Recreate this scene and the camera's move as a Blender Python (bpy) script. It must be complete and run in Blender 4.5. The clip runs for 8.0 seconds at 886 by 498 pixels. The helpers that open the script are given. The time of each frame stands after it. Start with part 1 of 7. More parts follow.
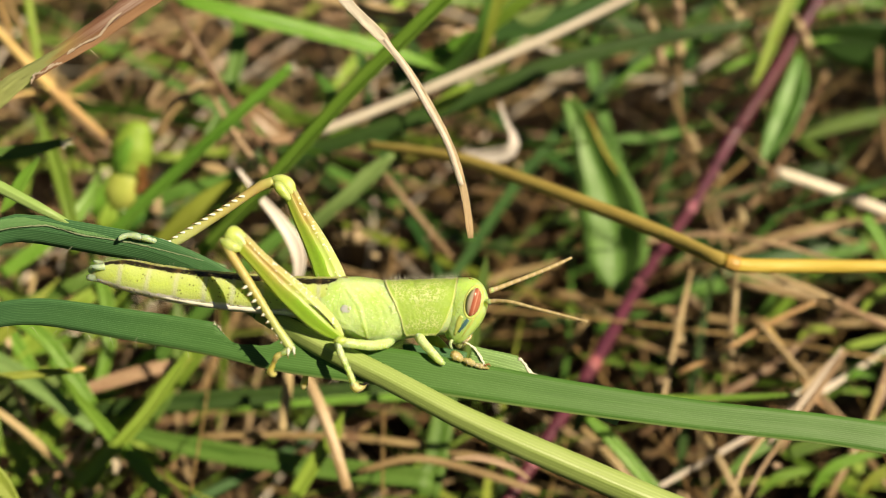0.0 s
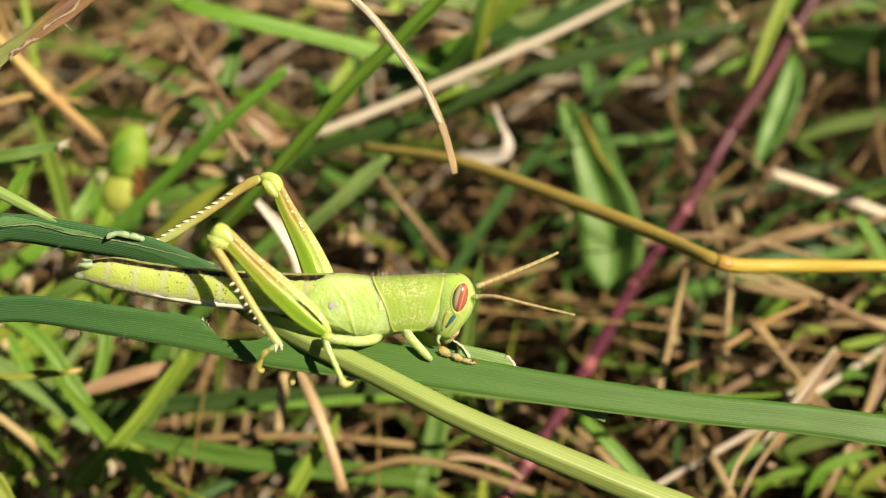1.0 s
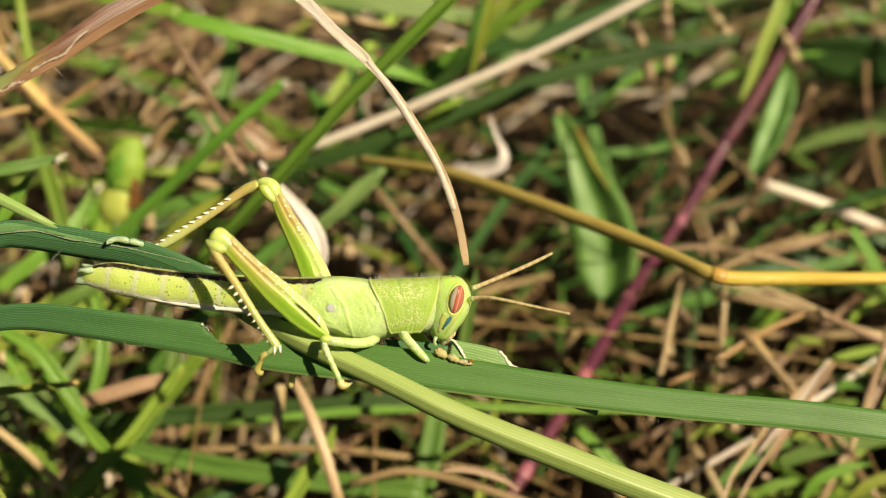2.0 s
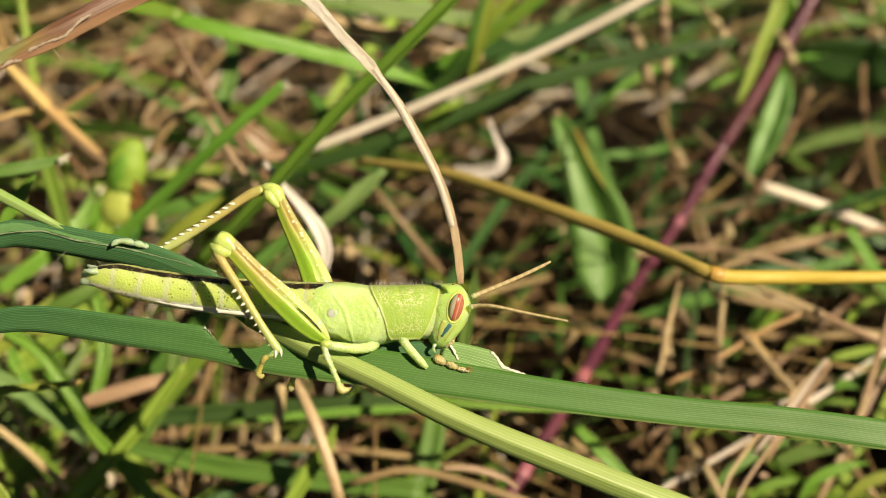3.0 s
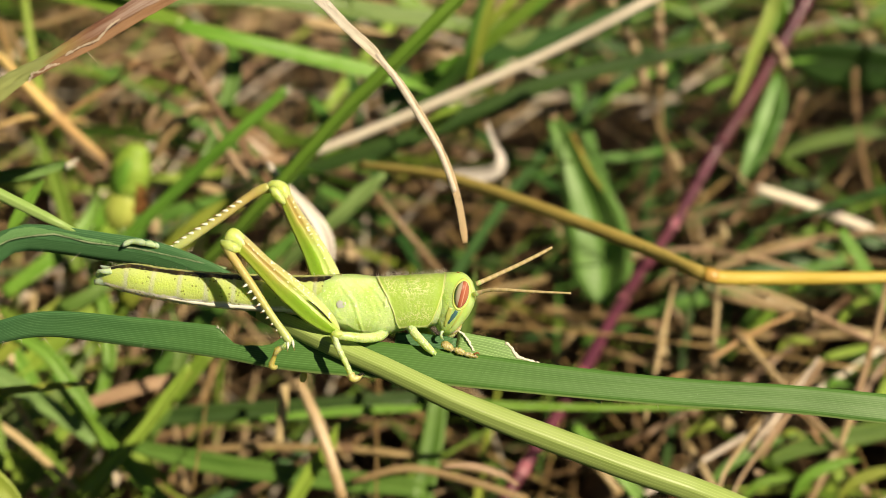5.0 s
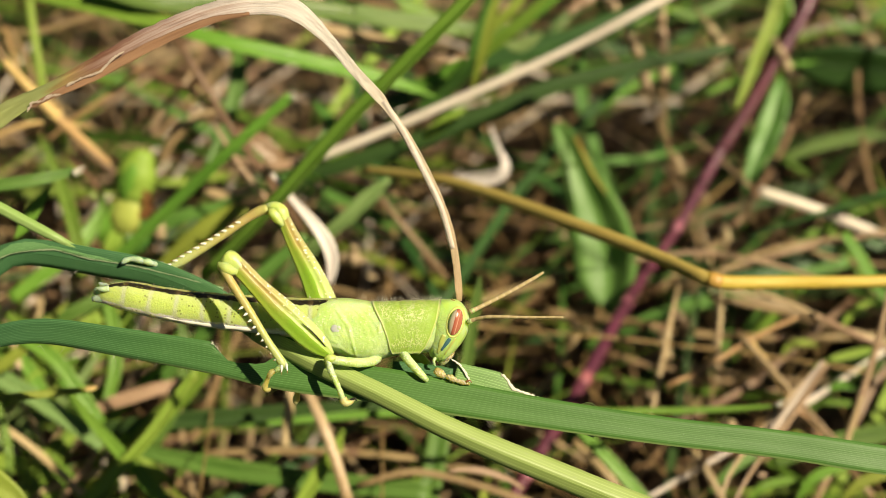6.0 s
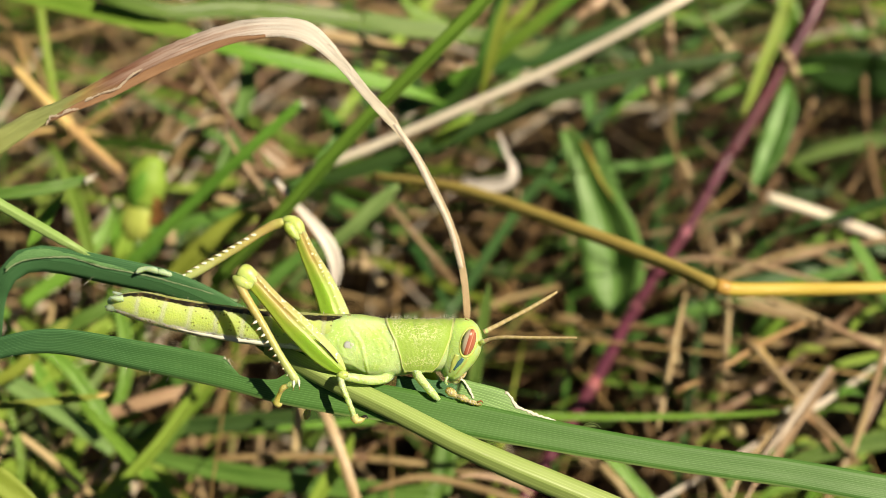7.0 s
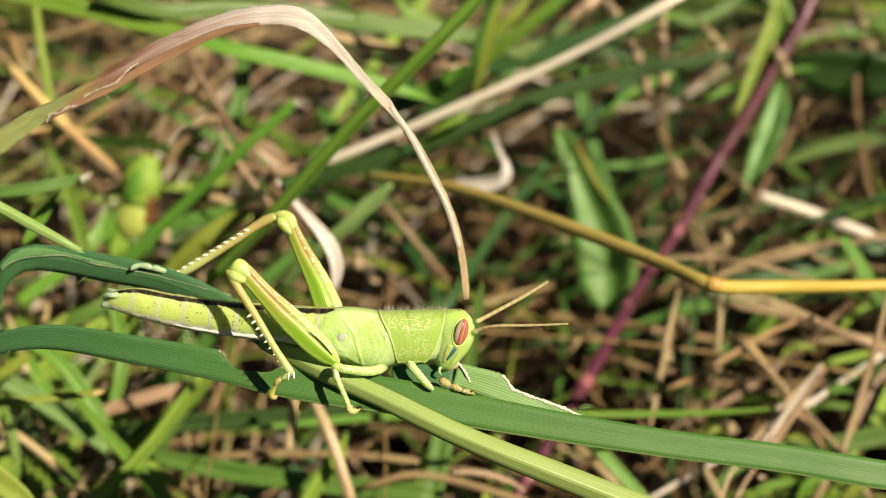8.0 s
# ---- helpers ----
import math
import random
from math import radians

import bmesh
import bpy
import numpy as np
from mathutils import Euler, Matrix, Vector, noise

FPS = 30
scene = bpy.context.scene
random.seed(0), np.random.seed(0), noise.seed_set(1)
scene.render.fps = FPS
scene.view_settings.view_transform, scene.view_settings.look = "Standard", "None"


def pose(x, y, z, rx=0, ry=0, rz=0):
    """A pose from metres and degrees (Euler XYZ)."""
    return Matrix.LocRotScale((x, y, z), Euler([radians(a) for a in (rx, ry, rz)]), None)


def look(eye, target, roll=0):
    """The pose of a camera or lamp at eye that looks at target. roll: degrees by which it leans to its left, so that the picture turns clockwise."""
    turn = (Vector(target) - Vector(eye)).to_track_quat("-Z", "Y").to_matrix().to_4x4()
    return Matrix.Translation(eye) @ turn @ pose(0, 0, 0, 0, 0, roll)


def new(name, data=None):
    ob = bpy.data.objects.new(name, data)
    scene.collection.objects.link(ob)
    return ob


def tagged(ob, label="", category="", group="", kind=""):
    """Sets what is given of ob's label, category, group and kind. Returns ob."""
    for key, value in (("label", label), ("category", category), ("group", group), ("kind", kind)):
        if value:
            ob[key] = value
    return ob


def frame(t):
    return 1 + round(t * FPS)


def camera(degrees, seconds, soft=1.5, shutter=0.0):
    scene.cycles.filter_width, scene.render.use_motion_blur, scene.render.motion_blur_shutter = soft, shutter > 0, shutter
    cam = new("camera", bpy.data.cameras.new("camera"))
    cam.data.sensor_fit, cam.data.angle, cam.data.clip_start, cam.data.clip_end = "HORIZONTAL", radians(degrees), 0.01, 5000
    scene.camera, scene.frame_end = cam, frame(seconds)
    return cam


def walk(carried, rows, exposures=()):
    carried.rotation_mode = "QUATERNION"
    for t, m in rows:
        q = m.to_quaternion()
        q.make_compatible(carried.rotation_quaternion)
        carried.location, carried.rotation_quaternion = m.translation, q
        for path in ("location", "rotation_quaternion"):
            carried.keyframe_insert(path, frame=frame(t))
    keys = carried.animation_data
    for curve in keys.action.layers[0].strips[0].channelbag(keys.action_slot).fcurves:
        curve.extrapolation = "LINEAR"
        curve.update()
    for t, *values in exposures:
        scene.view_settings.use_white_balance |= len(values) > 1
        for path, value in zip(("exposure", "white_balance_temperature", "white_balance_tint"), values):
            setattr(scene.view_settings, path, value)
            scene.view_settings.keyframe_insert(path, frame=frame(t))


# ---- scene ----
cam = camera(39.2, 8.0, 0.85)
cam.data.dof.use_dof = True
cam.data.dof.focus_distance = 0.127
cam.data.dof.aperture_fstop = 21.5
EYE, TILT = 0.185, -40.0
# seconds; metres right, ahead, up and degrees of yaw, pitch, roll from the first camera
ROWS = [
    (0, 0.00000, -0.00000, 0.00000, 0.000, -0.000, 0.000),
    (0.5, 0.00043, -0.00023, 0.00008, -0.076, -0.025, 0.109),
    (1, 0.00062, -0.00071, -0.00038, -0.048, 0.184, 0.149),
    (1.5, 0.00063, -0.00096, 0.00008, -0.175, 0.418, 0.188),
    (3, 0.00047, -0.00282, -0.00067, -0.292, 0.854, 0.265),
    (3.5, 0.00037, -0.00323, -0.00076, -0.274, 0.959, 0.413),
    (4, 0.00032, -0.00452, -0.00092, -0.314, 0.917, 0.373),
    (4.5, 0.00006, -0.00566, -0.00085, -0.475, 0.925, 0.339),
    (6, -0.00049, -0.00712, 0.00012, -0.365, 0.906, 0.592),
    (6.5, -0.00069, -0.00761, 0.00065, -0.184, 0.946, 0.640),
    (7, -0.00093, -0.00812, 0.00078, -0.087, 1.006, 0.635),
    (7.5, -0.00069, -0.00847, 0.00041, -0.073, 1.021, 0.628),
    (8, -0.00064, -0.00920, 0.00042, -0.295, 1.025, 0.642),
]
walk(cam, [(t, pose(0, 0, EYE, TILT) @ pose(x, y, z, 90 + pitch, roll, yaw)) for t, x, y, z, yaw, pitch, roll in ROWS],
     [(0.0, 0.44, 7500, 13), (4.5, 0.44, 7450, 13), (6.0, 0.45, 7250, 12), (8.0, 0.48, 6950, 12)])

# ---- light ----
SUN = Vector((0.58, -0.33, 0.745)).normalized()
sun = new("sun", bpy.data.lights.new("sun", "SUN"))
sun.data.energy, sun.data.angle, sun.data.color = 5.0, radians(0.53), (1.0, 0.90, 0.70)
sun.matrix_world = look(SUN * 5, (0, 0, 0))
world = bpy.data.worlds.new("sky")
scene.world = world
world.use_nodes = True
sky = world.node_tree.nodes.new("ShaderNodeTexSky")
sky.sky_type, sky.sun_disc = "NISHITA", False
sky.sun_elevation = math.asin(SUN.z)
sky.sun_rotation = math.atan2(SUN.x, SUN.y)
world.node_tree.links.new(sky.outputs[0], world.node_tree.nodes["Background"].inputs[0])
world.node_tree.nodes["Background"].inputs[1].default_value = 0.014


# ---- materials ----
class Nodes:
    """A short way to write a node material."""

    def __init__(self, name):
        self.mat = bpy.data.materials.new(name)
        self.mat.use_nodes = True
        self.tree = self.mat.node_tree
        self.bsdf = self.tree.nodes["Principled BSDF"]
        self.out = self.tree.nodes["Material Output"]

    def put(self, socket, value):
        if isinstance(value, bpy.types.NodeSocket):
            self.tree.links.new(value, socket)
        elif isinstance(value, tuple) and len(value) == 3 and socket.type == "RGBA":
            socket.default_value = (*value, 1)
        else:
            socket.default_value = value

    def node(self, kind, **given):
        n = self.tree.nodes.new("ShaderNode" + kind)
        for key, value in given.items():
            self.put(n.inputs[key.replace("_", " ")], value)
        return n

    def uv(self, sx=1.0, sy=1.0):
        m = self.node("Mapping", Vector=self.node("TexCoord").outputs["UV"], Scale=(sx, sy, 1.0))
        return m.outputs[0]

    def place(self, s=1.0):
        return self.node("Mapping", Vector=self.node("TexCoord").outputs["Object"], Scale=(s, s, s)).outputs[0]

    def noise(self, vector, scale=1.0, detail=3.0, rough=0.5):
        return self.node("TexNoise", Vector=vector, Scale=scale, Detail=detail, Roughness=rough).outputs[0]

    def ramp(self, fac, *stops):
        n = self.tree.nodes.new("ShaderNodeValToRGB")
        self.put(n.inputs[0], fac)
        while len(n.color_ramp.elements) < len(stops):
            n.color_ramp.elements.new(0.5)
        for e, (at, c) in zip(n.color_ramp.elements, stops):
            e.position, e.color = at, (*c, 1) if isinstance(c, tuple) else (c, c, c, 1)
        return n.outputs[0]

    def mix(self, fac, a, b, blend="MIX"):
        n = self.tree.nodes.new("ShaderNodeMix")
        n.data_type, n.blend_type = "RGBA", blend
        for i, v in ((0, fac), (6, a), (7, b)):
            self.put(n.inputs[i], v)
        return n.outputs[2]

    def math(self, op, a, b=0.0, c=0.0):
        n = self.tree.nodes.new("ShaderNodeMath")
        n.operation = op
        for i, v in enumerate((a, b, c)):
            self.put(n.inputs[i], v)
        return n.outputs[0]

    def split(self, vector):
        return self.node("SeparateXYZ", Vector=vector).outputs

    def varied(self, colour, random_value, spread=0.25, hue=0.03):
        value = self.math("MULTIPLY_ADD", random_value, spread, 1 - spread / 2)
        h = self.math("MULTIPLY_ADD", random_value, hue, 0.5 - hue / 2)
        n = self.node("HueSaturation", Hue=h, Value=value, Color=colour)
        return n.outputs[0]

    def done(self, colour, rough=0.5, bump=None, height=0.0002, through_light=0.0, gloss=0.5, skin=0.0):
        b = self.bsdf.inputs
        self.put(b["Base Color"], colour), self.put(b["Roughness"], rough)
        self.put(b["Specular IOR Level"], gloss)
        normal = None
        if bump is not None:
            normal = self.node("Bump", Height=bump, Distance=height, Strength=1.0).outputs[0]
            self.put(b["Normal"], normal)
        if skin:
            b["Subsurface Weight"].default_value = skin
            b["Subsurface Radius"].default_value = (1.0, 0.9, 0.25)
            b["Subsurface Scale"].default_value = 0.003
        if through_light:
            t = self.node("BsdfTranslucent", Color=colour)
            m = self.node("MixShader", Fac=through_light)
            self.put(m.inputs[1], self.bsdf.outputs[0]), self.put(m.inputs[2], t.outputs[0])
            self.put(self.out.inputs[0], m.outputs[0])
        return self.mat


def leaf_material(name, dark, light, rough=0.45, glow=0.3, streak=14.0, worn=None, island=False, spread=0.35, ribs=0, vein=0.45, relief=0.00012, pale=2.5):
    """Grass: lengthwise veins across the width, slow change along the blade; worn: colour of dry patches."""
    n = Nodes(name)
    veins = n.noise(n.uv(streak, 0.05), 3.0, 2.0)
    slow = n.noise(n.uv(1.2, 0.06), 1.6, 3.0)
    c = n.mix(n.ramp(slow, (0.3, 0.0), (0.7, 1.0)), dark, light)
    c = n.mix(n.ramp(veins, (0.38, 0.0), (0.62, 0.15 if ribs else vein)), c, light)
    if ribs:
        u = n.split(n.uv())[0]
        line = n.ramp(n.math("PINGPONG", n.math("MULTIPLY", u, float(ribs)), 0.5), (0.0, 1.0), (0.16, 0.0))
        faint = n.ramp(n.noise(n.uv(float(ribs) * 0.8, 0.12), 1.0, 2.0), (0.35, 0.35), (0.65, 1.0))
        c = n.mix(n.math("MULTIPLY", line, faint), c, tuple(k * pale for k in light))
        veins = n.math("ADD", n.math("MULTIPLY", veins, 0.5), n.math("MULTIPLY", line, 0.15))
    if worn:
        spots = n.noise(n.uv(2.0, 0.25), 2.2, 5.0, 0.65)
        c = n.mix(n.ramp(spots, (0.60, 0.0), (0.68, 0.8)), c, worn)
    random_value = n.node("NewGeometry").outputs["Random Per Island"] if island else n.node("ObjectInfo").outputs["Random"]
    c = n.varied(c, random_value, spread, 0.04)
    return n.done(c, rough, veins, relief, glow, 0.45)




def broad_blade_material():
    """A broad ribbed grass blade with a pale margin, greener and smoother towards the tip. Its bluish dark base has sky
    sheen and shade put into the colour.
    """
    n = Nodes("blade_green")
    u, v, _ = n.split(n.uv())
    along = n.ramp(n.math("MULTIPLY", v, 1 / 300), (0.52, 0.0), (0.64, 1.0))
    slow = n.ramp(n.noise(n.uv(1.2, 0.06), 1.6, 3.0), (0.3, 0.0), (0.7, 1.0))
    # bluish base tones paint in sky reflection and turned-away shade
    c = n.mix(along, n.mix(slow, (0.046, 0.148, 0.056), (0.060, 0.175, 0.066)), n.mix(slow, (0.062, 0.172, 0.032), (0.080, 0.205, 0.042)))
    line = n.ramp(n.math("PINGPONG", n.math("MULTIPLY", u, 16.0), 0.5), (0.0, 1.0), (0.17, 0.0))
    faint = n.ramp(n.noise(n.uv(16.0, 0.12), 1.0, 2.0), (0.35, 0.35), (0.65, 1.0))
    strength = n.math("MULTIPLY", n.math("MULTIPLY", line, faint), n.ramp(along, (0.0, 0.95), (1.0, 0.75)))
    c = n.mix(strength, c, n.mix(along, (0.16, 0.36, 0.17), (0.15, 0.34, 0.09)))
    patches = n.ramp(n.noise(n.uv(2.5, 0.35), 1.5, 5.0, 0.7), (0.60, 0.0), (0.70, 0.3))
    c = n.mix(patches, c, (0.15, 0.31, 0.10))
    c = n.mix(n.math("MULTIPLY", n.ramp(u, (0.02, 0.8), (0.07, 0.0)), along), c, (0.34, 0.48, 0.17))
    dust = n.ramp(n.noise(n.uv(9.0, 2.2), 2.0, 2.0), (0.74, 0.0), (0.78, 0.6))
    c = n.mix(dust, c, (0.40, 0.50, 0.36))
    return n.done(c, 0.5, n.math("ADD", n.math("MULTIPLY", n.noise(n.uv(6.0, 0.05), 3.0, 2.0), 0.5), n.math("MULTIPLY", line, 0.15)), 0.00003, 0.2, 0.35)


BLADE = broad_blade_material()
STEM = leaf_material("sheath_green", (0.25, 0.41, 0.10), (0.345, 0.50, 0.17), 0.42, 0.2, 10.0, (0.34, 0.47, 0.20), spread=0.06, ribs=9, vein=0.35, relief=0.00004, pale=1.25)
FOLD = leaf_material("fold_green", (0.13, 0.29, 0.10), (0.18, 0.36, 0.14), 0.4, 0.2, 6.0, spread=0.06, ribs=11, pale=1.7)
LANCE = leaf_material("lance_green", (0.11, 0.25, 0.05), (0.18, 0.34, 0.085), 0.45, 0.25, 5.0, (0.22, 0.36, 0.14), vein=0.3)
EDGE = leaf_material("torn_edge", (0.26, 0.40, 0.20), (0.42, 0.54, 0.33), 0.5, 0.2, 3.0, spread=0.05)
BRIGHT = leaf_material("grass_bright", (0.13, 0.30, 0.03), (0.24, 0.44, 0.07), 0.36, 0.35, 6.0)
GREEN = leaf_material("grass_mid", (0.075, 0.19, 0.03), (0.16, 0.31, 0.065), 0.38, 0.3, 6.0)
# darkest green: half shade is put into the colour as well
DEEP = leaf_material("grass_deep_shade", (0.025, 0.075, 0.018), (0.06, 0.14, 0.035), 0.42, 0.25, 6.0)
PALE = leaf_material("grass_pale", (0.15, 0.27, 0.075), (0.25, 0.38, 0.13), 0.5, 0.3, 4.0)
LIME = leaf_material("grass_lime", (0.24, 0.36, 0.04), (0.38, 0.50, 0.09), 0.45, 0.35, 6.0)
OCHRE = leaf_material("stem_ochre", (0.45, 0.285, 0.05), (0.61, 0.41, 0.10), 0.4, 0.1, 5.0, (0.34, 0.26, 0.05), spread=0.1)
GOLDEN = leaf_material("golden_straw", (0.50, 0.31, 0.12), (0.76, 0.53, 0.25), 0.28, 0.15, 6.0, (0.24, 0.12, 0.05), spread=0.5)
OLIVE = leaf_material("stem_olive", (0.38, 0.31, 0.075), (0.56, 0.47, 0.13), 0.42, 0.1, 5.0, (0.20, 0.23, 0.06), spread=0.1)
EATEN = leaf_material("fresh_strip", (0.17, 0.34, 0.10), (0.24, 0.43, 0.16), 0.4, 0.25, 6.0, spread=0.06, ribs=11, pale=1.7)
STRAW = leaf_material("straw", (0.38, 0.25, 0.125), (0.62, 0.465, 0.30), 0.28, 0.15, 6.0, (0.20, 0.11, 0.06))
TAN = leaf_material("dead_grass", (0.18, 0.105, 0.048), (0.37, 0.255, 0.14), 0.36, 0.15, 6.0, (0.10, 0.05, 0.025), spread=0.6)
CREAM = leaf_material("cream_straw", (0.64, 0.55, 0.45), (0.88, 0.81, 0.71), 0.28, 0.15, 5.0, (0.46, 0.34, 0.22))
HUSK = leaf_material("pale_husk", (0.60, 0.47, 0.34), (0.84, 0.76, 0.64), 0.5, 0.25, 4.0)
BLEACHED = leaf_material("bleached_husk", (0.66, 0.58, 0.53), (0.90, 0.87, 0.83), 0.3, 0.2, 4.0)
SEED = leaf_material("seed_husk", (0.36, 0.25, 0.14), (0.56, 0.43, 0.28), 0.5, 0.2, 3.0)
BROWN = leaf_material("brown_underside", (0.25, 0.11, 0.065), (0.38, 0.20, 0.125), 0.55, 0.15, 6.0, (0.20, 0.12, 0.11), spread=0.1)
PURPLE = leaf_material("stem_purple", (0.065, 0.018, 0.036), (0.15, 0.036, 0.068), 0.35, 0.05, 3.0, (0.36, 0.11, 0.15), spread=0.1)
PINK = leaf_material("joint_pink", (0.24, 0.07, 0.09), (0.40, 0.14, 0.17), 0.4, 0.05, 4.0, spread=0.1)
CALYX = leaf_material("calyx_yellow", (0.34, 0.42, 0.07), (0.52, 0.54, 0.13), 0.45, 0.25, 4.0, (0.34, 0.20, 0.05))
# brown darkened further: the shade of deep gaps is put into the colour
SHADED_THATCH = leaf_material("thatch", (0.014, 0.008, 0.003), (0.052, 0.028, 0.011), 0.55, 0.1, 4.0, (0.018, 0.01, 0.004), True, 1.2)
TANGLE = leaf_material("tangled_stems", (0.16, 0.080, 0.028), (0.46, 0.30, 0.145), 0.3, 0.12, 4.0, (0.09, 0.045, 0.018), True, 1.3)
# glossy cream for specks that only serve as glints
GLINT = leaf_material("glint_speck", (0.50, 0.36, 0.22), (0.74, 0.58, 0.40), 0.14, 0.05, 3.0, None, True, 0.5)
# darker copy of TURF with shade painted into its greens
SHADE = leaf_material("turf_painted_shade", (0.04, 0.12, 0.018), (0.11, 0.24, 0.04), 0.40, 0.3, 5.0, None, True, 0.9)
FRESH = leaf_material("turf_fresh", (0.13, 0.25, 0.02), (0.32, 0.46, 0.07), 0.42, 0.35, 5.0, None, True, 0.6)
TURF = leaf_material("turf", (0.06, 0.15, 0.012), (0.17, 0.31, 0.04), 0.5, 0.3, 5.0, None, True, 0.7)


def dry_leaf_material():
    n = Nodes("curled_dry_leaf")
    v = n.split(n.uv())[1]
    edge = n.noise(n.uv(2.0, 0.09), 1.4, 4.0)
    v = n.math("ADD", n.math("MULTIPLY", v, 1 / 85), n.math("MULTIPLY", n.math("SUBTRACT", edge, 0.5), 0.10))
    # near-white stops at the bend put its sunlit highlight over the cream
    c = n.ramp(v, (0.06, (0.36, 0.42, 0.13)), (0.205, (0.38, 0.45, 0.17)), (0.235, (0.50, 0.36, 0.14)), (0.275, (0.38, 0.23, 0.17)), (0.40, (0.64, 0.53, 0.49)),
               (0.49, (0.90, 0.86, 0.81)), (0.62, (0.95, 0.91, 0.82)), (0.76, (0.95, 0.84, 0.62)), (0.96, (0.88, 0.66, 0.40)))
    veins = n.noise(n.uv(14.0, 0.05), 3.0, 2.0)
    streaks = n.noise(n.uv(5.0, 0.03), 2.2, 4.0, 0.6)
    c = n.mix(n.math("MULTIPLY", n.ramp(streaks, (0.47, 0.0), (0.60, 0.9)), n.ramp(v, (0.22, 0.0), (0.28, 1.0), (0.42, 0.8), (0.52, 0.15))), c, (0.62, 0.42, 0.32), "MULTIPLY")
    c = n.mix(n.ramp(veins, (0.42, 0.0), (0.66, 0.2)), c, (0.82, 0.70, 0.60), "MULTIPLY")
    spots = n.noise(n.uv(5.0, 0.7), 1.5, 5.0, 0.7)
    c = n.mix(n.ramp(spots, (0.64, 0.0), (0.72, 0.6)), c, (0.24, 0.14, 0.10))
    return n.done(c, 0.42, veins, 0.00025, 0.12, 0.5)


DRY = dry_leaf_material()


def body_material(name, base, light, dots=None, scale=1.0, relief=0.00004):
    n = Nodes(name)
    p = n.place(1000.0)
    cloud = n.noise(p, 0.45 * scale, 3.0)
    fine = n.noise(p, 5.0 * scale, 2.0)
    c = n.mix(n.ramp(cloud, (0.35, 0.0), (0.65, 1.0)), base, light)
    if dots:
        c = n.mix(n.ramp(fine, (0.60, 0.0), (0.68, 0.85)), c, dots)
    return n.done(c, 0.28, n.math("ADD", n.math("ADD", fine, n.math("MULTIPLY", cloud, 3.0)), n.math("MULTIPLY", n.noise(p, 1.6 * scale, 3.0, 0.6), 2.0)), relief, 0.0, 0.5, 0.6)


SKIN = body_material("lime_skin", (0.42, 0.66, 0.15), (0.53, 0.73, 0.29))
FLANK = body_material("speckled_flank", (0.46, 0.69, 0.18), (0.58, 0.77, 0.35), (0.73, 0.84, 0.50), 0.7, 0.00005)
TAIL = body_material("pale_tail", (0.38, 0.58, 0.30), (0.54, 0.70, 0.44))
CLEAR = body_material("pale_limb", (0.40, 0.63, 0.17), (0.54, 0.73, 0.34), (0.72, 0.82, 0.56), 0.8, 0.00009)
KNEE = body_material("glassy_knee", (0.40, 0.58, 0.09), (0.54, 0.68, 0.22))
FOOT = body_material("straw_foot", (0.48, 0.40, 0.10), (0.60, 0.55, 0.22))
MOUTH = body_material("ochre_mouthpart", (0.34, 0.24, 0.06), (0.60, 0.50, 0.24), (0.75, 0.70, 0.50), 1.3, 0.0001)
RIM = body_material("yellow_rim", (0.66, 0.77, 0.26), (0.76, 0.82, 0.38))


def abdomen_material():
    n = Nodes("banded_abdomen")
    m, v, _ = n.split(n.uv())
    p = n.place(1000.0)
    wobble = n.math("MULTIPLY", n.math("SUBTRACT", n.noise(p, 1.6, 3.0), 0.5), 0.10)
    m = n.math("ADD", m, wobble)
    c = n.ramp(m, (0.0, (0.42, 0.50, 0.14)), (0.12, (0.46, 0.48, 0.20)), (0.14, (0.018, 0.014, 0.010)), (0.265, (0.022, 0.018, 0.010)),
               (0.285, (0.50, 0.61, 0.22)), (0.52, (0.49, 0.64, 0.15)), (0.67, (0.50, 0.62, 0.20)), (0.71, (0.84, 0.84, 0.72)), (1.0, (0.70, 0.72, 0.50)))
    c = n.mix(n.ramp(v, (0.0, 0.8), (0.10, 0.5), (0.16, 0.0), (0.80, 0.0), (0.93, 0.7)), c, n.mix(n.ramp(m, (0.25, 0.0), (0.29, 1.0)), n.mix(0.35, c, (0.30, 0.20, 0.08)), (0.60, 0.66, 0.42)))
    dots = n.node("TexVoronoi", Vector=p, Scale=2.3).outputs[0]
    c = n.mix(n.math("MULTIPLY", n.ramp(dots, (0.20, 0.8), (0.28, 0.0)), n.ramp(n.noise(p, 0.5, 1.0), (0.42, 0.0), (0.52, 1.0))), c, (0.17, 0.21, 0.04))
    return n.done(c, 0.36, n.noise(p, 4.0, 2.0), 0.00006, 0.0, 0.5, 0.5)


ABDOMEN = abdomen_material()


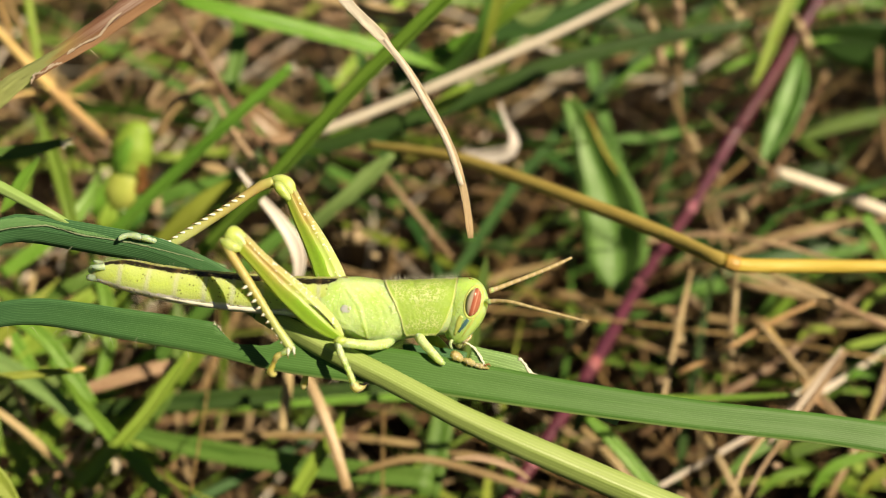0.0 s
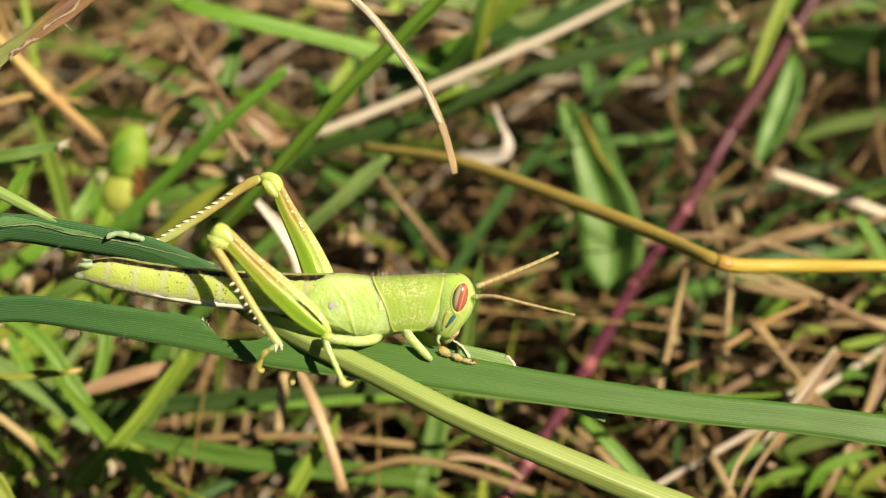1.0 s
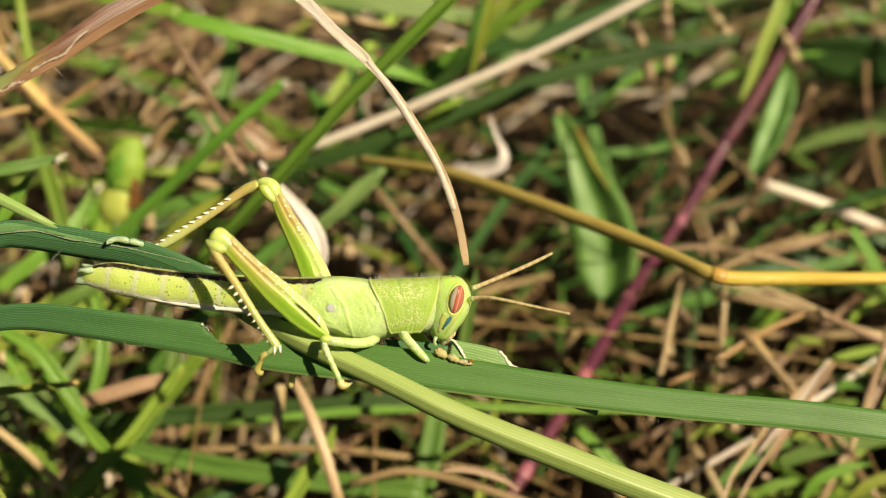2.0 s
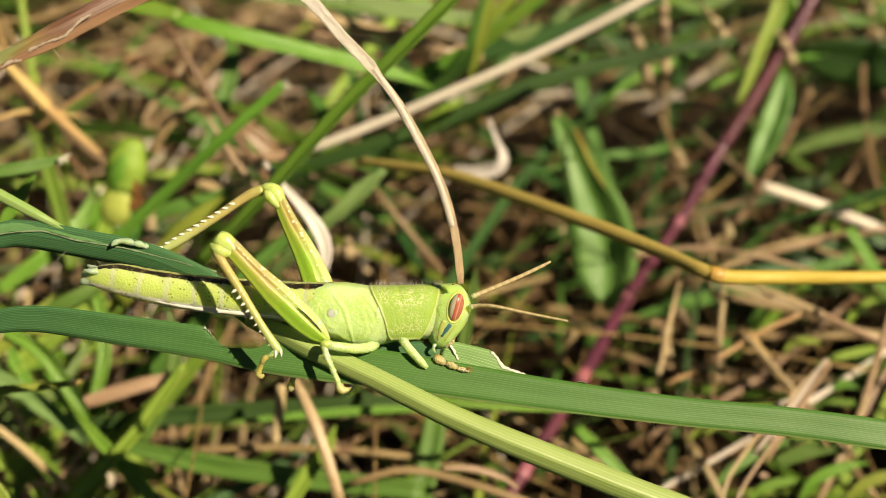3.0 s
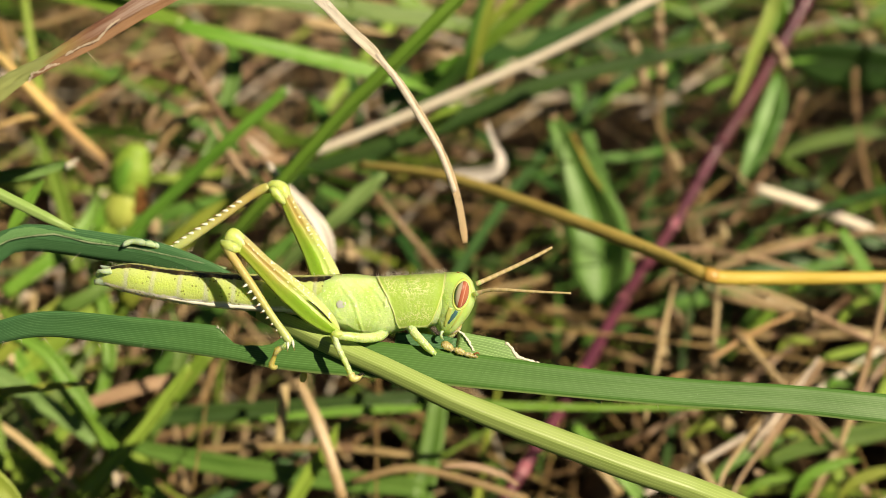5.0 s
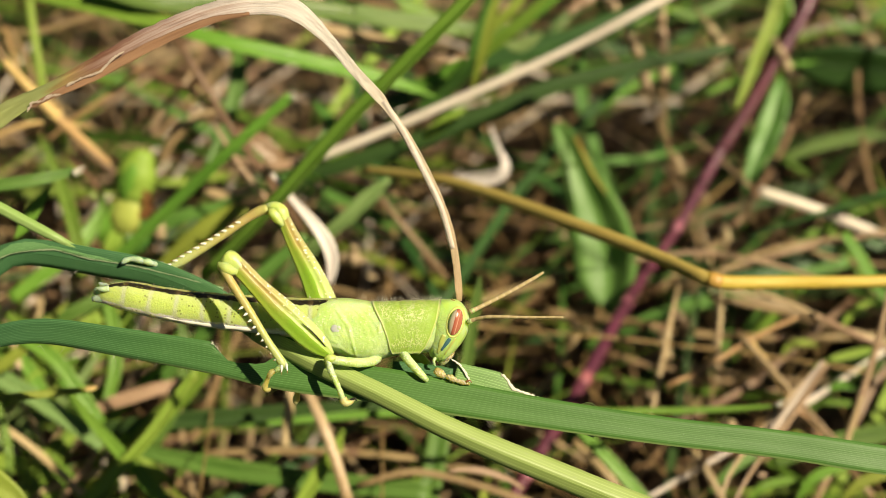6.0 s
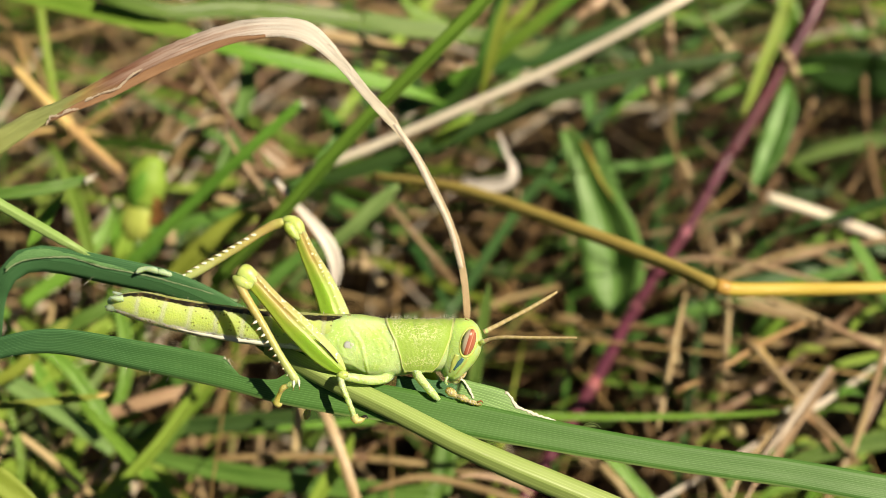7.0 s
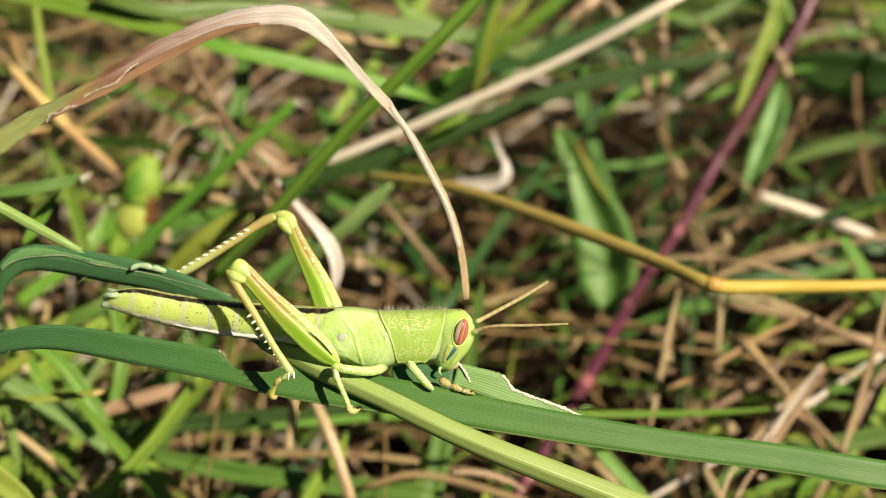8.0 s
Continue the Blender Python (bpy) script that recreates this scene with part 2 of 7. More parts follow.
def pronotum_material():
    n = Nodes("netted_pronotum")
    p = n.place(1000.0)
    warp = n.mix(0.35, p, n.node("TexNoise", Vector=p, Scale=1.1, Detail=2.0).outputs[1], "ADD")
    cells = n.node("TexVoronoi", Vector=warp, Scale=3.6)
    cells.feature = "DISTANCE_TO_EDGE"
    grain = n.noise(p, 3.2, 2.0)
    wide = n.noise(p, 0.35, 2.0)
    raised = n.math("MULTIPLY", n.ramp(cells.outputs[0], (0.05, 1.0), (0.22, 0.0)), n.ramp(grain, (0.40, 0.0), (0.52, 1.0)))
    raised = n.mix(n.ramp(wide, (0.38, 0.15), (0.56, 1.0)), (0.0, 0.0, 0.0), raised)
    f, g, _ = n.split(n.uv())
    inside = n.math("MULTIPLY", n.ramp(f, (0.05, 0.0), (0.10, 1.0), (0.90, 1.0), (0.95, 0.0)), n.ramp(g, (0.04, 0.0), (0.10, 1.0), (0.90, 1.0), (0.96, 0.0)))
    rim = n.math("MULTIPLY", n.ramp(f, (0.028, 0.0), (0.042, 1.0), (0.962, 1.0), (0.976, 0.0)), n.ramp(g, (0.022, 0.0), (0.035, 1.0), (0.965, 1.0), (0.978, 0.0)))
    raised = n.math("MULTIPLY", raised, inside)
    c = n.mix(raised, (0.40, 0.66, 0.09), (0.72, 0.84, 0.31))
    c = n.mix(rim, (0.74, 0.84, 0.28), c)
    return n.done(c, 0.42, n.mix(0.3, raised, grain), 0.000025, 0.0, 0.5, 0.45)


PRONOTUM = pronotum_material()


def femur_material():
    n = Nodes("striped_femur")
    m, v, _ = n.split(n.uv())
    p = n.place(1000.0)
    wave = n.math("MULTIPLY", n.math("SUBTRACT", n.noise(p, 0.7, 2.0), 0.5), 0.12)
    m2 = n.math("ADD", m, wave)
    green = n.ramp(m2, (0.02, (0.44, 0.54, 0.14)), (0.12, (0.27, 0.48, 0.05)), (0.50, (0.25, 0.46, 0.045)), (0.55, (0.36, 0.52, 0.10)), (0.60, (0.33, 0.49, 0.10)),
                   (0.80, (0.46, 0.58, 0.19)), (0.95, (0.50, 0.60, 0.24)))
    amber = n.ramp(m2, (0.30, (0.34, 0.44, 0.06)), (0.48, (0.46, 0.42, 0.12)), (0.54, (0.52, 0.48, 0.17)), (0.60, (0.32, 0.19, 0.045)), (0.76, (0.35, 0.24, 0.08)), (0.92, (0.44, 0.40, 0.18)))
    c = n.mix(n.ramp(n.math("ADD", v, n.math("MULTIPLY", wave, 1.5)), (0.36, 0.0), (0.62, 0.85), (0.88, 0.8), (0.97, 0.0)), green, amber)
    flecks = n.math("MULTIPLY", n.ramp(n.noise(p, 2.6, 1.0), (0.62, 0.0), (0.66, 1.0)), n.ramp(m, (0.66, 0.0), (0.74, 1.0)))
    c = n.mix(flecks, c, (0.80, 0.80, 0.66))
    ridge = n.ramp(m2, (0.51, 0.0), (0.55, 1.0), (0.59, 0.0))
    return n.done(c, 0.4, n.mix(0.5, ridge, n.noise(p, 4.0)), 0.00005, 0.0, 0.4, 0.3)


FEMUR = femur_material()


def tibia_material():
    n = Nodes("straw_tibia")
    p = n.place(1000.0)
    m, v, _ = n.split(n.uv())
    c = n.ramp(v, (0.0, (0.44, 0.46, 0.14)), (0.15, (0.48, 0.38, 0.14)), (0.5, (0.46, 0.43, 0.15)), (1.0, (0.42, 0.54, 0.20)))
    return n.done(c, 0.32, n.noise(p, 3.0), 0.00006, 0.0, 0.5, 0.3)


TIBIA = tibia_material()


def antenna_material():
    n = Nodes("ringed_antenna")
    v = n.split(n.uv())[1]
    rings = n.math("PINGPONG", n.math("MULTIPLY", v, 22.0), 1.0)
    c = n.mix(n.ramp(rings, (0.10, 1.0), (0.25, 0.0)), (0.54, 0.43, 0.22), (0.64, 0.54, 0.34))
    return n.done(c, 0.4, rings, 0.00005, 0.0, 0.5, 0.1)


ANTENNA = antenna_material()


def eye_material():
    n = Nodes("striped_eye")
    x, y, _ = n.split(n.uv())
    c = n.ramp(x, (0.10, (0.46, 0.44, 0.30)), (0.36, (0.42, 0.34, 0.26)), (0.40, (0.30, 0.08, 0.045)), (0.60, (0.42, 0.14, 0.085)), (0.65, (0.58, 0.32, 0.23)), (0.70, (0.38, 0.12, 0.07)), (1.0, (0.44, 0.17, 0.11)))
    return n.done(c, 0.12, n.noise(n.place(1000.0), 9.0), 0.00001, 0.0, 0.6)


EYE_SKIN = eye_material()


def plain(name, c, rough=0.4, skin=0.0):
    n = Nodes(name)
    spots = n.noise(n.place(1000.0), 2.5, 3.0)
    return n.done(n.varied(n.mix(spots, c, tuple(k * 0.75 for k in c)), spots, 0.2, 0.01), rough, spots, 0.00003, 0.0, 0.45, skin)


TEAL = plain("teal_stripe", (0.06, 0.17, 0.19))
YELLOW = plain("yellow_stripe", (0.58, 0.66, 0.15), 0.4, 0.2)
WHITE = plain("white_spine", (0.82, 0.84, 0.74), 0.35)
BLACK = plain("black_line", (0.012, 0.010, 0.008), 0.5)
HAIR = plain("pale_hair", (0.55, 0.55, 0.45), 0.4)
CUT = plain("bleached_edge", (0.80, 0.78, 0.66), 0.6)
SPOT = plain("pale_spot", (0.86, 0.90, 0.70), 0.2, 0.5)
RUST = plain("rust_brown", (0.30, 0.13, 0.04), 0.6)


def soil_material():
    n = Nodes("soil_gap_shade")
    p = n.place(1.0)
    fine, wide = n.noise(p, 420.0, 6.0, 0.6), n.noise(p, 9.0, 3.0)
    # soil taken down to near black: shade under the grass is painted in
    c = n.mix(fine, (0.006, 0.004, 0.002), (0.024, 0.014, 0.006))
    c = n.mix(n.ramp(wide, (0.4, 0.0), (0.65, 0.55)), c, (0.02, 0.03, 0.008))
    return n.done(c, 0.9, fine, 0.002)


SOIL = soil_material()


# ---- shaping ----
def spline(points, count):
    """Catmull-Rom through points of any dimension, spread evenly by length."""
    p = np.array(points, float)
    if len(p) == 2:
        fine = p[0] + (p[1] - p[0]) * np.linspace(0, 1, 40)[:, None]
    else:
        q = np.vstack([2 * p[0] - p[1], p, 2 * p[-1] - p[-2]])
        fine = []
        for i in range(len(p) - 1):
            a, b, c, d = q[i:i + 4]
            for s in np.linspace(0, 1, 16, endpoint=False):
                fine.append(0.5 * (2 * b + (c - a) * s + (2 * a - 5 * b + 4 * c - d) * s * s + (3 * b - a - 3 * c + d) * s ** 3))
        fine = np.array(fine + [p[-1]])
    length = np.concatenate([[0], np.cumsum(np.linalg.norm(np.diff(fine[:, :3], axis=0), axis=1))])
    at = np.linspace(0, length[-1], count)
    return np.stack([np.interp(at, length, fine[:, k]) for k in range(p.shape[1])], 1), at


def mesh_of(name, verts, faces, uvs=None, material=None, smooth=True):
    """A mesh in metres from points in millimetres; uvs: one pair a vertex."""
    me = bpy.data.meshes.new(name)
    me.from_pydata([tuple(v) for v in np.asarray(verts, float) * 0.001], [], [tuple(f) for f in faces])
    if uvs is not None:
        layer = me.uv_layers.new(name="UVMap")
        loops = np.empty(len(me.loops), np.int32)
        me.loops.foreach_get("vertex_index", loops)
        layer.data.foreach_set("uv", np.asarray(uvs, np.float32)[loops].ravel())
    me.polygons.foreach_set("use_smooth", [smooth] * len(me.polygons))
    if material:
        me.materials.append(material)
    me.update()
    return me


def frames_along(p, side):
    """Tangents, and two unit vectors across them, the second leaning towards side."""
    t = np.gradient(p, axis=0)
    t /= np.linalg.norm(t, axis=1)[:, None] + 1e-12
    side = np.broadcast_to(np.asarray(side, float), p.shape)
    n = side - (side * t).sum(1)[:, None] * t
    n /= np.linalg.norm(n, axis=1)[:, None] + 1e-12
    return t, np.cross(n, t), n


def tube(points, count=14, around=10, side=(0, 0, 1), sheet_v=False, bumps=None):
    """A round or oval limb: points (x, y, z, half width across, half width towards side). Returns verts, faces, uvs."""
    s, at = spline(points, count)
    t, across, n = frames_along(s[:, :3], side)
    verts, uvs, faces = [], [], []
    for i in range(count):
        swell = 1.0 if bumps is None else bumps(at[i] / at[-1])
        for k in range(around):
            a = 2 * math.pi * k / around
            verts.append(s[i, :3] + swell * (across[i] * math.cos(a) * s[i, 3] + n[i] * math.sin(a) * s[i, 4]))
            u = k / around
            uvs.append((1 - abs(1 - 2 * u), at[i] if sheet_v else at[i] / at[-1]))
    for i in range(count - 1):
        for k in range(around):
            a, b = i * around + k, i * around + (k + 1) % around
            faces.append((a, b, b + around, a + around))
    faces += [tuple(range(around))[::-1], tuple(range((count - 1) * around, count * around))]
    return verts, faces, uvs


def ribbon(points, count=22, fold=0.25, thick=0.10, side=(0, 0, 1), twist=0.0, ragged=0.0, seed=1, wave=0.0, bite=None):
    """A blade of grass with a folded midrib and real thickness: points (x, y, z, width). bite(v, u): how much of a side is gone."""
    s, at = spline(points, count)
    t, across, n = frames_along(s[:, :3], side)
    rng = random.Random(seed)
    cols = (-1.0, -0.62, -0.22, 0.0, 0.22, 0.62, 1.0)
    verts, uvs, faces = [], [], []
    for i in range(count):
        f = at[i] / at[-1]
        a = radians(twist * f)
        x, y = across[i] * math.cos(a) + n[i] * math.sin(a), n[i] * math.cos(a) - across[i] * math.sin(a)
        half = s[i, 3] / 2
        left, right = 1 - ragged * rng.random(), 1 - ragged * rng.random()
        for layer in (1, 0):
            for c in cols:
                e = c * (right if c > 0 else left)
                if bite:
                    e = bite(f, e)
                edge = 1 - abs(c) ** 3
                lift = fold * abs(e) * half + wave * half * math.sin(f * 23 + seed) * e
                depth = (0.5 if layer else -0.5) * thick * (0.25 + 0.75 * edge)
                verts.append(s[i, :3] + x * e * half + y * (lift + depth))
                uvs.append((c * 0.5 + 0.5, at[i]))
    w = len(cols)
    for i in range(count - 1):
        a, b = i * 2 * w, (i + 1) * 2 * w
        for k in range(w - 1):
            faces.append((a + k, a + k + 1, b + k + 1, b + k))
            faces.append((a + w + k + 1, a + w + k, b + w + k, b + w + k + 1))
        faces.append((a + w, a, b, b + w))
        faces.append((a + w - 1, a + 2 * w - 1, b + 2 * w - 1, b + w - 1))
    for a, turn in ((0, 1), ((count - 1) * 2 * w, -1)):
        for k in range(w - 1):
            quad = (a + k, a + w + k, a + w + k + 1, a + k + 1)
            faces.append(quad if turn > 0 else quad[::-1])
    return verts, faces, uvs


def part(name, shape, material, parent, label=""):
    """One mesh as a part of parent, in its space."""
    ob = new(name, mesh_of(name, *shape, material=material))
    ob.parent = parent
    return tagged(ob, label)


def thing(name, label, category, m=None, group="", kind=""):
    ob = new(name)
    ob.empty_display_size = 0.002
    if m is not None:
        ob.matrix_basis = m
    return tagged(ob, label, category, group, kind)


FACE = Vector((0.0, -0.62, 0.78))
blade_count = [0]


def blade(name, label, material, points, fold=0.3, roll=0.0, twist=0.0, thick=0.12, count=22, ragged=0.0, wave=0.0, category="grass", group="grass blades", round_stem=0.0, nodes=0):
    """A still blade or stem in the world: points in millimetres with the width. round_stem: depth as a share of the width."""
    blade_count[0] += 1
    p = np.array(points, float)
    along = Vector(p[-1, :3] - p[0, :3]).normalized()
    side = Matrix.Rotation(radians(roll), 3, along) @ FACE
    middle = p[:, :3].mean(0)
    p[:, :3] -= middle
    ob = thing(name, label, category, pose(*(middle * 0.001)), group)
    if round_stem:
        pieces = max(1, nodes)
        line, _ = spline(p, pieces * 12 + 1)
        for k in range(pieces):
            q = line[k * 12:k * 12 + 13]
            part("internode", tube(np.column_stack([q[:, :3], q[:, 3] / 2, q[:, 3] / 2 * round_stem]), 13, 10, side, True), material, ob)
            if k:
                c, step = line[k * 12], (line[k * 12 + 1] - line[k * 12 - 1]) * 0.3
                ring = [(*(c + step * f)[:3], c[3] * w / 2, c[3] * w / 2 * round_stem) for f, w in ((-1, 0.9), (0, 1.3), (1, 0.9))]
                part("joint", tube(ring, 7, 10, side), material, ob)
    else:
        part("leaf_blade", ribbon(p, count, fold, thick, side, twist, ragged, blade_count[0], wave), material, ob)
        rib = p.copy()
        rib[:, :3] += np.array(side) * 0.03
        part("midrib", tube(np.column_stack([rib[:, :3], rib[:, 3] * 0.03, rib[:, 3] * 0.02]), count, 6, side, True), material, ob)
    return ob


# ---- ground ----
def ground_sheet():
    """One uneven sheet that reaches the horizon, finer towards the middle."""
    ring = [0.0] + [0.02 * 1.32 ** k for k in range(38)]
    verts, faces, turns = [(0, 200, -85)], [], 48
    for r in ring[1:]:
        for k in range(turns):
            a = 2 * math.pi * k / turns
            x, y = r * math.cos(a), 0.2 + r * math.sin(a)
            z = noise.noise((x * 14, y * 14, 3.0)) * 0.006 + noise.noise((x * 1.3, y * 1.3, 7.0)) * min(r, 1.0) * 0.02 - 0.085
            verts.append((x * 1000, y * 1000, z * 1000))
    for k in range(turns):
        faces.append((0, 1 + k, 1 + (k + 1) % turns))
    for i in range(len(ring) - 2):
        for k in range(turns):
            a, b = 1 + i * turns + k, 1 + i * turns + (k + 1) % turns
            faces.append((a, a + turns, b + turns, b))
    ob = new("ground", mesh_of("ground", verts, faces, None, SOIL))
    tagged(ob, "dark brown soil under dry thatch and grass, gap shade put into its colour", "ground", kind="structure")


ground_sheet()


def scatter(name, label, category, material, count, seed, where, height, length, width, lean, flat, segments=5, bow=0.3, heading=(0.0, 6.283)):
    """Many small flattened stems joined into one mesh: where(rng) gives x, y in millimetres; lean: rise in degrees from, to."""
    rng = random.Random(seed)
    verts, faces, uvs = [], [], []
    for _ in range(count):
        x, y = where(rng)
        z = rng.uniform(*height)
        turn, rise, reach = rng.uniform(*heading), radians(rng.uniform(*lean)), rng.uniform(*length)
        way = Vector((math.cos(turn) * math.cos(rise), math.sin(turn) * math.cos(rise), math.sin(rise)))
        sag = Vector((rng.uniform(-1, 1), rng.uniform(-1, 1), rng.uniform(-1.0, 0.3))) * reach * bow
        across = way.cross(Vector((rng.uniform(-1, 1), rng.uniform(-1, 1), 1.4))).normalized()
        up = across.cross(way)
        wide, base = rng.uniform(*width), len(verts)
        for i in range(segments + 1):
            f = i / segments
            c = Vector((x, y, z)) + way * reach * f + sag * f * f
            w = wide * ((1 - 0.97 * f ** 2) * min(1.0, 0.35 + 4 * f) if flat < 0.2 else 1 - 0.75 * f ** 2) / 2
            for dx, dz in ((-1, 0), (0, flat), (1, 0), (0, -flat)):
                verts.append(c + across * w * dx + up * w * dz)
                uvs.append((dx * 0.5 + 0.5, reach * f))
        for i in range(segments):
            for k in range(4):
                a, b = base + i * 4 + k, base + i * 4 + (k + 1) % 4
                faces.append((a, b, b + 4, a + 4))
        faces += [(base + 3, base + 2, base + 1, base), tuple(base + segments * 4 + k for k in range(4))]
    ob = new(name, mesh_of(name, [tuple(v) for v in verts], faces, uvs, material))
    return tagged(ob, label, category, kind="stuff")


def near_field(rng):
    """Tufts with bare gaps between them."""
    while True:
        x, y = rng.uniform(-220, 220), rng.uniform(60, 460)
        if noise.noise((x / 19, y / 19, 1.7)) > rng.uniform(-0.12, 0.2):
            return x, y


def tussocks(rng):
    return rng.uniform(-150, 170), rng.uniform(70, 380)


def green_side(rng):
    return -220 + 212 * rng.random() ** 0.9, 60 + 330 * rng.random() ** 1.7


def round_about(rng):
    r, a = 310 + 3200 * rng.random() ** 1.7, rng.uniform(0, 2 * math.pi)
    return r * math.cos(a), 180 + r * math.sin(a)


# out of view towards the sun, for grass that casts shade
def sunny_side(rng):
    x = rng.uniform(126, 250)
    return x, rng.uniform(-60, 120 + x * 0.8)


def far_sward(rng):
    return rng.uniform(0, 190), rng.uniform(150, 420)


def straw_corner(rng):
    while True:
        x, y = -130 + 300 * rng.random() ** 1.5, rng.uniform(75, 400)
        if x < -30 or y > 225:
            return x, y


def fresh_corner(rng):
    return rng.uniform(-125, -32), rng.uniform(75, 165)


# out of view, for taller blades that shade the far ground
def behind_sunny_side(rng):
    x = rng.uniform(132, 215)
    return x, rng.uniform(70, 130 + x * 0.6)


scatter("dead_thatch", "matted brown dead grass stems lying on the soil, gap shade put into their colour", "thatch", SHADED_THATCH, 420, 5, near_field, (-85, -50), (80, 200), (0.6, 1.8), (-4, 5), 0.5, 8, 0.18)
# upright stems added to shade the soil, themselves painted dark
scatter("standing_thatch", "dense brown dead stems added in the sward, gap shade put into their colour", "thatch", SHADED_THATCH, 4200, 61, tussocks, (-86, -80), (40, 88), (0.8, 2.0), (50, 86), 0.4, 4, 0.2)
scatter("fine_dry_stalks", "thin straw-coloured stalks tangled above the thatch", "dry grass", TANGLE, 360, 8, near_field, (-8, 36), (80, 180), (0.35, 0.9), (-6, 14), 0.8, 8, 0.16)
# made-up glossy specks, added to catch the sun as small highlights
scatter("shed_seeds", "shiny pale specks added in the thatch to give glints", "grass seed", GLINT, 160, 18, near_field, (14, 48), (0.8, 2.6), (0.7, 1.5), (-20, 60), 0.9, 3, 0.1)
scatter("low_grass", "green grass blades growing through dead thatch", "grass", TURF, 60, 12, green_side, (-10, 22), (70, 150), (0.8, 2.0), (-4, 13), 0.12, 8, 0.2)
scatter("shaded_grass", "deep green grass leaning low in the far thatch, shade put into its colour", "grass", SHADE, 120, 44, far_sward, (-10, 34), (60, 140), (0.9, 2.6), (0, 7), 0.12, 8, 0.2, (0.1, 1.0))
scatter("fresh_grass", "fresh yellow-green grass tangled near the soil", "grass", FRESH, 60, 47, fresh_corner, (0, 36), (70, 140), (0.6, 1.6), (0, 13), 0.12, 8, 0.25)
# unseen blades added only to block sun from the ground
scatter("tall_grass", "unseen tall green grass added beside the view to shade the ground", "grass", TURF, 305, 31, sunny_side, (-85, -78), (160, 232), (2.0, 4.5), (80, 89), 0.12, 6, 0.22)
scatter("standing_grass", "unseen taller grass added beside the view to shade the far ground", "grass", TURF, 30, 35, behind_sunny_side, (-85, -78), (260, 380), (1.5, 3.5), (82, 89), 0.12, 6, 0.12)
scatter("meadow_grass", "green meadow grass standing all around", "grass", TURF, 9000, 21, round_about, (-85, -78), (140, 250), (2.0, 6.0), (25, 80), 0.12, 4, 0.25)


def rod(points, count=20, around=10, squash=0.85):
    """A round stem from points with widths."""
    return tube([(*p[:3], p[3] / 2, p[3] / 2 * squash) for p in points], count, around, tuple(FACE), True)


def weed_stem(points):
    weed = thing("weed", "purple-red smooth weed stalk with paler swollen joints", "weed")
    line, _ = spline(points, 71)
    for k in range(7):
        part("internode", rod(line[k * 10:k * 10 + 11], 14), PURPLE, weed)
        if k:
            c = line[k * 10]
            step = (line[k * 10 + 1] - line[k * 10 - 1]) * 0.35
            part("joint", rod([(*(c - step)[:3], c[3] * 0.95), (*c[:3], c[3] * 1.14), (*(c + step)[:3], c[3] * 0.95)], 8), PINK, weed, "paler pink swollen joint")


def yellow_culm():
    culm = thing("grass_culm", "ochre yellow bent grass culm with a broken joint", "grass stem", group="stems")
    part("internode", rod([(-12.0, 161.3, 71.2, 1.30), (-0.8, 152.1, 75.9, 1.68), (5.2, 147.1, 77.7, 1.90), (16.9, 134.7, 81.4, 2.02), (27.3, 123.9, 84.1, 1.98), (32.6, 116.7, 86.2, 1.90), (34.2, 115.0, 86.6, 1.88), (35.9, 114.8, 86.2, 1.81)], 40), OLIVE, culm)
    part("internode", rod([(34.0, 114.9, 86.9, 1.74), (36.8, 115.1, 85.8, 1.89), (44.9, 117.3, 83.8, 1.85), (55.1, 120.3, 81.2, 1.67), (70.9, 124.2, 78.1, 1.72)], 30), OCHRE, culm)
    part("joint", rod([(34.3, 114.8, 86.8, 1.88), (35.1, 114.6, 86.6, 2.10), (35.9, 114.5, 86.4, 1.88)], 8), OCHRE, culm, "pale bent joint")


def strewn(count, seed, spots, height, length, width, rise, choices, round_stem, group, bow=0.12):
    """Single long straws or blades lying at random over the thatch, each a thing of its own. choices: name, label, material, category."""
    rng = random.Random(seed)
    for _ in range(count):
        x, y = spots(rng)
        z, turn, up, reach = rng.uniform(*height), rng.uniform(0, 2 * math.pi), radians(rng.uniform(*rise)), rng.uniform(*length)
        way = Vector((math.cos(turn) * math.cos(up), math.sin(turn) * math.cos(up), math.sin(up)))
        sag = Vector((rng.uniform(-1, 1), rng.uniform(-1, 1), rng.uniform(-1.0, 0.2))) * reach * bow
        wide = rng.uniform(*width)
        name, label, material, category = rng.choice(choices)
        rows = []
        for f in (0.0, 0.33, 0.67, 1.0):
            p = Vector((x, y, z)) + way * reach * (f - 0.5) + sag * 4 * f * (1 - f)
            rows.append((*p, wide * ((0.9, 1.0, 0.9, 0.7) if round_stem else (0.7, 1.0, 0.8, 0.1))[round(f * 3)]))
        if round_stem:
            blade(name, label, material, rows, round_stem=round_stem, nodes=rng.choice((1, 1, 2)), category=category, group=group)
        else:
            blade(name, label, material, rows, 0.35, rng.uniform(-25, 25), rng.uniform(-40, 40), count=12, category=category, group=group)


def clearing(rng):
    """All over, but for a stretch left bare to fit the dark area in the camera's view."""
    while True:
        x, y = rng.uniform(-95, 105), rng.uniform(118, 300)
        if not (-12 < x < 52 and 120 < y < 225) and (x < -5 or y < 200 or rng.random() < 0.3):
            return x, y


def lower_half(rng):
    return rng.uniform(-85, 95), rng.uniform(112, 190)


def grassy_rim(rng):
    return rng.uniform(-100, 110), rng.uniform(180, 310)


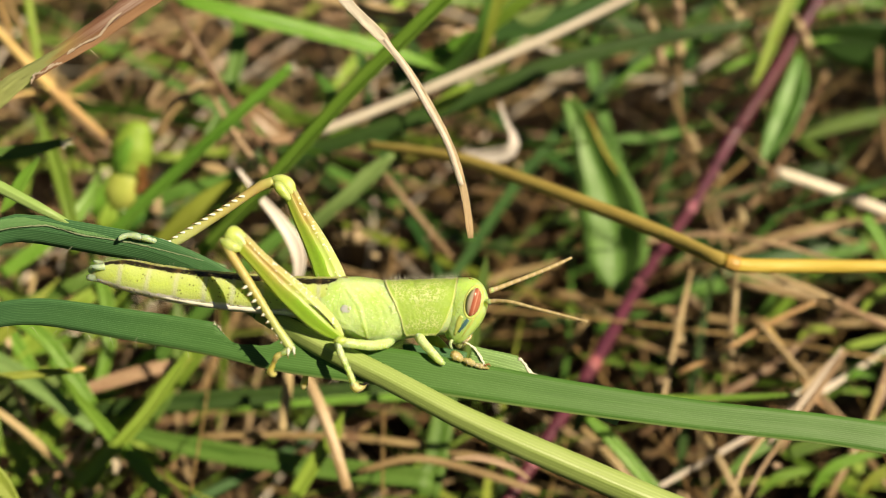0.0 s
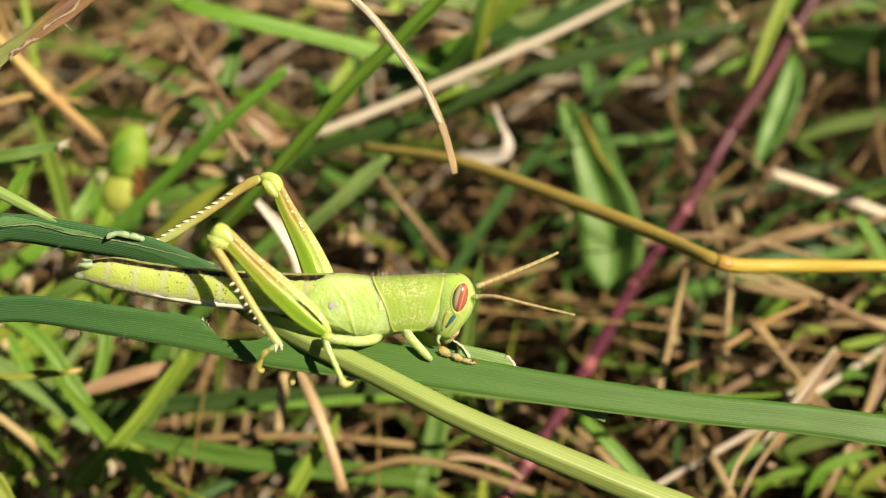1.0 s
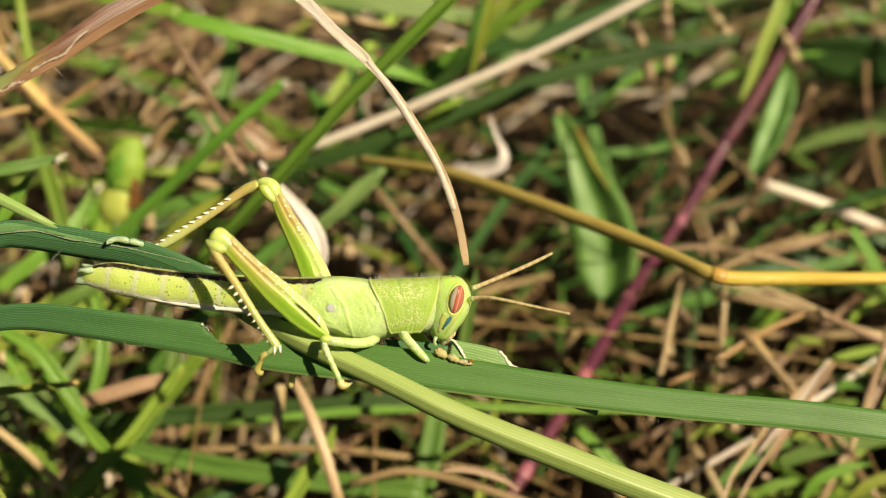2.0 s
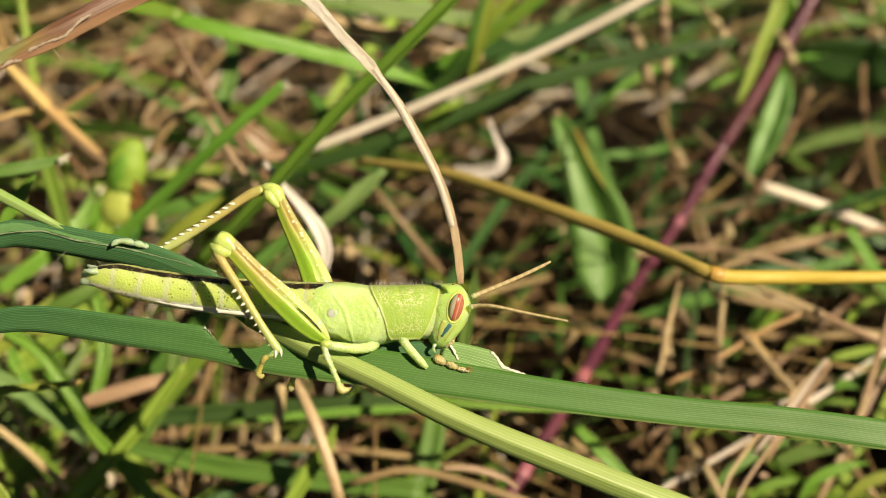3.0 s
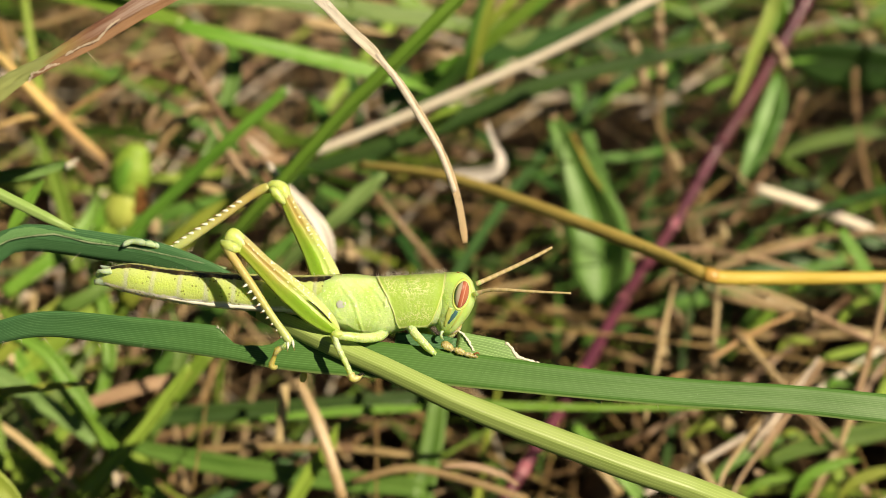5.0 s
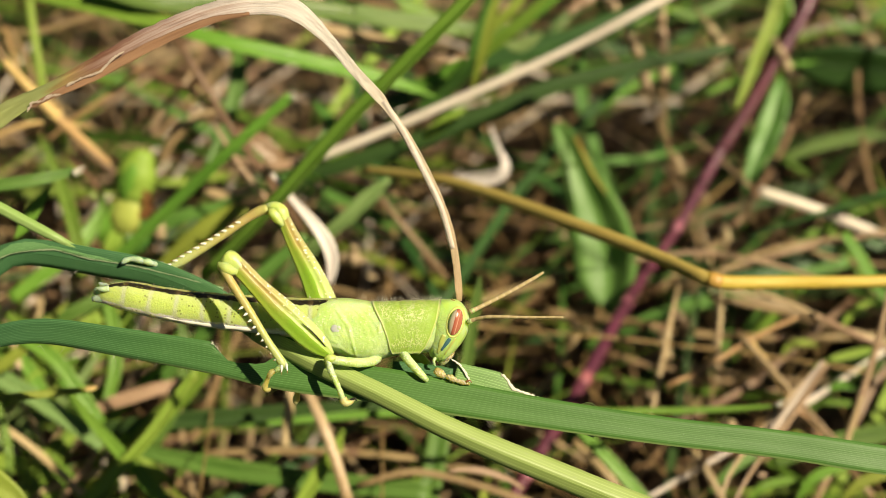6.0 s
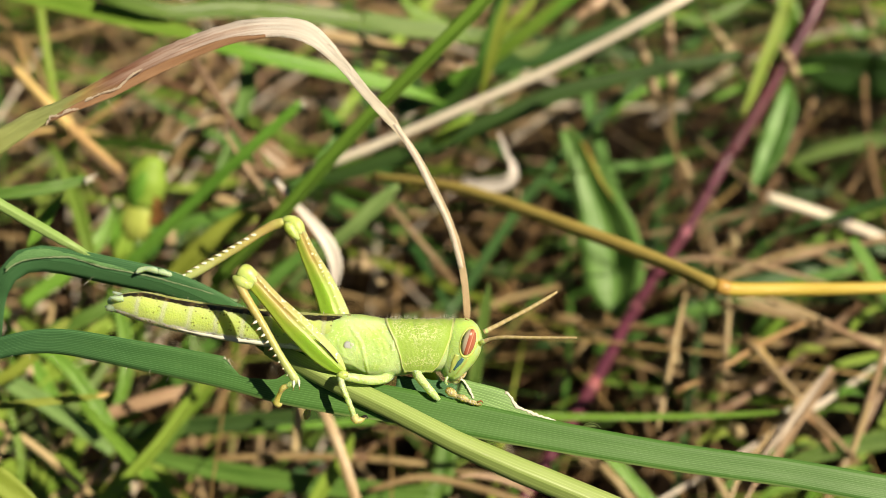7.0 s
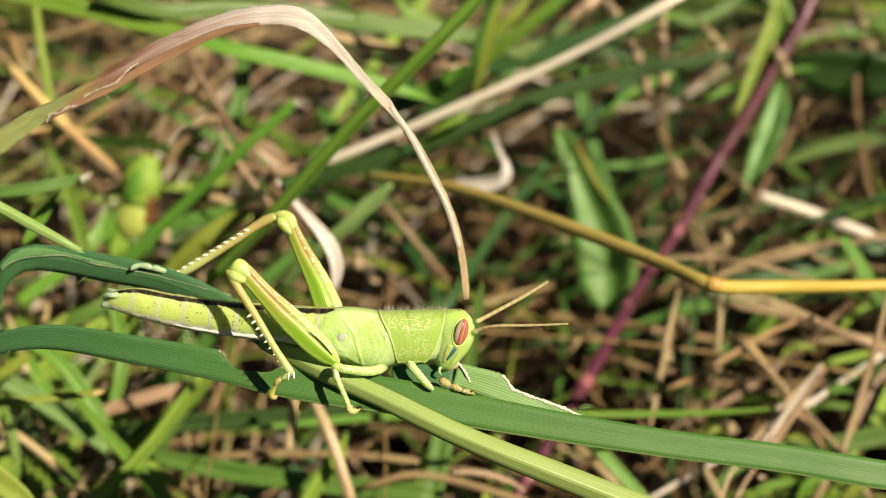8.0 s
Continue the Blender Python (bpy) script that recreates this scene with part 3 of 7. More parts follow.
DRY_KINDS = (("straw", "tan dry straw lying over the thatch", TAN, "straw"), ("straw", "pale yellowish straw lying over the thatch", STRAW, "straw"),
             ("straw", "pale yellowish straw lying over the thatch", STRAW, "straw"), ("straw", "bleached cream straw lying over the thatch", CREAM, "straw"))
GREEN_KINDS = (("grass_shoot", "long fresh green grass blade in the sward", BRIGHT, "grass"), ("grass_shoot", "long mid-green grass blade in the sward", GREEN, "grass"),
               ("grass_shoot", "long yellow-green grass blade in the sward", LIME, "grass"), ("grass_shoot", "long deep green grass blade in the sward", DEEP, "grass"))
strewn(90, 101, clearing, (-10, 42), (80, 170), (0.45, 1.05), (-8, 16), DRY_KINDS, 0.7, "straw stalks")
strewn(55, 102, straw_corner, (10, 46), (60, 140), (0.6, 1.3), (-8, 16), DRY_KINDS, 0.7, "straw stalks")
strewn(46, 103, grassy_rim, (20, 60), (60, 140), (1.2, 2.4), (2, 26), GREEN_KINDS, 0, "grass blades")
strewn(26, 104, lower_half, (12, 40), (40, 100), (0.9, 1.9), (0, 22), GREEN_KINDS, 0, "grass blades")

# ---- still grass behind the insect ----
blade("grass_shoot", "bright green straight grass blade with a folded midrib", BRIGHT, [(10.0, 146.1, 116.1, 2.25), (-1.4, 141.5, 105.6, 2.37), (-11.7, 138.7, 95.8, 2.42), (-24.3, 135.3, 82.1, 2.43), (-34.6, 135.0, 70.5, 2.35)], 0.5, 18)
snapped = blade("grass_shoot", "short bright green blade with a bleached snapped tip", BRIGHT, [(-21.8, 154.4, 89.7, 1.54), (-30.1, 151.6, 83.1, 1.90), (-40.7, 150.0, 73.2, 2.13), (-52.3, 147.6, 62.3, 2.36)], 0.4, 8)
blade("straw", "long cream straw stalk lying across the grass", CREAM, [(40.7, 171.4, 99.8, 1.77), (34.9, 169.3, 97.2, 1.77), (19.4, 168.5, 88.2, 1.64), (1.2, 167.7, 79.3, 1.68), (-16.0, 167.6, 71.1, 1.72), (-23.9, 167.8, 68.1, 1.54)], round_stem=0.6, nodes=1, category="straw", group="straw stalks")
blade("straw", "pale bent straw stalk in the thatch", STRAW, [(-22.1, 168.8, 67.9, 1.74), (-27.9, 168.2, 67.0, 1.74), (-30.9, 169.3, 66.8, 1.56), (-35.8, 172.5, 66.0, 1.18)], round_stem=0.6, category="straw", group="straw stalks")
blade("straw", "tan dead stalk leaning into the thatch", TAN, [(-42.9, 175.4, 88.6, 0.94), (-39.7, 172.2, 84.6, 1.01), (-34.6, 167.9, 76.2, 1.18), (-29.0, 165.0, 67.9, 1.19), (-22.4, 162.2, 56.5, 1.06)], round_stem=0.6, nodes=1, category="straw", group="straw stalks")
blade("dead_leaf", "wide tan dead grass leaf lying in the thatch", TAN, [(-34.1, 174.7, 70.3, 1.37), (-31.2, 173.5, 68.8, 2.94), (-27.9, 172.5, 66.0, 3.15), (-26.5, 172.7, 64.7, 1.39)], 0.3, category="dead leaf", group="dead leaves")
blade("grass_shoot", "broad light green grass blade across the sward", BRIGHT, [(-76.8, 177.3, 98.8, 3.09), (-60.5, 174.9, 95.9, 3.63), (-46.9, 172.7, 93.2, 3.27), (-39.2, 171.5, 91.7, 1.82)], 0.25, -14)
blade("grass_shoot", "light green grass blade crossing above the thatch", GREEN, [(-54.5, 174.1, 98.2, 2.70), (-44.1, 174.0, 94.9, 2.91), (-34.0, 178.7, 92.7, 3.35), (-21.5, 182.3, 89.3, 3.43), (1.5, 189.1, 81.8, 3.20), (14.8, 193.1, 78.9, 2.25)], 0.3, -6)
blade("grass_shoot", "pale green grass blade lying flat", PALE, [(-13.6, 178.7, 91.2, 1.87), (-6.2, 178.3, 89.2, 3.20), (0.4, 178.7, 88.1, 2.83), (4.2, 179.7, 86.1, 1.53)], 0.2)
blade("grass_shoot", "green grass blade lying across the thatch", BRIGHT, [(-41.5, 175.8, 89.1, 2.23), (-33.2, 174.3, 87.3, 2.79), (-21.4, 175.1, 83.5, 2.83), (-8.3, 176.4, 78.9, 2.50), (0.3, 178.0, 74.4, 0.25)], 0.3, -10)
blade("straw", "tan straw stalk half buried among green blades", STRAW, [(-23.0, 193.8, 79.7, 1.84), (-14.8, 192.9, 78.5, 2.25), (-4.7, 191.2, 76.5, 2.25), (8.7, 191.5, 72.2, 2.07)], round_stem=0.6, nodes=2, category="straw", group="straw stalks")
blade("grass_shoot", "deep green grass blade, half shade put into its colour", DEEP, [(53.6, 190.8, 76.1, 1.84), (35.2, 188.7, 73.5, 2.86), (21.8, 186.7, 71.0, 3.47), (11.6, 184.2, 67.9, 3.68), (-2.8, 181.5, 62.9, 3.70), (-15.3, 180.8, 58.8, 3.52), (-30.3, 181.2, 52.9, 3.16)], 0.35, 12)
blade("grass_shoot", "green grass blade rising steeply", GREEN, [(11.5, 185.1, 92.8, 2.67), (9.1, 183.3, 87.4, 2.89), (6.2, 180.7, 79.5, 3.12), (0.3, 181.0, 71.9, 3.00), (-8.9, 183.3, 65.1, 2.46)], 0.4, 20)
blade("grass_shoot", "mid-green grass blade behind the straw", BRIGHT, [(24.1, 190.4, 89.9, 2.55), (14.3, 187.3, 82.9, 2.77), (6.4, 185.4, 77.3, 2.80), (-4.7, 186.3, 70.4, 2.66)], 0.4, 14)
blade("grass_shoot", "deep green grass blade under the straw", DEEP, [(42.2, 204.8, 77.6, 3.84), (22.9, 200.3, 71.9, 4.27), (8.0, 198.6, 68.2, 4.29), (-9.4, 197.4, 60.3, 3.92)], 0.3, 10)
blade("grass_shoot", "small light green leaf under the straw", LIME, [(5.2, 176.1, 73.8, 0.24), (2.2, 174.6, 71.9, 2.34), (-1.2, 174.1, 69.6, 1.96), (-2.7, 174.3, 68.3, 0.25)], 0.3, 0)
yellow_culm()
weed_stem([(78.0, 223.0, 76.3, 2.86), (72.2, 214.1, 68.5, 2.84), (60.8, 201.1, 55.5, 2.44), (54.6, 193.9, 49.7, 2.24), (45.2, 179.1, 44.1, 1.98), (35.4, 164.2, 41.6, 2.24), (24.5, 142.9, 40.8, 2.24), (14.8, 126.0, 38.9, 2.11), (9.0, 116.6, 36.8, 2.05), (3.6, 106.4, 33.8, 1.84)])
blade("weed_leaf", "pale green folded weed leaf hanging down", LANCE, [(69.6, 210.3, 57.9, 1.38), (68.8, 206.8, 55.2, 4.12), (67.1, 202.7, 51.7, 5.24), (64.9, 198.7, 48.3, 4.77), (62.6, 195.1, 45.4, 3.17), (60.9, 191.8, 42.9, 0.68)], 0.6, 10, 15, wave=0.12, category="weed leaf", group="weed leaves")
blade("grass_shoot", "yellow-green leaf sheath on the weed", LIME, [(68.1, 216.1, 76.2, 2.23), (65.5, 210.3, 70.6, 2.45), (62.5, 205.3, 66.0, 2.22), (59.9, 200.6, 61.8, 1.77), (57.7, 197.0, 58.9, 0.55)], 0.5, 0)
blade("weed_leaf", "green pointed weed leaf at the stem", BRIGHT, [(67.7, 221.0, 73.7, 2.27), (69.4, 217.4, 69.3, 4.54), (68.2, 213.1, 64.0, 4.54), (69.2, 210.5, 57.6, 1.14)], 0.4, 14, category="weed leaf", group="weed leaves")
blade("weed_leaf", "dark green broad weed leaf, shade put into its colour", DEEP, [(75.6, 221.9, 55.8, 3.57), (82.8, 220.9, 54.6, 10.00), (92.3, 220.1, 53.6, 10.95), (104.1, 218.8, 52.1, 5.95)], 0.15, 48, category="weed leaf", group="weed leaves")
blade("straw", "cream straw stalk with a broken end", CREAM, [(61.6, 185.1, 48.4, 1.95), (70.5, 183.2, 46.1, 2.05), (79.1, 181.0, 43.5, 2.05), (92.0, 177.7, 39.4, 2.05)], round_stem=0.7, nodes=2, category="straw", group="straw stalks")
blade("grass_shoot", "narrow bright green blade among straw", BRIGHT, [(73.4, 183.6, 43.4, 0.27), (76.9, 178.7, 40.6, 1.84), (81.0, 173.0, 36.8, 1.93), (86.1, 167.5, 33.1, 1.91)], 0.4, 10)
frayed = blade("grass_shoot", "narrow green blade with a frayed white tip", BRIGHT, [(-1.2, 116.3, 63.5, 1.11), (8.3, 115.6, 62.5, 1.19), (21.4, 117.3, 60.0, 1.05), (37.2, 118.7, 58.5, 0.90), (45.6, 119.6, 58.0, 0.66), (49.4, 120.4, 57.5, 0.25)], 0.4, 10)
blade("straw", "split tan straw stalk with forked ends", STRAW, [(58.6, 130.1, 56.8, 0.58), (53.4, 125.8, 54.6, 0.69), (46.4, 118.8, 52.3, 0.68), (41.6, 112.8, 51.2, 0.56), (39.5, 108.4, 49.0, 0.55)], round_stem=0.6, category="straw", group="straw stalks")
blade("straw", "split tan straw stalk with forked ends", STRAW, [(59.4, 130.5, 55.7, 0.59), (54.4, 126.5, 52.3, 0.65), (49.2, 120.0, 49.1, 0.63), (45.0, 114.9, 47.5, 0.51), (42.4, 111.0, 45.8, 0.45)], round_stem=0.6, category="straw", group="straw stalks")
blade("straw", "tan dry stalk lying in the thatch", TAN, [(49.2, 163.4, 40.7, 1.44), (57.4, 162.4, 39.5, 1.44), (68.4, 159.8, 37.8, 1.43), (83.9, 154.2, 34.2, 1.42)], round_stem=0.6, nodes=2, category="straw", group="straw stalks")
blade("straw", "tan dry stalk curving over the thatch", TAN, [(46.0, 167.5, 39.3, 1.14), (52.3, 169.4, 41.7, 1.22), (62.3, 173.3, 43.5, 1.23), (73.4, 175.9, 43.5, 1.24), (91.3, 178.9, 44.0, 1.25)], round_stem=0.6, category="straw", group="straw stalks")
blade("grass_shoot", "deep green grass blade, half shade put into its colour", DEEP, [(44.3, 171.8, 32.0, 1.95), (55.6, 175.6, 33.5, 3.27), (69.3, 179.4, 35.1, 3.52), (95.2, 186.2, 37.1, 2.90)], 0.3, 8)
blade("straw", "brown dry stalk leaning across the thatch", TAN, [(51.4, 151.3, 43.2, 1.37), (54.9, 147.3, 41.4, 1.35), (60.1, 138.3, 38.3, 1.32), (65.4, 130.5, 35.0, 1.23), (69.4, 123.5, 32.7, 1.14)], round_stem=0.6, category="straw", group="straw stalks")
blade("straw", "tan dry stalk leaning up from the thatch", TAN, [(77.0, 144.9, 43.3, 1.19), (72.5, 140.5, 41.1, 1.32), (68.1, 134.4, 38.2, 1.45), (63.8, 128.3, 35.5, 1.28), (59.4, 122.4, 31.4, 1.14)], round_stem=0.6, nodes=2, category="straw", group="straw stalks")
blade("straw", "brown dry stalk lying in the thatch", TAN, [(30.5, 156.4, 33.6, 1.28), (37.5, 154.4, 32.7, 1.27), (49.4, 152.0, 31.3, 1.19), (63.3, 149.5, 30.0, 1.10)], round_stem=0.6, category="straw", group="straw stalks")
blade("straw", "orange-brown dry stalk lying in the thatch", TAN, [(32.1, 135.7, 31.8, 1.19), (44.4, 141.9, 33.2, 1.36), (54.0, 147.0, 34.8, 1.38), (66.4, 156.2, 38.2, 1.26), (74.9, 162.9, 40.1, 1.12)], round_stem=0.6, category="straw", group="straw stalks")
blade("straw", "brown dry stalk lying in the thatch", TAN, [(20.3, 168.8, 32.9, 1.33), (32.9, 166.9, 32.3, 1.49), (48.4, 163.6, 31.4, 1.48), (65.7, 161.5, 32.0, 1.31), (84.5, 161.9, 32.5, 1.31)], round_stem=0.6, nodes=3, category="straw", group="straw stalks")
blade("straw", "brown dry stalk lying in the thatch", TAN, [(42.5, 175.0, 32.8, 1.02), (60.4, 191.0, 36.7, 1.24), (77.6, 217.8, 46.0, 1.13), (85.7, 237.2, 54.1, 0.97)], round_stem=0.7, nodes=4, category="straw", group="straw stalks")
blade("straw", "brown dry stalk standing in the thatch", TAN, [(95.3, 235.8, 60.3, 1.15), (88.7, 219.7, 53.1, 1.12), (86.1, 197.9, 45.3, 1.07), (86.3, 181.5, 40.9, 1.02)], round_stem=0.7, nodes=3, category="straw", group="straw stalks")
blade("grass_shoot", "bright small green leaf among dry stalks", LIME, [(62.7, 143.8, 42.0, 0.24), (66.5, 144.7, 43.0, 1.3), (71.3, 145.4, 44.0, 1.3), (73.4, 145.7, 44.3, 0.24)], 0.3, 0)
blade("grass_shoot", "green grass blade in the lower sward", GREEN, [(63.2, 142.5, 32.4, 1.56), (66.8, 144.2, 36.1, 2.14), (72.3, 145.3, 39.0, 2.32), (82.0, 147.0, 41.2, 1.93)], 0.3, -8)
blade("grass_shoot", "green grass blade under dry stalks", GREEN, [(53.2, 127.0, 37.1, 1.82), (60.5, 128.7, 39.2, 2.73), (69.6, 129.8, 40.5, 3.09), (76.8, 130.8, 41.9, 2.73)], 0.3, 0)
blade("dead_leaf", "curled pale dead grass leaf among stalks", BLEACHED, [(1.0, 176.0, 57.7, 1.23), (5.3, 175.4, 58.6, 2.13), (9.3, 174.8, 59.5, 2.73), (11.7, 174.8, 61.0, 2.42), (11.8, 176.2, 62.7, 1.36), (10.7, 178.5, 64.0, 0.92), (9.5, 182.6, 65.9, 0.77)], 0.5, 10, 40, category="dead leaf", group="dead leaves")
hanging_scrap = blade("dead_leaf", "curled whitish dead leaf hanging behind the hind leg", BLEACHED, [(-25.0, 142.3, 84.4, 0.55), (-22.2, 139.3, 82.3, 0.94), (-19.2, 136.4, 80.3, 1.56), (-17.0, 134.4, 77.7, 2.03), (-16.3, 133.3, 74.9, 1.72), (-16.7, 132.0, 71.7, 0.78)], 0.6, -14, 0, category="dead leaf", group="dead leaves")
blade("seed_spike", "pale green grass seed spike among blades", PALE, [(-7.6, 156.2, 73.0, 1.09), (-10.9, 154.3, 70.6, 2.91), (-15.5, 151.7, 67.4, 2.73), (-21.2, 150.2, 62.4, 2.57), (-26.2, 149.5, 56.7, 2.23)], 0.6, 0, ragged=0.25, category="seed spike", group="seed heads")
blade("straw", "thin brown stalk leaning in shade", TAN, [(-10.8, 171.4, 59.9, 0.78), (-6.9, 167.9, 55.6, 1.01), (-1.5, 163.8, 50.5, 1.01), (4.0, 160.8, 43.7, 0.95)], round_stem=0.7, category="straw", group="straw stalks")
blade("straw", "thin tan stalk rising beside the bud", TAN, [(-49.8, 178.6, 60.8, 0.96), (-46.7, 181.5, 64.4, 1.20), (-43.1, 183.4, 66.7, 1.11), (-39.2, 185.3, 67.5, 0.80)], round_stem=0.7, category="straw", group="straw stalks")
blade("straw", "tan dead stalk leaning in the thatch", TAN, [(-80.3, 192.1, 77.3, 0.96), (-75.9, 188.3, 74.2, 1.35), (-68.6, 182.6, 68.8, 1.58), (-62.8, 179.5, 63.5, 1.42), (-57.0, 177.1, 58.9, 0.96)], round_stem=0.6, nodes=2, category="straw", group="straw stalks")
blade("grass_shoot", "thin yellow-green upright grass stem", LIME, [(-75.0, 204.0, 84.1, 1.46), (-73.7, 197.4, 76.0, 1.57), (-71.7, 190.1, 67.0, 1.67), (-68.4, 184.3, 58.3, 1.68), (-66.2, 180.5, 52.0, 1.69)], round_stem=0.8, nodes=2, category="grass stem", group="stems")
nibbled = blade("grass_shoot", "green grass blade with a chewed white tip", GREEN, [(-63.8, 127.3, 92.8, 1.50), (-57.8, 127.7, 93.2, 1.65), (-52.9, 128.9, 93.1, 1.66), (-48.9, 131.2, 92.8, 1.07)], 0.3, 14)
blade("grass_shoot", "small drooping light green leaf", BRIGHT, [(-50.9, 127.5, 93.0, 0.19), (-52.6, 126.1, 91.2, 1.50), (-54.5, 124.2, 88.9, 1.50), (-55.8, 123.1, 87.6, 0.19)], 0.4, -10)
blade("grass_shoot", "broad yellow-green grass blade behind the leg", LIME, [(-30.4, 153.3, 69.3, 1.45), (-33.6, 152.6, 68.5, 2.91), (-38.2, 150.7, 66.0, 3.45), (-44.1, 148.8, 60.5, 3.30), (-50.2, 146.3, 54.3, 2.78)], 0.3, 0)
blade("grass_shoot", "green grass blade behind the hind leg", GREEN, [(-31.1, 167.2, 62.7, 0.24), (-38.0, 165.4, 60.4, 2.34), (-44.8, 164.3, 59.0, 2.54), (-58.1, 161.6, 52.5, 2.37)], 0.3, 10)
blade("grass_shoot", "green grass blade leaning behind the leg", GREEN, [(-21.4, 154.4, 62.8, 1.86), (-28.9, 150.4, 57.8, 2.61), (-36.6, 146.5, 51.4, 2.62), (-46.6, 141.5, 42.0, 2.46)], 0.3, 10)
blade("grass_shoot", "yellow-green grass blade under the big blade", LIME, [(-53.2, 148.2, 55.1, 2.24), (-59.2, 142.5, 51.6, 2.76), (-67.1, 137.8, 47.5, 2.75), (-75.5, 131.1, 42.8, 2.54)], 0.35, 6)
blade("grass_shoot", "green grass blade crossing low down", BRIGHT, [(-61.1, 138.7, 46.5, 1.66), (-57.5, 135.4, 42.5, 2.40), (-50.9, 130.0, 37.5, 2.57), (-42.5, 123.8, 31.6, 2.73)], 0.35, 10)
blade("grass_shoot", "light green blade with a torn white edge", BRIGHT, [(-33.9, 131.4, 58.2, 2.24), (-39.2, 127.4, 53.2, 2.59), (-46.2, 123.4, 48.2, 2.59), (-52.0, 116.8, 41.7, 2.40)], 0.35, -6)
blade("grass_shoot", "slender yellow-green blade with a dry tip", LIME, [(-77.9, 135.2, 44.9, 1.47), (-67.1, 135.7, 45.5, 1.55), (-59.1, 137.0, 45.2, 1.29), (-55.8, 138.2, 44.8, 0.24)], 0.4, 0)
blade("dead_leaf", "tan dead leaf strip in the thatch", STRAW, [(-53.9, 129.9, 48.3, 1.59), (-49.9, 130.7, 49.3, 2.13), (-44.6, 131.7, 50.5, 2.13), (-39.9, 133.1, 50.7, 1.42)], 0.3, category="dead leaf", group="dead leaves")
blade("grass_shoot", "green grass blade below the big blade", GREEN, [(-75.6, 139.0, 51.5, 2.18), (-66.5, 141.2, 54.2, 2.54), (-57.4, 143.4, 57.0, 2.36), (-49.0, 149.0, 59.2, 2.03)], 0.3, 0)
blade("grass_shoot", "green blade crossing low in the sward", BRIGHT, [(-66.7, 134.4, 61.8, 1.55), (-59.0, 131.6, 58.4, 2.07), (-54.7, 128.3, 54.3, 2.07), (-51.3, 125.0, 50.2, 1.73)], 0.3, 0)
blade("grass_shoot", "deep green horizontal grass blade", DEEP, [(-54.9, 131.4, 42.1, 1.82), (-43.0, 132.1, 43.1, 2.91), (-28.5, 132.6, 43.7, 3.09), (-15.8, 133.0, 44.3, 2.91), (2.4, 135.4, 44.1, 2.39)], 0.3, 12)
blade("grass_shoot", "green grass blade low in the thatch", GREEN, [(-49.1, 126.2, 43.8, 1.59), (-36.6, 123.7, 42.2, 3.00), (-20.6, 121.4, 41.1, 3.16), (-1.4, 119.4, 40.3, 2.96)], 0.3, 8)
blade("straw", "grey-tan dry stalk low in the thatch", TAN, [(-37.3, 127.5, 40.6, 0.98), (-22.9, 127.6, 40.7, 1.12), (-8.5, 127.0, 40.1, 1.20), (9.4, 124.9, 37.6, 1.12)], round_stem=0.6, nodes=2, category="straw", group="straw stalks")
blade("straw", "short tan stalk standing under the blade", STRAW, [(-22.6, 128.1, 54.1, 1.38), (-23.0, 125.6, 51.0, 1.64), (-23.6, 122.6, 47.4, 1.38)], round_stem=0.6, category="straw", group="straw stalks")
blade("straw", "tan stalk leaning under the blade", STRAW, [(-20.1, 125.1, 58.3, 1.18), (-17.5, 120.9, 54.8, 1.67), (-15.6, 117.1, 51.6, 1.66), (-13.4, 112.0, 46.9, 1.49)], round_stem=0.6, category="straw", group="straw stalks")
blade("grass_shoot", "lime green blade rising from the thatch", LIME, [(-14.3, 121.5, 52.3, 0.21), (-15.7, 119.4, 49.7, 2.03), (-18.2, 117.2, 47.1, 2.20), (-21.2, 114.1, 43.1, 2.20)], 0.4, 0)
blade("grass_shoot", "soft green blade hanging below the stem", GREEN, [(2.5, 138.3, 50.9, 1.82), (0.6, 131.8, 46.0, 3.06), (-0.4, 127.2, 41.9, 3.58), (-2.3, 119.7, 35.8, 3.37)], 0.3, 0)
blade("dead_leaf", "curled pinkish dead leaf in the thatch", SEED, [(1.1, 102.8, 64.3, 0.38), (4.9, 103.5, 63.6, 0.83), (8.7, 103.4, 62.0, 0.76), (11.0, 103.1, 60.1, 0.46)], 0.5, category="dead leaf", group="dead leaves")
blade("straw", "tan dry stalk low under the stem", TAN, [(-12.6, 118.8, 42.6, 0.94), (-4.8, 120.0, 44.2, 1.15), (3.0, 119.2, 43.1, 1.15), (14.1, 116.9, 40.4, 1.08)], round_stem=0.6, category="straw", group="straw stalks")
blade("grass_shoot", "green grass blade behind the head", GREEN, [(6.0, 131.1, 73.8, 0.20), (5.5, 129.0, 71.2, 1.39), (4.6, 126.0, 67.4, 1.64), (3.6, 121.8, 62.3, 1.80)], 0.4, 0)
blade("straw", "brown dry stalk in deep shade", TAN, [(4.2, 166.7, 35.1, 0.99), (11.7, 170.1, 36.1, 1.16), (22.6, 173.2, 36.8, 1.17)], round_stem=0.7, category="straw", group="straw stalks")
blade("straw", "brown dry stalk in the thatch", TAN, [(25.4, 158.7, 36.4, 1.11), (20.0, 152.2, 31.5, 1.19), (13.7, 146.3, 29.1, 1.09), (10.5, 141.9, 26.7, 0.93)], round_stem=0.7, category="straw", group="straw stalks")
blade("straw", "tan dry stalk below the big blade", TAN, [(21.4, 129.6, 40.2, 1.14), (25.8, 126.0, 37.4, 1.41), (29.2, 122.5, 34.6, 1.40)], round_stem=0.7, nodes=1, category="straw", group="straw stalks")
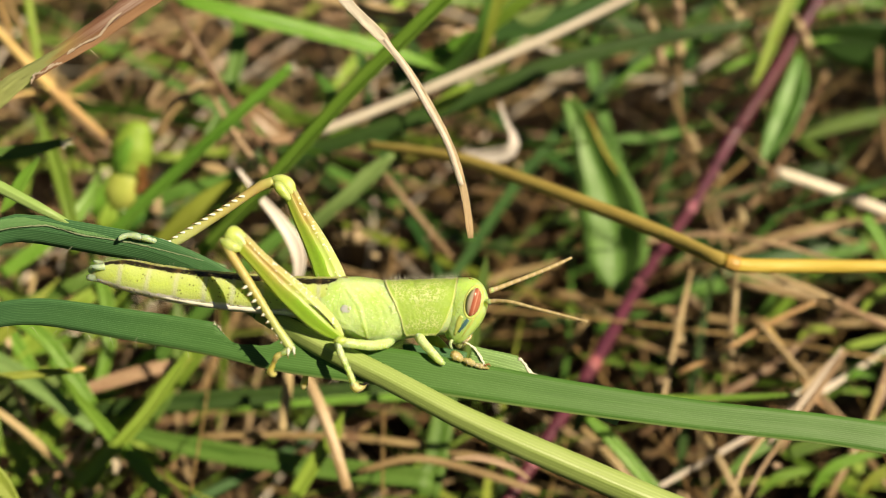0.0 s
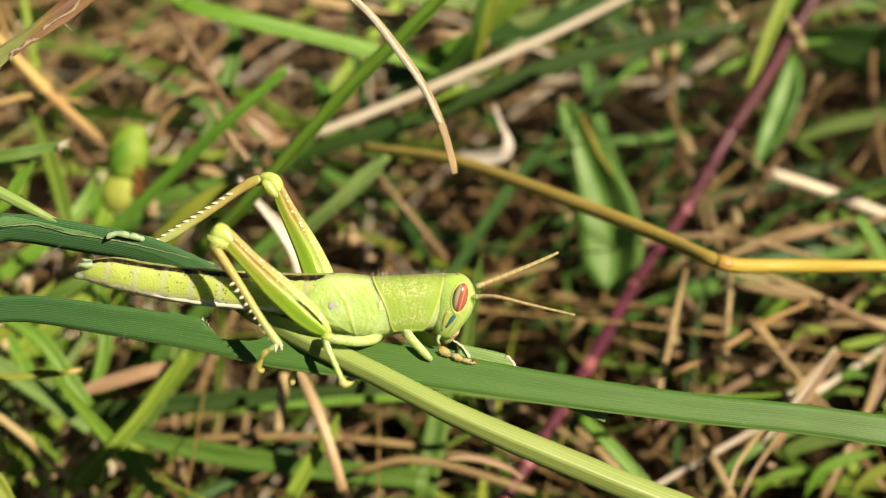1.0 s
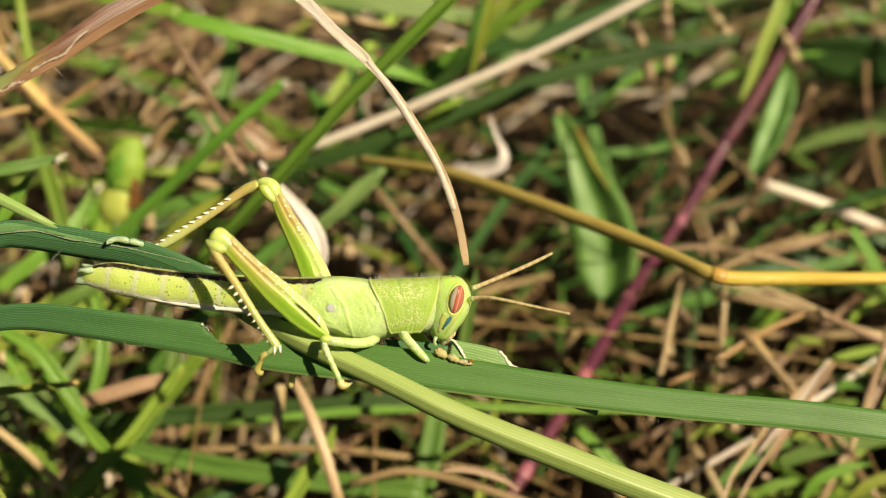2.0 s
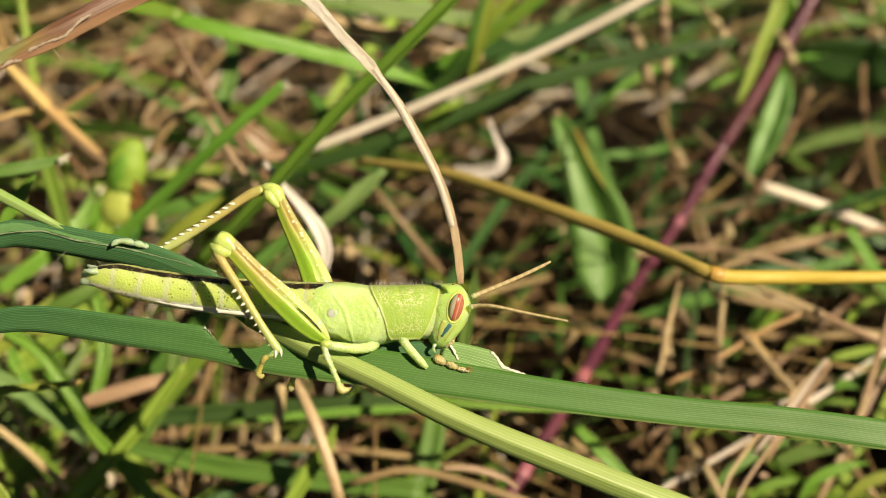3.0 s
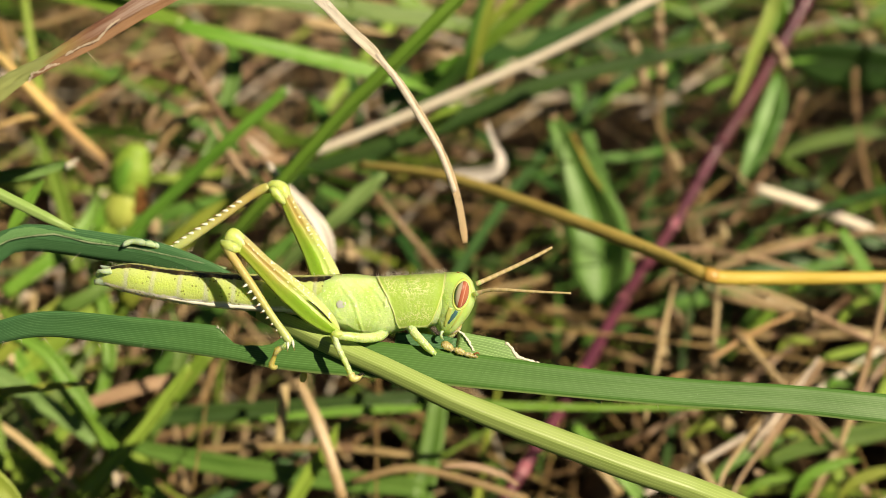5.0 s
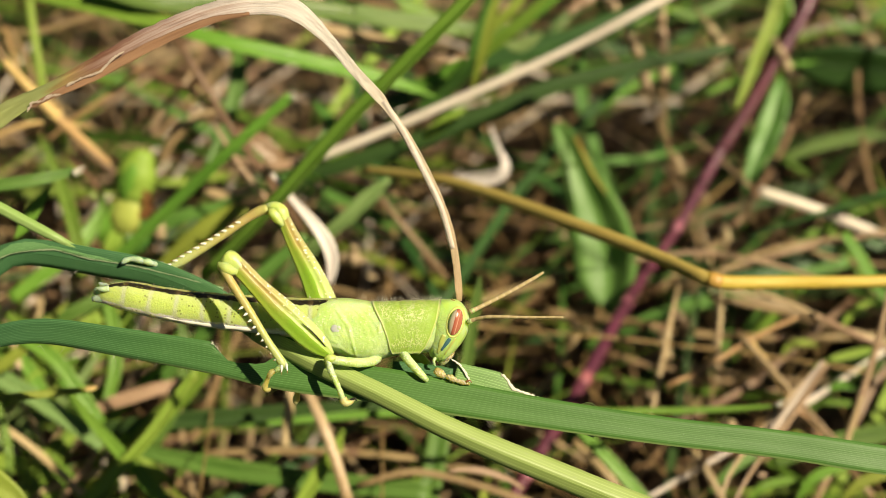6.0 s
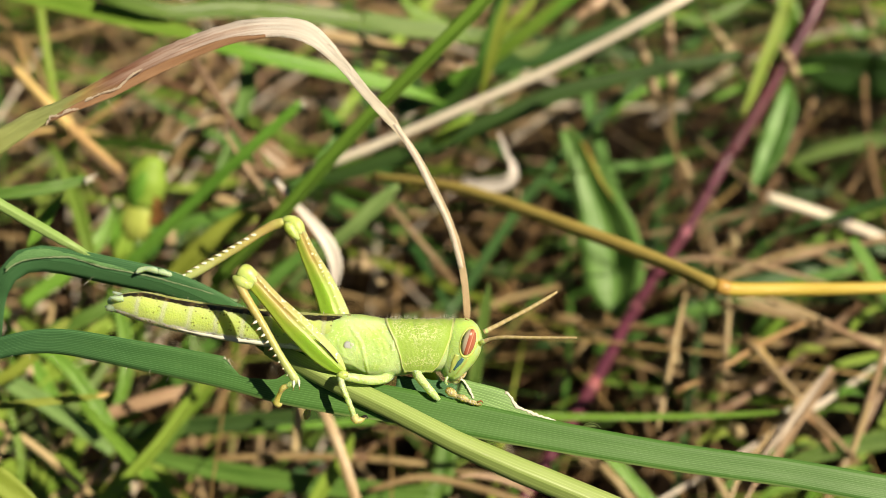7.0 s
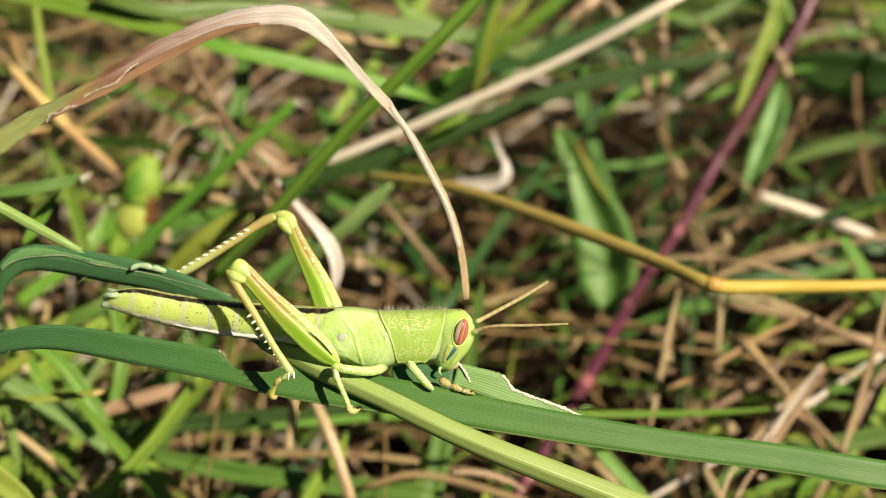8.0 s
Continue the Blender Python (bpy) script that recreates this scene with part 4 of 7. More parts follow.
blade("grass_shoot", "green grass blade below the big blade", BRIGHT, [(21.8, 127.3, 45.3, 1.42), (26.0, 123.8, 42.6, 1.94), (31.9, 118.7, 37.9, 1.93)], 0.3, 0)
blade("straw", "tan dry stalk below the big blade", TAN, [(40.5, 128.9, 39.3, 0.99), (42.9, 125.3, 36.5, 1.27), (45.3, 121.2, 33.1, 1.26)], round_stem=0.7, category="straw", group="straw stalks")

blade("grass_shoot", "long lime green blade leaning into the sun", LIME, [(-75.6, 133.7, 38.7, 2.23), (-68.6, 137.2, 44.9, 2.50), (-60.8, 140.2, 50.6, 2.30), (-53.9, 142.7, 55.7, 1.27)], 0.3, -6)
blade("grass_shoot", "narrow bright green blade leaning low", BRIGHT, [(-73.4, 148.0, 56.4, 0.93), (-69.9, 143.0, 52.2, 2.04), (-65.4, 138.0, 47.9, 2.02), (-61.4, 133.1, 43.7, 1.64)], 0.35, -8)
blade("grass_shoot", "pale lime grass blade leaning low", LIME, [(-35.2, 123.6, 62.7, 0.83), (-38.3, 120.7, 59.2, 1.98), (-42.3, 117.4, 55.0, 2.07), (-46.5, 114.6, 51.5, 1.98), (-51.2, 111.8, 48.0, 1.65)], 0.35, 12)
blade("grass_shoot", "bright green grass blade rising low down", BRIGHT, [(-73.9, 142.7, 52.5, 1.47), (-69.3, 140.3, 49.6, 2.03), (-63.7, 138.8, 47.9, 1.84), (-58.3, 140.1, 49.6, 0.74)], 0.35, -8)
blade("straw", "golden broad straw leaning in the thatch", GOLDEN, [(-70.3, 172.2, 85.9, 1.21), (-65.8, 170.9, 79.6, 1.61), (-61.0, 169.8, 73.5, 1.63), (-55.6, 168.8, 67.6, 0.78)], round_stem=0.6, nodes=2, category="straw", group="straw stalks")
blade("straw", "thin golden straw crossing the thatch", GOLDEN, [(-68.3, 175.4, 67.7, 0.60), (-61.7, 176.6, 72.4, 0.79), (-55.5, 178.2, 76.0, 0.78), (-49.9, 179.2, 80.4, 0.49)], round_stem=0.6, nodes=1, category="straw", group="straw stalks")
blade("straw", "thin tan straw lying across the thatch", STRAW, [(-35.7, 163.4, 78.5, 0.65), (-32.2, 160.4, 73.3, 0.74), (-28.7, 158.2, 69.0, 0.74), (-25.7, 156.9, 64.2, 0.56)], round_stem=0.6, nodes=1, category="straw", group="straw stalks")
blade("straw", "thin golden straw crossing the thatch", GOLDEN, [(-73.7, 167.6, 73.9, 0.57), (-68.8, 169.8, 75.0, 0.76), (-64.2, 171.7, 74.2, 0.77), (-58.9, 172.8, 72.4, 0.49)], round_stem=0.6, nodes=1, category="straw", group="straw stalks")
blade("straw", "thin golden straw crossing the thatch", GOLDEN, [(-76.1, 190.8, 81.9, 0.60), (-73.4, 185.3, 78.2, 0.70), (-69.4, 180.4, 75.3, 0.69), (-64.4, 176.4, 73.7, 0.49)], round_stem=0.6, nodes=1, category="straw", group="straw stalks")
blade("straw", "thin tan straw lying across the thatch", STRAW, [(-21.3, 184.8, 81.3, 0.79), (-12.3, 183.1, 80.8, 0.99), (-3.4, 181.6, 80.6, 0.98), (5.4, 180.5, 81.0, 0.59)], round_stem=0.6, nodes=1, category="straw", group="straw stalks")
blade("straw", "thin golden straw crossing the thatch", GOLDEN, [(36.0, 133.4, 48.4, 0.72), (43.5, 136.3, 50.5, 0.82), (51.0, 139.8, 53.3, 0.82), (59.9, 143.5, 54.7, 0.55)], round_stem=0.6, nodes=1, category="straw", group="straw stalks")
blade("straw", "thin tan straw lying across the thatch", STRAW, [(33.0, 156.7, 54.9, 0.68), (43.2, 155.9, 57.3, 0.86), (53.2, 153.4, 57.4, 0.85), (63.0, 150.0, 56.4, 0.56)], round_stem=0.6, nodes=2, category="straw", group="straw stalks")
blade("grass_shoot", "straight pale yellow-green grass blade with a dry tip", LIME, [(-60.0, 104.9, 76.2, 0.86), (-54.2, 106.6, 75.1, 1.02), (-49.7, 108.3, 74.0, 1.03), (-45.9, 109.2, 73.6, 0.67)], 0.3, 6)
blade("grass_shoot", "mid-green grass blade slanting down into the sward", BRIGHT, [(-56.5, 126.1, 57.8, 0.59), (-50.6, 120.7, 54.4, 1.59), (-44.7, 115.6, 51.3, 1.82), (-38.2, 110.1, 47.7, 1.64)], 0.3, -8)
blade("grass_shoot", "bright grass blade rising from the lower sward", LIME, [(-53.3, 114.9, 44.0, 1.35), (-48.4, 119.2, 47.8, 1.70), (-42.2, 124.1, 52.3, 1.54), (-36.4, 129.7, 56.0, 0.35)], 0.3, 8)
blade("grass_shoot", "fresh green blade in the lower sward", BRIGHT, [(-65.4, 116.3, 42.5, 0.77), (-65.0, 121.2, 47.1, 1.29), (-66.3, 125.4, 50.7, 1.12), (-68.5, 129.7, 54.4, 0.26)], 0.3, 5)
blade("grass_shoot", "narrow fresh green blade behind the lower blade", BRIGHT, [(-31.5, 128.7, 45.3, 0.53), (-20.9, 130.0, 45.4, 1.16), (-9.3, 131.2, 45.3, 1.26), (4.2, 132.7, 44.0, 0.45)], 0.3, 5)
blade("straw", "short dry tip of a pale blade", GOLDEN, [(-46.2, 109.2, 73.6, 0.67), (-45.3, 109.3, 73.7, 0.74), (-44.6, 109.4, 73.8, 0.30)], round_stem=0.5, nodes=1, category="straw", group="straw stalks")
blade("straw", "thin pale stem standing in the thatch", STRAW, [(41.5, 156.5, 49.6, 0.49), (38.0, 145.1, 51.5, 0.84), (35.9, 138.5, 46.4, 0.83), (33.7, 131.8, 41.3, 0.55)], round_stem=0.6, nodes=2, category="straw", group="straw stalks")
blade("straw", "thin pale stem standing in the thatch", STRAW, [(47.4, 152.0, 55.2, 0.57), (46.8, 147.7, 51.5, 0.75), (46.2, 143.5, 47.8, 0.75), (45.6, 138.6, 43.5, 0.56)], round_stem=0.6, nodes=2, category="straw", group="straw stalks")
blade("straw", "pale pinkish straw leaning over the sward", HUSK, [(57.1, 127.3, 59.6, 0.42), (53.6, 123.8, 57.0, 0.92), (49.9, 120.3, 54.2, 1.00), (45.7, 116.6, 51.2, 0.58)], round_stem=0.6, nodes=1, category="straw", group="straw stalks")
blade("straw", "pale pinkish straw leaning over the sward", STRAW, [(59.1, 129.8, 56.5, 0.43), (55.4, 126.1, 53.4, 0.77), (51.8, 122.3, 50.3, 0.77), (48.5, 118.4, 47.1, 0.51)], round_stem=0.6, nodes=1, category="straw", group="straw stalks")
blade("straw", "tan straw leaning through the thatch", GOLDEN, [(50.6, 143.9, 49.9, 0.65), (54.0, 138.6, 46.6, 0.92), (57.5, 133.4, 43.4, 0.91), (61.5, 128.0, 39.9, 0.54)], round_stem=0.6, nodes=2, category="straw", group="straw stalks")
blade("straw", "pale straw lying across the thatch", STRAW, [(49.5, 153.4, 55.3, 0.57), (56.7, 154.2, 58.0, 0.85), (64.9, 154.7, 60.1, 0.85), (73.9, 154.8, 61.9, 0.65)], round_stem=0.6, nodes=1, category="straw", group="straw stalks")
blade("straw", "tan straw leaning through the thatch", STRAW, [(49.2, 147.3, 57.4, 0.65), (56.5, 143.9, 56.3, 1.00), (63.1, 140.2, 55.0, 0.99), (72.2, 135.9, 52.8, 0.81)], round_stem=0.6, nodes=2, category="straw", group="straw stalks")
blade("straw", "tan straw leaning behind the dry leaf", STRAW, [(-81.9, 196.0, 75.5, 1.46), (-74.7, 191.3, 69.8, 1.67), (-67.5, 186.3, 63.7, 1.67), (-61.3, 182.6, 59.2, 1.46)], round_stem=0.6, nodes=2, category="straw", group="straw stalks")
blade("straw", "golden curved straw under the dry leaf", STRAW, [(-50.4, 180.7, 60.1, 1.24), (-47.2, 183.8, 63.9, 1.35), (-43.1, 185.7, 66.3, 1.35), (-38.9, 186.1, 66.8, 1.04)], round_stem=0.6, category="straw", group="straw stalks")
blade("straw", "pale broken straw in the upper sward", CREAM, [(-23.3, 206.7, 73.4, 1.53), (-14.6, 204.9, 71.1, 1.96), (-3.7, 203.4, 69.4, 1.96), (2.8, 201.9, 67.6, 1.53)], round_stem=0.6, nodes=2, category="straw", group="straw stalks")
blade("straw", "long grey-tan stalk crossing the thatch", TAN, [(48.0, 139.1, 54.0, 0.86), (53.4, 135.3, 49.3, 0.92), (58.8, 131.3, 44.4, 0.92), (65.5, 126.6, 38.7, 0.80)], round_stem=0.7, nodes=2, category="straw", group="straw stalks")
blade("straw", "long grey-tan stalk standing in the thatch", STRAW, [(68.6, 137.0, 67.4, 0.82), (66.3, 131.0, 60.0, 0.94), (63.6, 125.6, 53.3, 1.05), (61.0, 120.8, 47.3, 0.94)], round_stem=0.7, nodes=3, category="straw", group="straw stalks")
blade("straw", "long tan stalk lying behind the culm", STRAW, [(47.4, 155.5, 50.4, 0.86), (58.6, 153.1, 47.6, 0.99), (68.3, 150.8, 44.7, 0.99), (78.0, 148.8, 42.4, 0.86)], round_stem=0.7, nodes=2, category="straw", group="straw stalks")

blade("weed_leaf", "broad pale green weed leaf low in the sward", PALE, [(-82.9, 148.5, 29.5, 3.02), (-77.8, 147.4, 28.2, 7.26), (-72.8, 146.9, 27.6, 6.65), (-68.2, 147.5, 28.4, 1.41)], 0.25, 0, category="weed leaf", group="weed leaves")
blade("grass_shoot", "bright lime grass blade at the edge of the sward", LIME, [(-60.0, 101.0, 69.5, 2.91), (-57.1, 99.5, 67.7, 3.20), (-54.2, 98.0, 65.9, 2.62), (-52.1, 96.3, 63.8, 1.45)], 0.3, 0)
blade("grass_shoot", "fresh green grass blade leaning over dead stems", BRIGHT, [(-74.2, 153.9, 47.4, 1.37), (-69.4, 151.4, 44.3, 2.34), (-65.0, 148.0, 40.1, 2.34), (-61.7, 143.9, 35.2, 1.56)], 0.3, 5)
blade("grass_shoot", "fresh lime grass blade leaning over dead stems", LIME, [(-51.0, 151.4, 49.3, 1.73), (-54.5, 148.7, 45.9, 2.50), (-59.3, 146.0, 42.6, 2.31), (-64.7, 143.1, 38.8, 1.73)], 0.3, 5)
blade("grass_shoot", "fresh green grass blade leaning over dead stems", BRIGHT, [(-44.6, 153.3, 42.1, 1.78), (-47.6, 149.9, 37.9, 2.38), (-52.1, 147.2, 34.5, 2.18), (-57.1, 145.0, 31.8, 1.19)], 0.3, 5)
blade("dead_leaf", "pale curled dead scrap in the low sward", HUSK, [(-70.9, 138.2, 43.9, 0.93), (-69.1, 138.7, 44.5, 2.42), (-66.7, 138.8, 44.6, 2.05), (-65.4, 138.3, 44.0, 0.74)], 0.4, category="dead leaf", group="dead leaves")
# the brighter tangle of fresh blades low on the shaded side
blade("grass_shoot", "lime green young grass blade", LIME, [(-71.9, 129.0, 55.1, 1.38), (-65.9, 130.9, 57.4, 1.90), (-61.0, 134.5, 60.4, 1.91), (-57.1, 139.0, 62.7, 0.22)], 0.35, 0)
blade("grass_shoot", "lime green young grass blade", LIME, [(-75.8, 128.1, 34.1, 2.75), (-70.3, 129.8, 36.2, 3.12), (-65.7, 128.5, 34.7, 2.39), (-61.7, 124.9, 32.0, 1.64)], 0.35, 0)
blade("grass_shoot", "bright green young grass blade", BRIGHT, [(-76.2, 134.7, 40.3, 1.66), (-69.7, 133.5, 38.8, 2.40), (-62.7, 129.1, 36.7, 2.38), (-54.8, 123.3, 33.1, 1.81)], 0.35, -8)
blade("grass_shoot", "bright green young grass blade", BRIGHT, [(-66.5, 123.1, 33.6, 1.81), (-61.6, 129.3, 37.9, 2.19), (-57.6, 135.4, 42.0, 2.03), (-53.8, 140.9, 45.5, 0.24)], 0.35, 8)
blade("grass_shoot", "pale green grass blade low down", PALE, [(-73.3, 135.2, 53.2, 1.96), (-67.1, 133.2, 50.8, 2.67), (-59.7, 129.7, 48.0, 2.66), (-52.4, 125.6, 44.5, 1.59)], 0.3, -6)
blade("grass_shoot", "lime green grass blade beside dead strips", LIME, [(-58.3, 125.1, 31.0, 2.39), (-54.7, 127.6, 34.1, 2.56), (-51.3, 129.5, 36.5, 1.83), (-50.5, 130.1, 37.1, 0.23)], 0.5, 0)
blade("dead_leaf", "bleached torn scrap of dead leaf", HUSK, [(-54.1, 127.5, 34.0, 0.91), (-52.6, 128.2, 34.9, 1.47), (-51.1, 127.8, 34.3, 1.10), (-51.3, 126.6, 32.9, 0.55)], 0.4, category="dead leaf", group="dead leaves")
blade("grass_shoot", "soft green grass blade behind the broad one", GREEN, [(-41.9, 143.3, 56.9, 0.23), (-40.0, 138.0, 51.9, 2.35), (-41.7, 132.7, 47.0, 2.52), (-45.1, 127.5, 42.2, 1.97)], 0.3, 0)
blade("grass_shoot", "soft green grass blade behind the broad one", BRIGHT, [(-56.9, 151.8, 59.4, 0.23), (-53.2, 145.6, 54.9, 2.21), (-51.8, 138.9, 49.9, 2.37), (-53.2, 132.4, 45.0, 1.63)], 0.3, 6)
blade("grass_shoot", "fresh green grass blade by the bud", BRIGHT, [(-66.6, 169.5, 73.3, 0.24), (-63.0, 163.9, 68.0, 2.28), (-60.1, 157.5, 63.3, 2.44), (-57.8, 150.6, 58.0, 1.86)], 0.35, 6)
blade("grass_shoot", "fresh green grass blade by the bud", BRIGHT, [(-57.0, 166.8, 62.1, 0.24), (-59.0, 161.6, 58.8, 2.52), (-63.9, 155.7, 56.3, 2.67), (-71.0, 150.6, 53.2, 2.08)], 0.3, -6)
blade("grass_shoot", "soft green grass blade in the sward", GREEN, [(-36.8, 194.7, 75.9, 0.26), (-35.5, 189.7, 72.9, 3.08), (-37.2, 181.4, 67.4, 2.63), (-40.3, 173.8, 62.9, 1.60)], 0.3, 8)
blade("grass_shoot", "soft green grass blade in the sward", GREEN, [(-23.2, 187.0, 69.6, 0.26), (-19.0, 181.7, 66.3, 2.24), (-23.0, 176.0, 62.3, 2.42), (-28.8, 170.6, 58.9, 1.60)], 0.3, 8)
blade("grass_shoot", "green grass blade beside the lance leaf", GREEN, [(30.8, 220.0, 64.4, 0.29), (28.9, 208.4, 58.1, 2.27), (30.9, 198.8, 50.9, 2.24), (34.6, 190.0, 44.9, 0.28)], 0.3, 6)
blade("grass_shoot", "green grass blade at the edge of the thatch", GREEN, [(82.9, 228.0, 63.3, 0.30), (87.6, 225.7, 60.5, 2.38), (94.8, 227.9, 63.3, 2.62), (102.0, 230.1, 66.0, 2.14)], 0.3, 4)
blade("grass_shoot", "small bright leaf among the stalks", LIME, [(40.6, 132.8, 36.3, 0.23), (42.9, 133.7, 37.3, 1.49), (45.1, 134.2, 38.0, 1.30), (46.2, 134.1, 37.8, 0.37)], 0.4, 0)
blade("grass_shoot", "small bright leaf among the stalks", LIME, [(56.4, 132.7, 36.1, 0.23), (58.3, 133.3, 36.8, 1.30), (60.1, 132.8, 36.3, 0.93), (61.5, 132.1, 35.4, 0.37)], 0.4, 0)
blade("grass_shoot", "small bright leaf among the stalks", BRIGHT, [(65.5, 141.4, 39.0, 0.24), (67.5, 142.0, 39.7, 1.34), (69.4, 141.7, 39.4, 1.14), (71.3, 141.1, 38.6, 0.38)], 0.4, 0)
blade("straw", "grey-brown dead stalk above the thatch", TAN, [(-76.9, 164.1, 50.7, 0.94), (-66.9, 165.9, 53.0, 1.17), (-59.4, 170.5, 55.6, 1.18), (-51.7, 174.6, 57.4, 0.96)], round_stem=0.6, nodes=2, category="straw", group="straw stalks")
blade("straw", "tan dead stalk above the thatch", STRAW, [(-41.2, 172.9, 58.6, 1.01), (-37.2, 172.4, 57.9, 2.02), (-32.1, 172.5, 58.0, 2.02), (-30.1, 173.0, 58.6, 1.01)], round_stem=0.6, category="straw", group="straw stalks")
blade("straw", "brown dead stalk by the bud", TAN, [(-53.0, 186.0, 62.0, 0.81), (-50.2, 191.0, 64.9, 1.15), (-46.3, 196.0, 68.0, 1.16), (-43.8, 203.5, 70.9, 0.84)], round_stem=0.6, category="straw", group="straw stalks")
blade("straw", "brown dead stalk in the thatch", TAN, [(-62.5, 199.0, 70.0, 0.83), (-56.9, 197.5, 69.9, 1.16), (-48.0, 193.6, 68.2, 1.15), (-38.3, 187.9, 64.3, 0.81)], round_stem=0.6, category="straw", group="straw stalks")
blade("straw", "brown dead stalk in the thatch", TAN, [(-75.8, 191.5, 68.7, 0.81), (-70.1, 183.9, 62.4, 1.13), (-62.4, 177.6, 57.9, 1.04), (-56.6, 169.4, 52.6, 0.79)], round_stem=0.6, category="straw", group="straw stalks")
blade("straw", "thin grey stalk leaning in the shade", TAN, [(49.3, 179.3, 46.0, 0.66), (50.6, 175.1, 42.4, 0.83), (51.4, 169.6, 38.8, 0.82)], round_stem=0.8, category="straw", group="straw stalks")
blade("straw", "thin grey stalk leaning in the shade", TAN, [(54.4, 177.9, 44.3, 0.66), (53.6, 173.8, 40.8, 0.74), (52.5, 167.6, 36.3, 0.74)], round_stem=0.8, category="straw", group="straw stalks")
blade("straw", "thin tan stalk crossing the thatch", TAN, [(36.1, 181.9, 41.3, 0.76), (44.9, 182.9, 42.5, 0.94), (54.7, 184.2, 44.1, 0.94), (65.1, 188.1, 45.8, 0.77)], round_stem=0.8, category="straw", group="straw stalks")
blade("straw", "thin tan stalk crossing the thatch", TAN, [(65.0, 180.1, 42.3, 0.76), (70.1, 177.3, 40.4, 1.01), (76.2, 175.1, 39.3, 1.01), (86.5, 173.6, 39.1, 0.75)], round_stem=0.8, category="straw", group="straw stalks")

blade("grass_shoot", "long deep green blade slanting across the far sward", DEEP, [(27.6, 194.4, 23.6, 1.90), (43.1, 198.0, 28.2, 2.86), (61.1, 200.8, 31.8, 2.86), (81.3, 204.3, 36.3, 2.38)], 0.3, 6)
blade("grass_shoot", "long green blade slanting across the far sward", GREEN, [(27.7, 163.6, 28.4, 1.71), (42.7, 167.5, 33.3, 2.35), (58.8, 170.0, 36.6, 2.35), (77.0, 173.1, 40.6, 1.92)], 0.3, 6)
blade("grass_shoot", "long green blade in the far sward", GREEN, [(70.5, 201.7, 44.1, 1.62), (78.1, 203.4, 46.3, 2.78), (86.2, 204.4, 47.6, 2.78), (95.5, 205.0, 48.4, 2.32)], 0.3, 6)
blade("grass_shoot", "slender green blade hanging in the far sward", GREEN, [(28.1, 221.4, 56.9, 1.43), (30.4, 215.4, 49.5, 2.38), (32.1, 210.1, 43.0, 2.14), (32.6, 206.4, 38.4, 0.95)], 0.3, 6)
blade("grass_shoot", "bright green blade behind the culm", BRIGHT, [(66.2, 153.1, 63.5, 1.49), (69.0, 150.4, 60.2, 1.86), (71.5, 147.8, 56.9, 1.68), (74.4, 144.8, 53.3, 1.30)], 0.3, 6)
# bright blades along the far edge of the clearing
blade("grass_shoot", "bright narrow grass blade catching the sun", LIME, [(11.2, 181.1, 95.8, 0.23), (9.3, 177.9, 90.3, 1.59), (7.7, 175.6, 84.2, 1.61), (5.5, 173.4, 76.7, 0.24)], 0.35, -4)
blade("grass_shoot", "bright narrow grass blade catching the sun", BRIGHT, [(21.7, 186.8, 91.8, 0.24), (15.9, 184.1, 86.8, 1.93), (9.2, 182.3, 81.3, 1.95), (3.3, 181.8, 76.0, 0.25)], 0.35, -6)
blade("grass_shoot", "lime green grass blade behind the straw", LIME, [(17.5, 194.1, 88.1, 0.25), (14.0, 191.3, 84.6, 1.80), (10.5, 190.0, 81.4, 1.61), (7.5, 188.7, 78.2, 0.25)], 0.35, -4)
blade("grass_shoot", "lime green grass blade behind the straw", LIME, [(5.9, 186.5, 75.5, 0.25), (1.4, 184.9, 71.8, 1.82), (-2.7, 183.5, 68.5, 1.83), (-6.9, 183.0, 64.7, 0.26)], 0.3, -4)
blade("grass_shoot", "pale green crumpled leaf in the sward", PALE, [(11.8, 192.8, 76.9, 0.26), (14.8, 192.2, 76.1, 2.67), (17.4, 192.8, 76.9, 2.05), (19.5, 193.7, 78.1, 0.26)], 0.4, -4)
blade("grass_shoot", "bright grass blade under the arching dry leaf", BRIGHT, [(-8.3, 189.8, 90.6, 0.24), (-5.4, 187.3, 87.5, 1.95), (-1.5, 186.9, 85.5, 2.16), (5.4, 186.2, 81.4, 0.25)], 0.3, -6)
blade("grass_shoot", "bright grass blade in the far sward", BRIGHT, [(23.4, 202.6, 66.8, 0.27), (30.3, 207.1, 69.2, 2.64), (39.6, 212.1, 70.6, 2.67), (50.3, 216.5, 71.2, 0.28)], 0.3, -8)
blade("grass_shoot", "bright grass blade in the far sward", GREEN, [(45.9, 223.5, 68.8, 0.29), (51.7, 221.3, 66.1, 2.55), (58.9, 223.6, 67.3, 2.56), (65.3, 228.3, 70.0, 0.29)], 0.3, -8)
blade("straw", "tan dead stalk in the far sward", STRAW, [(26.2, 212.9, 71.6, 1.11), (29.7, 215.5, 73.2, 2.46), (33.3, 217.8, 74.5, 2.02)], round_stem=0.6, category="straw", group="straw stalks")
blade("straw", "pale dead stalk in the far sward", TAN, [(-87.3, 212.1, 70.3, 0.78), (-78.4, 211.3, 69.3, 1.05), (-67.8, 215.1, 70.9, 1.05), (-56.0, 219.8, 72.0, 0.79)], round_stem=0.7, category="straw", group="straw stalks")
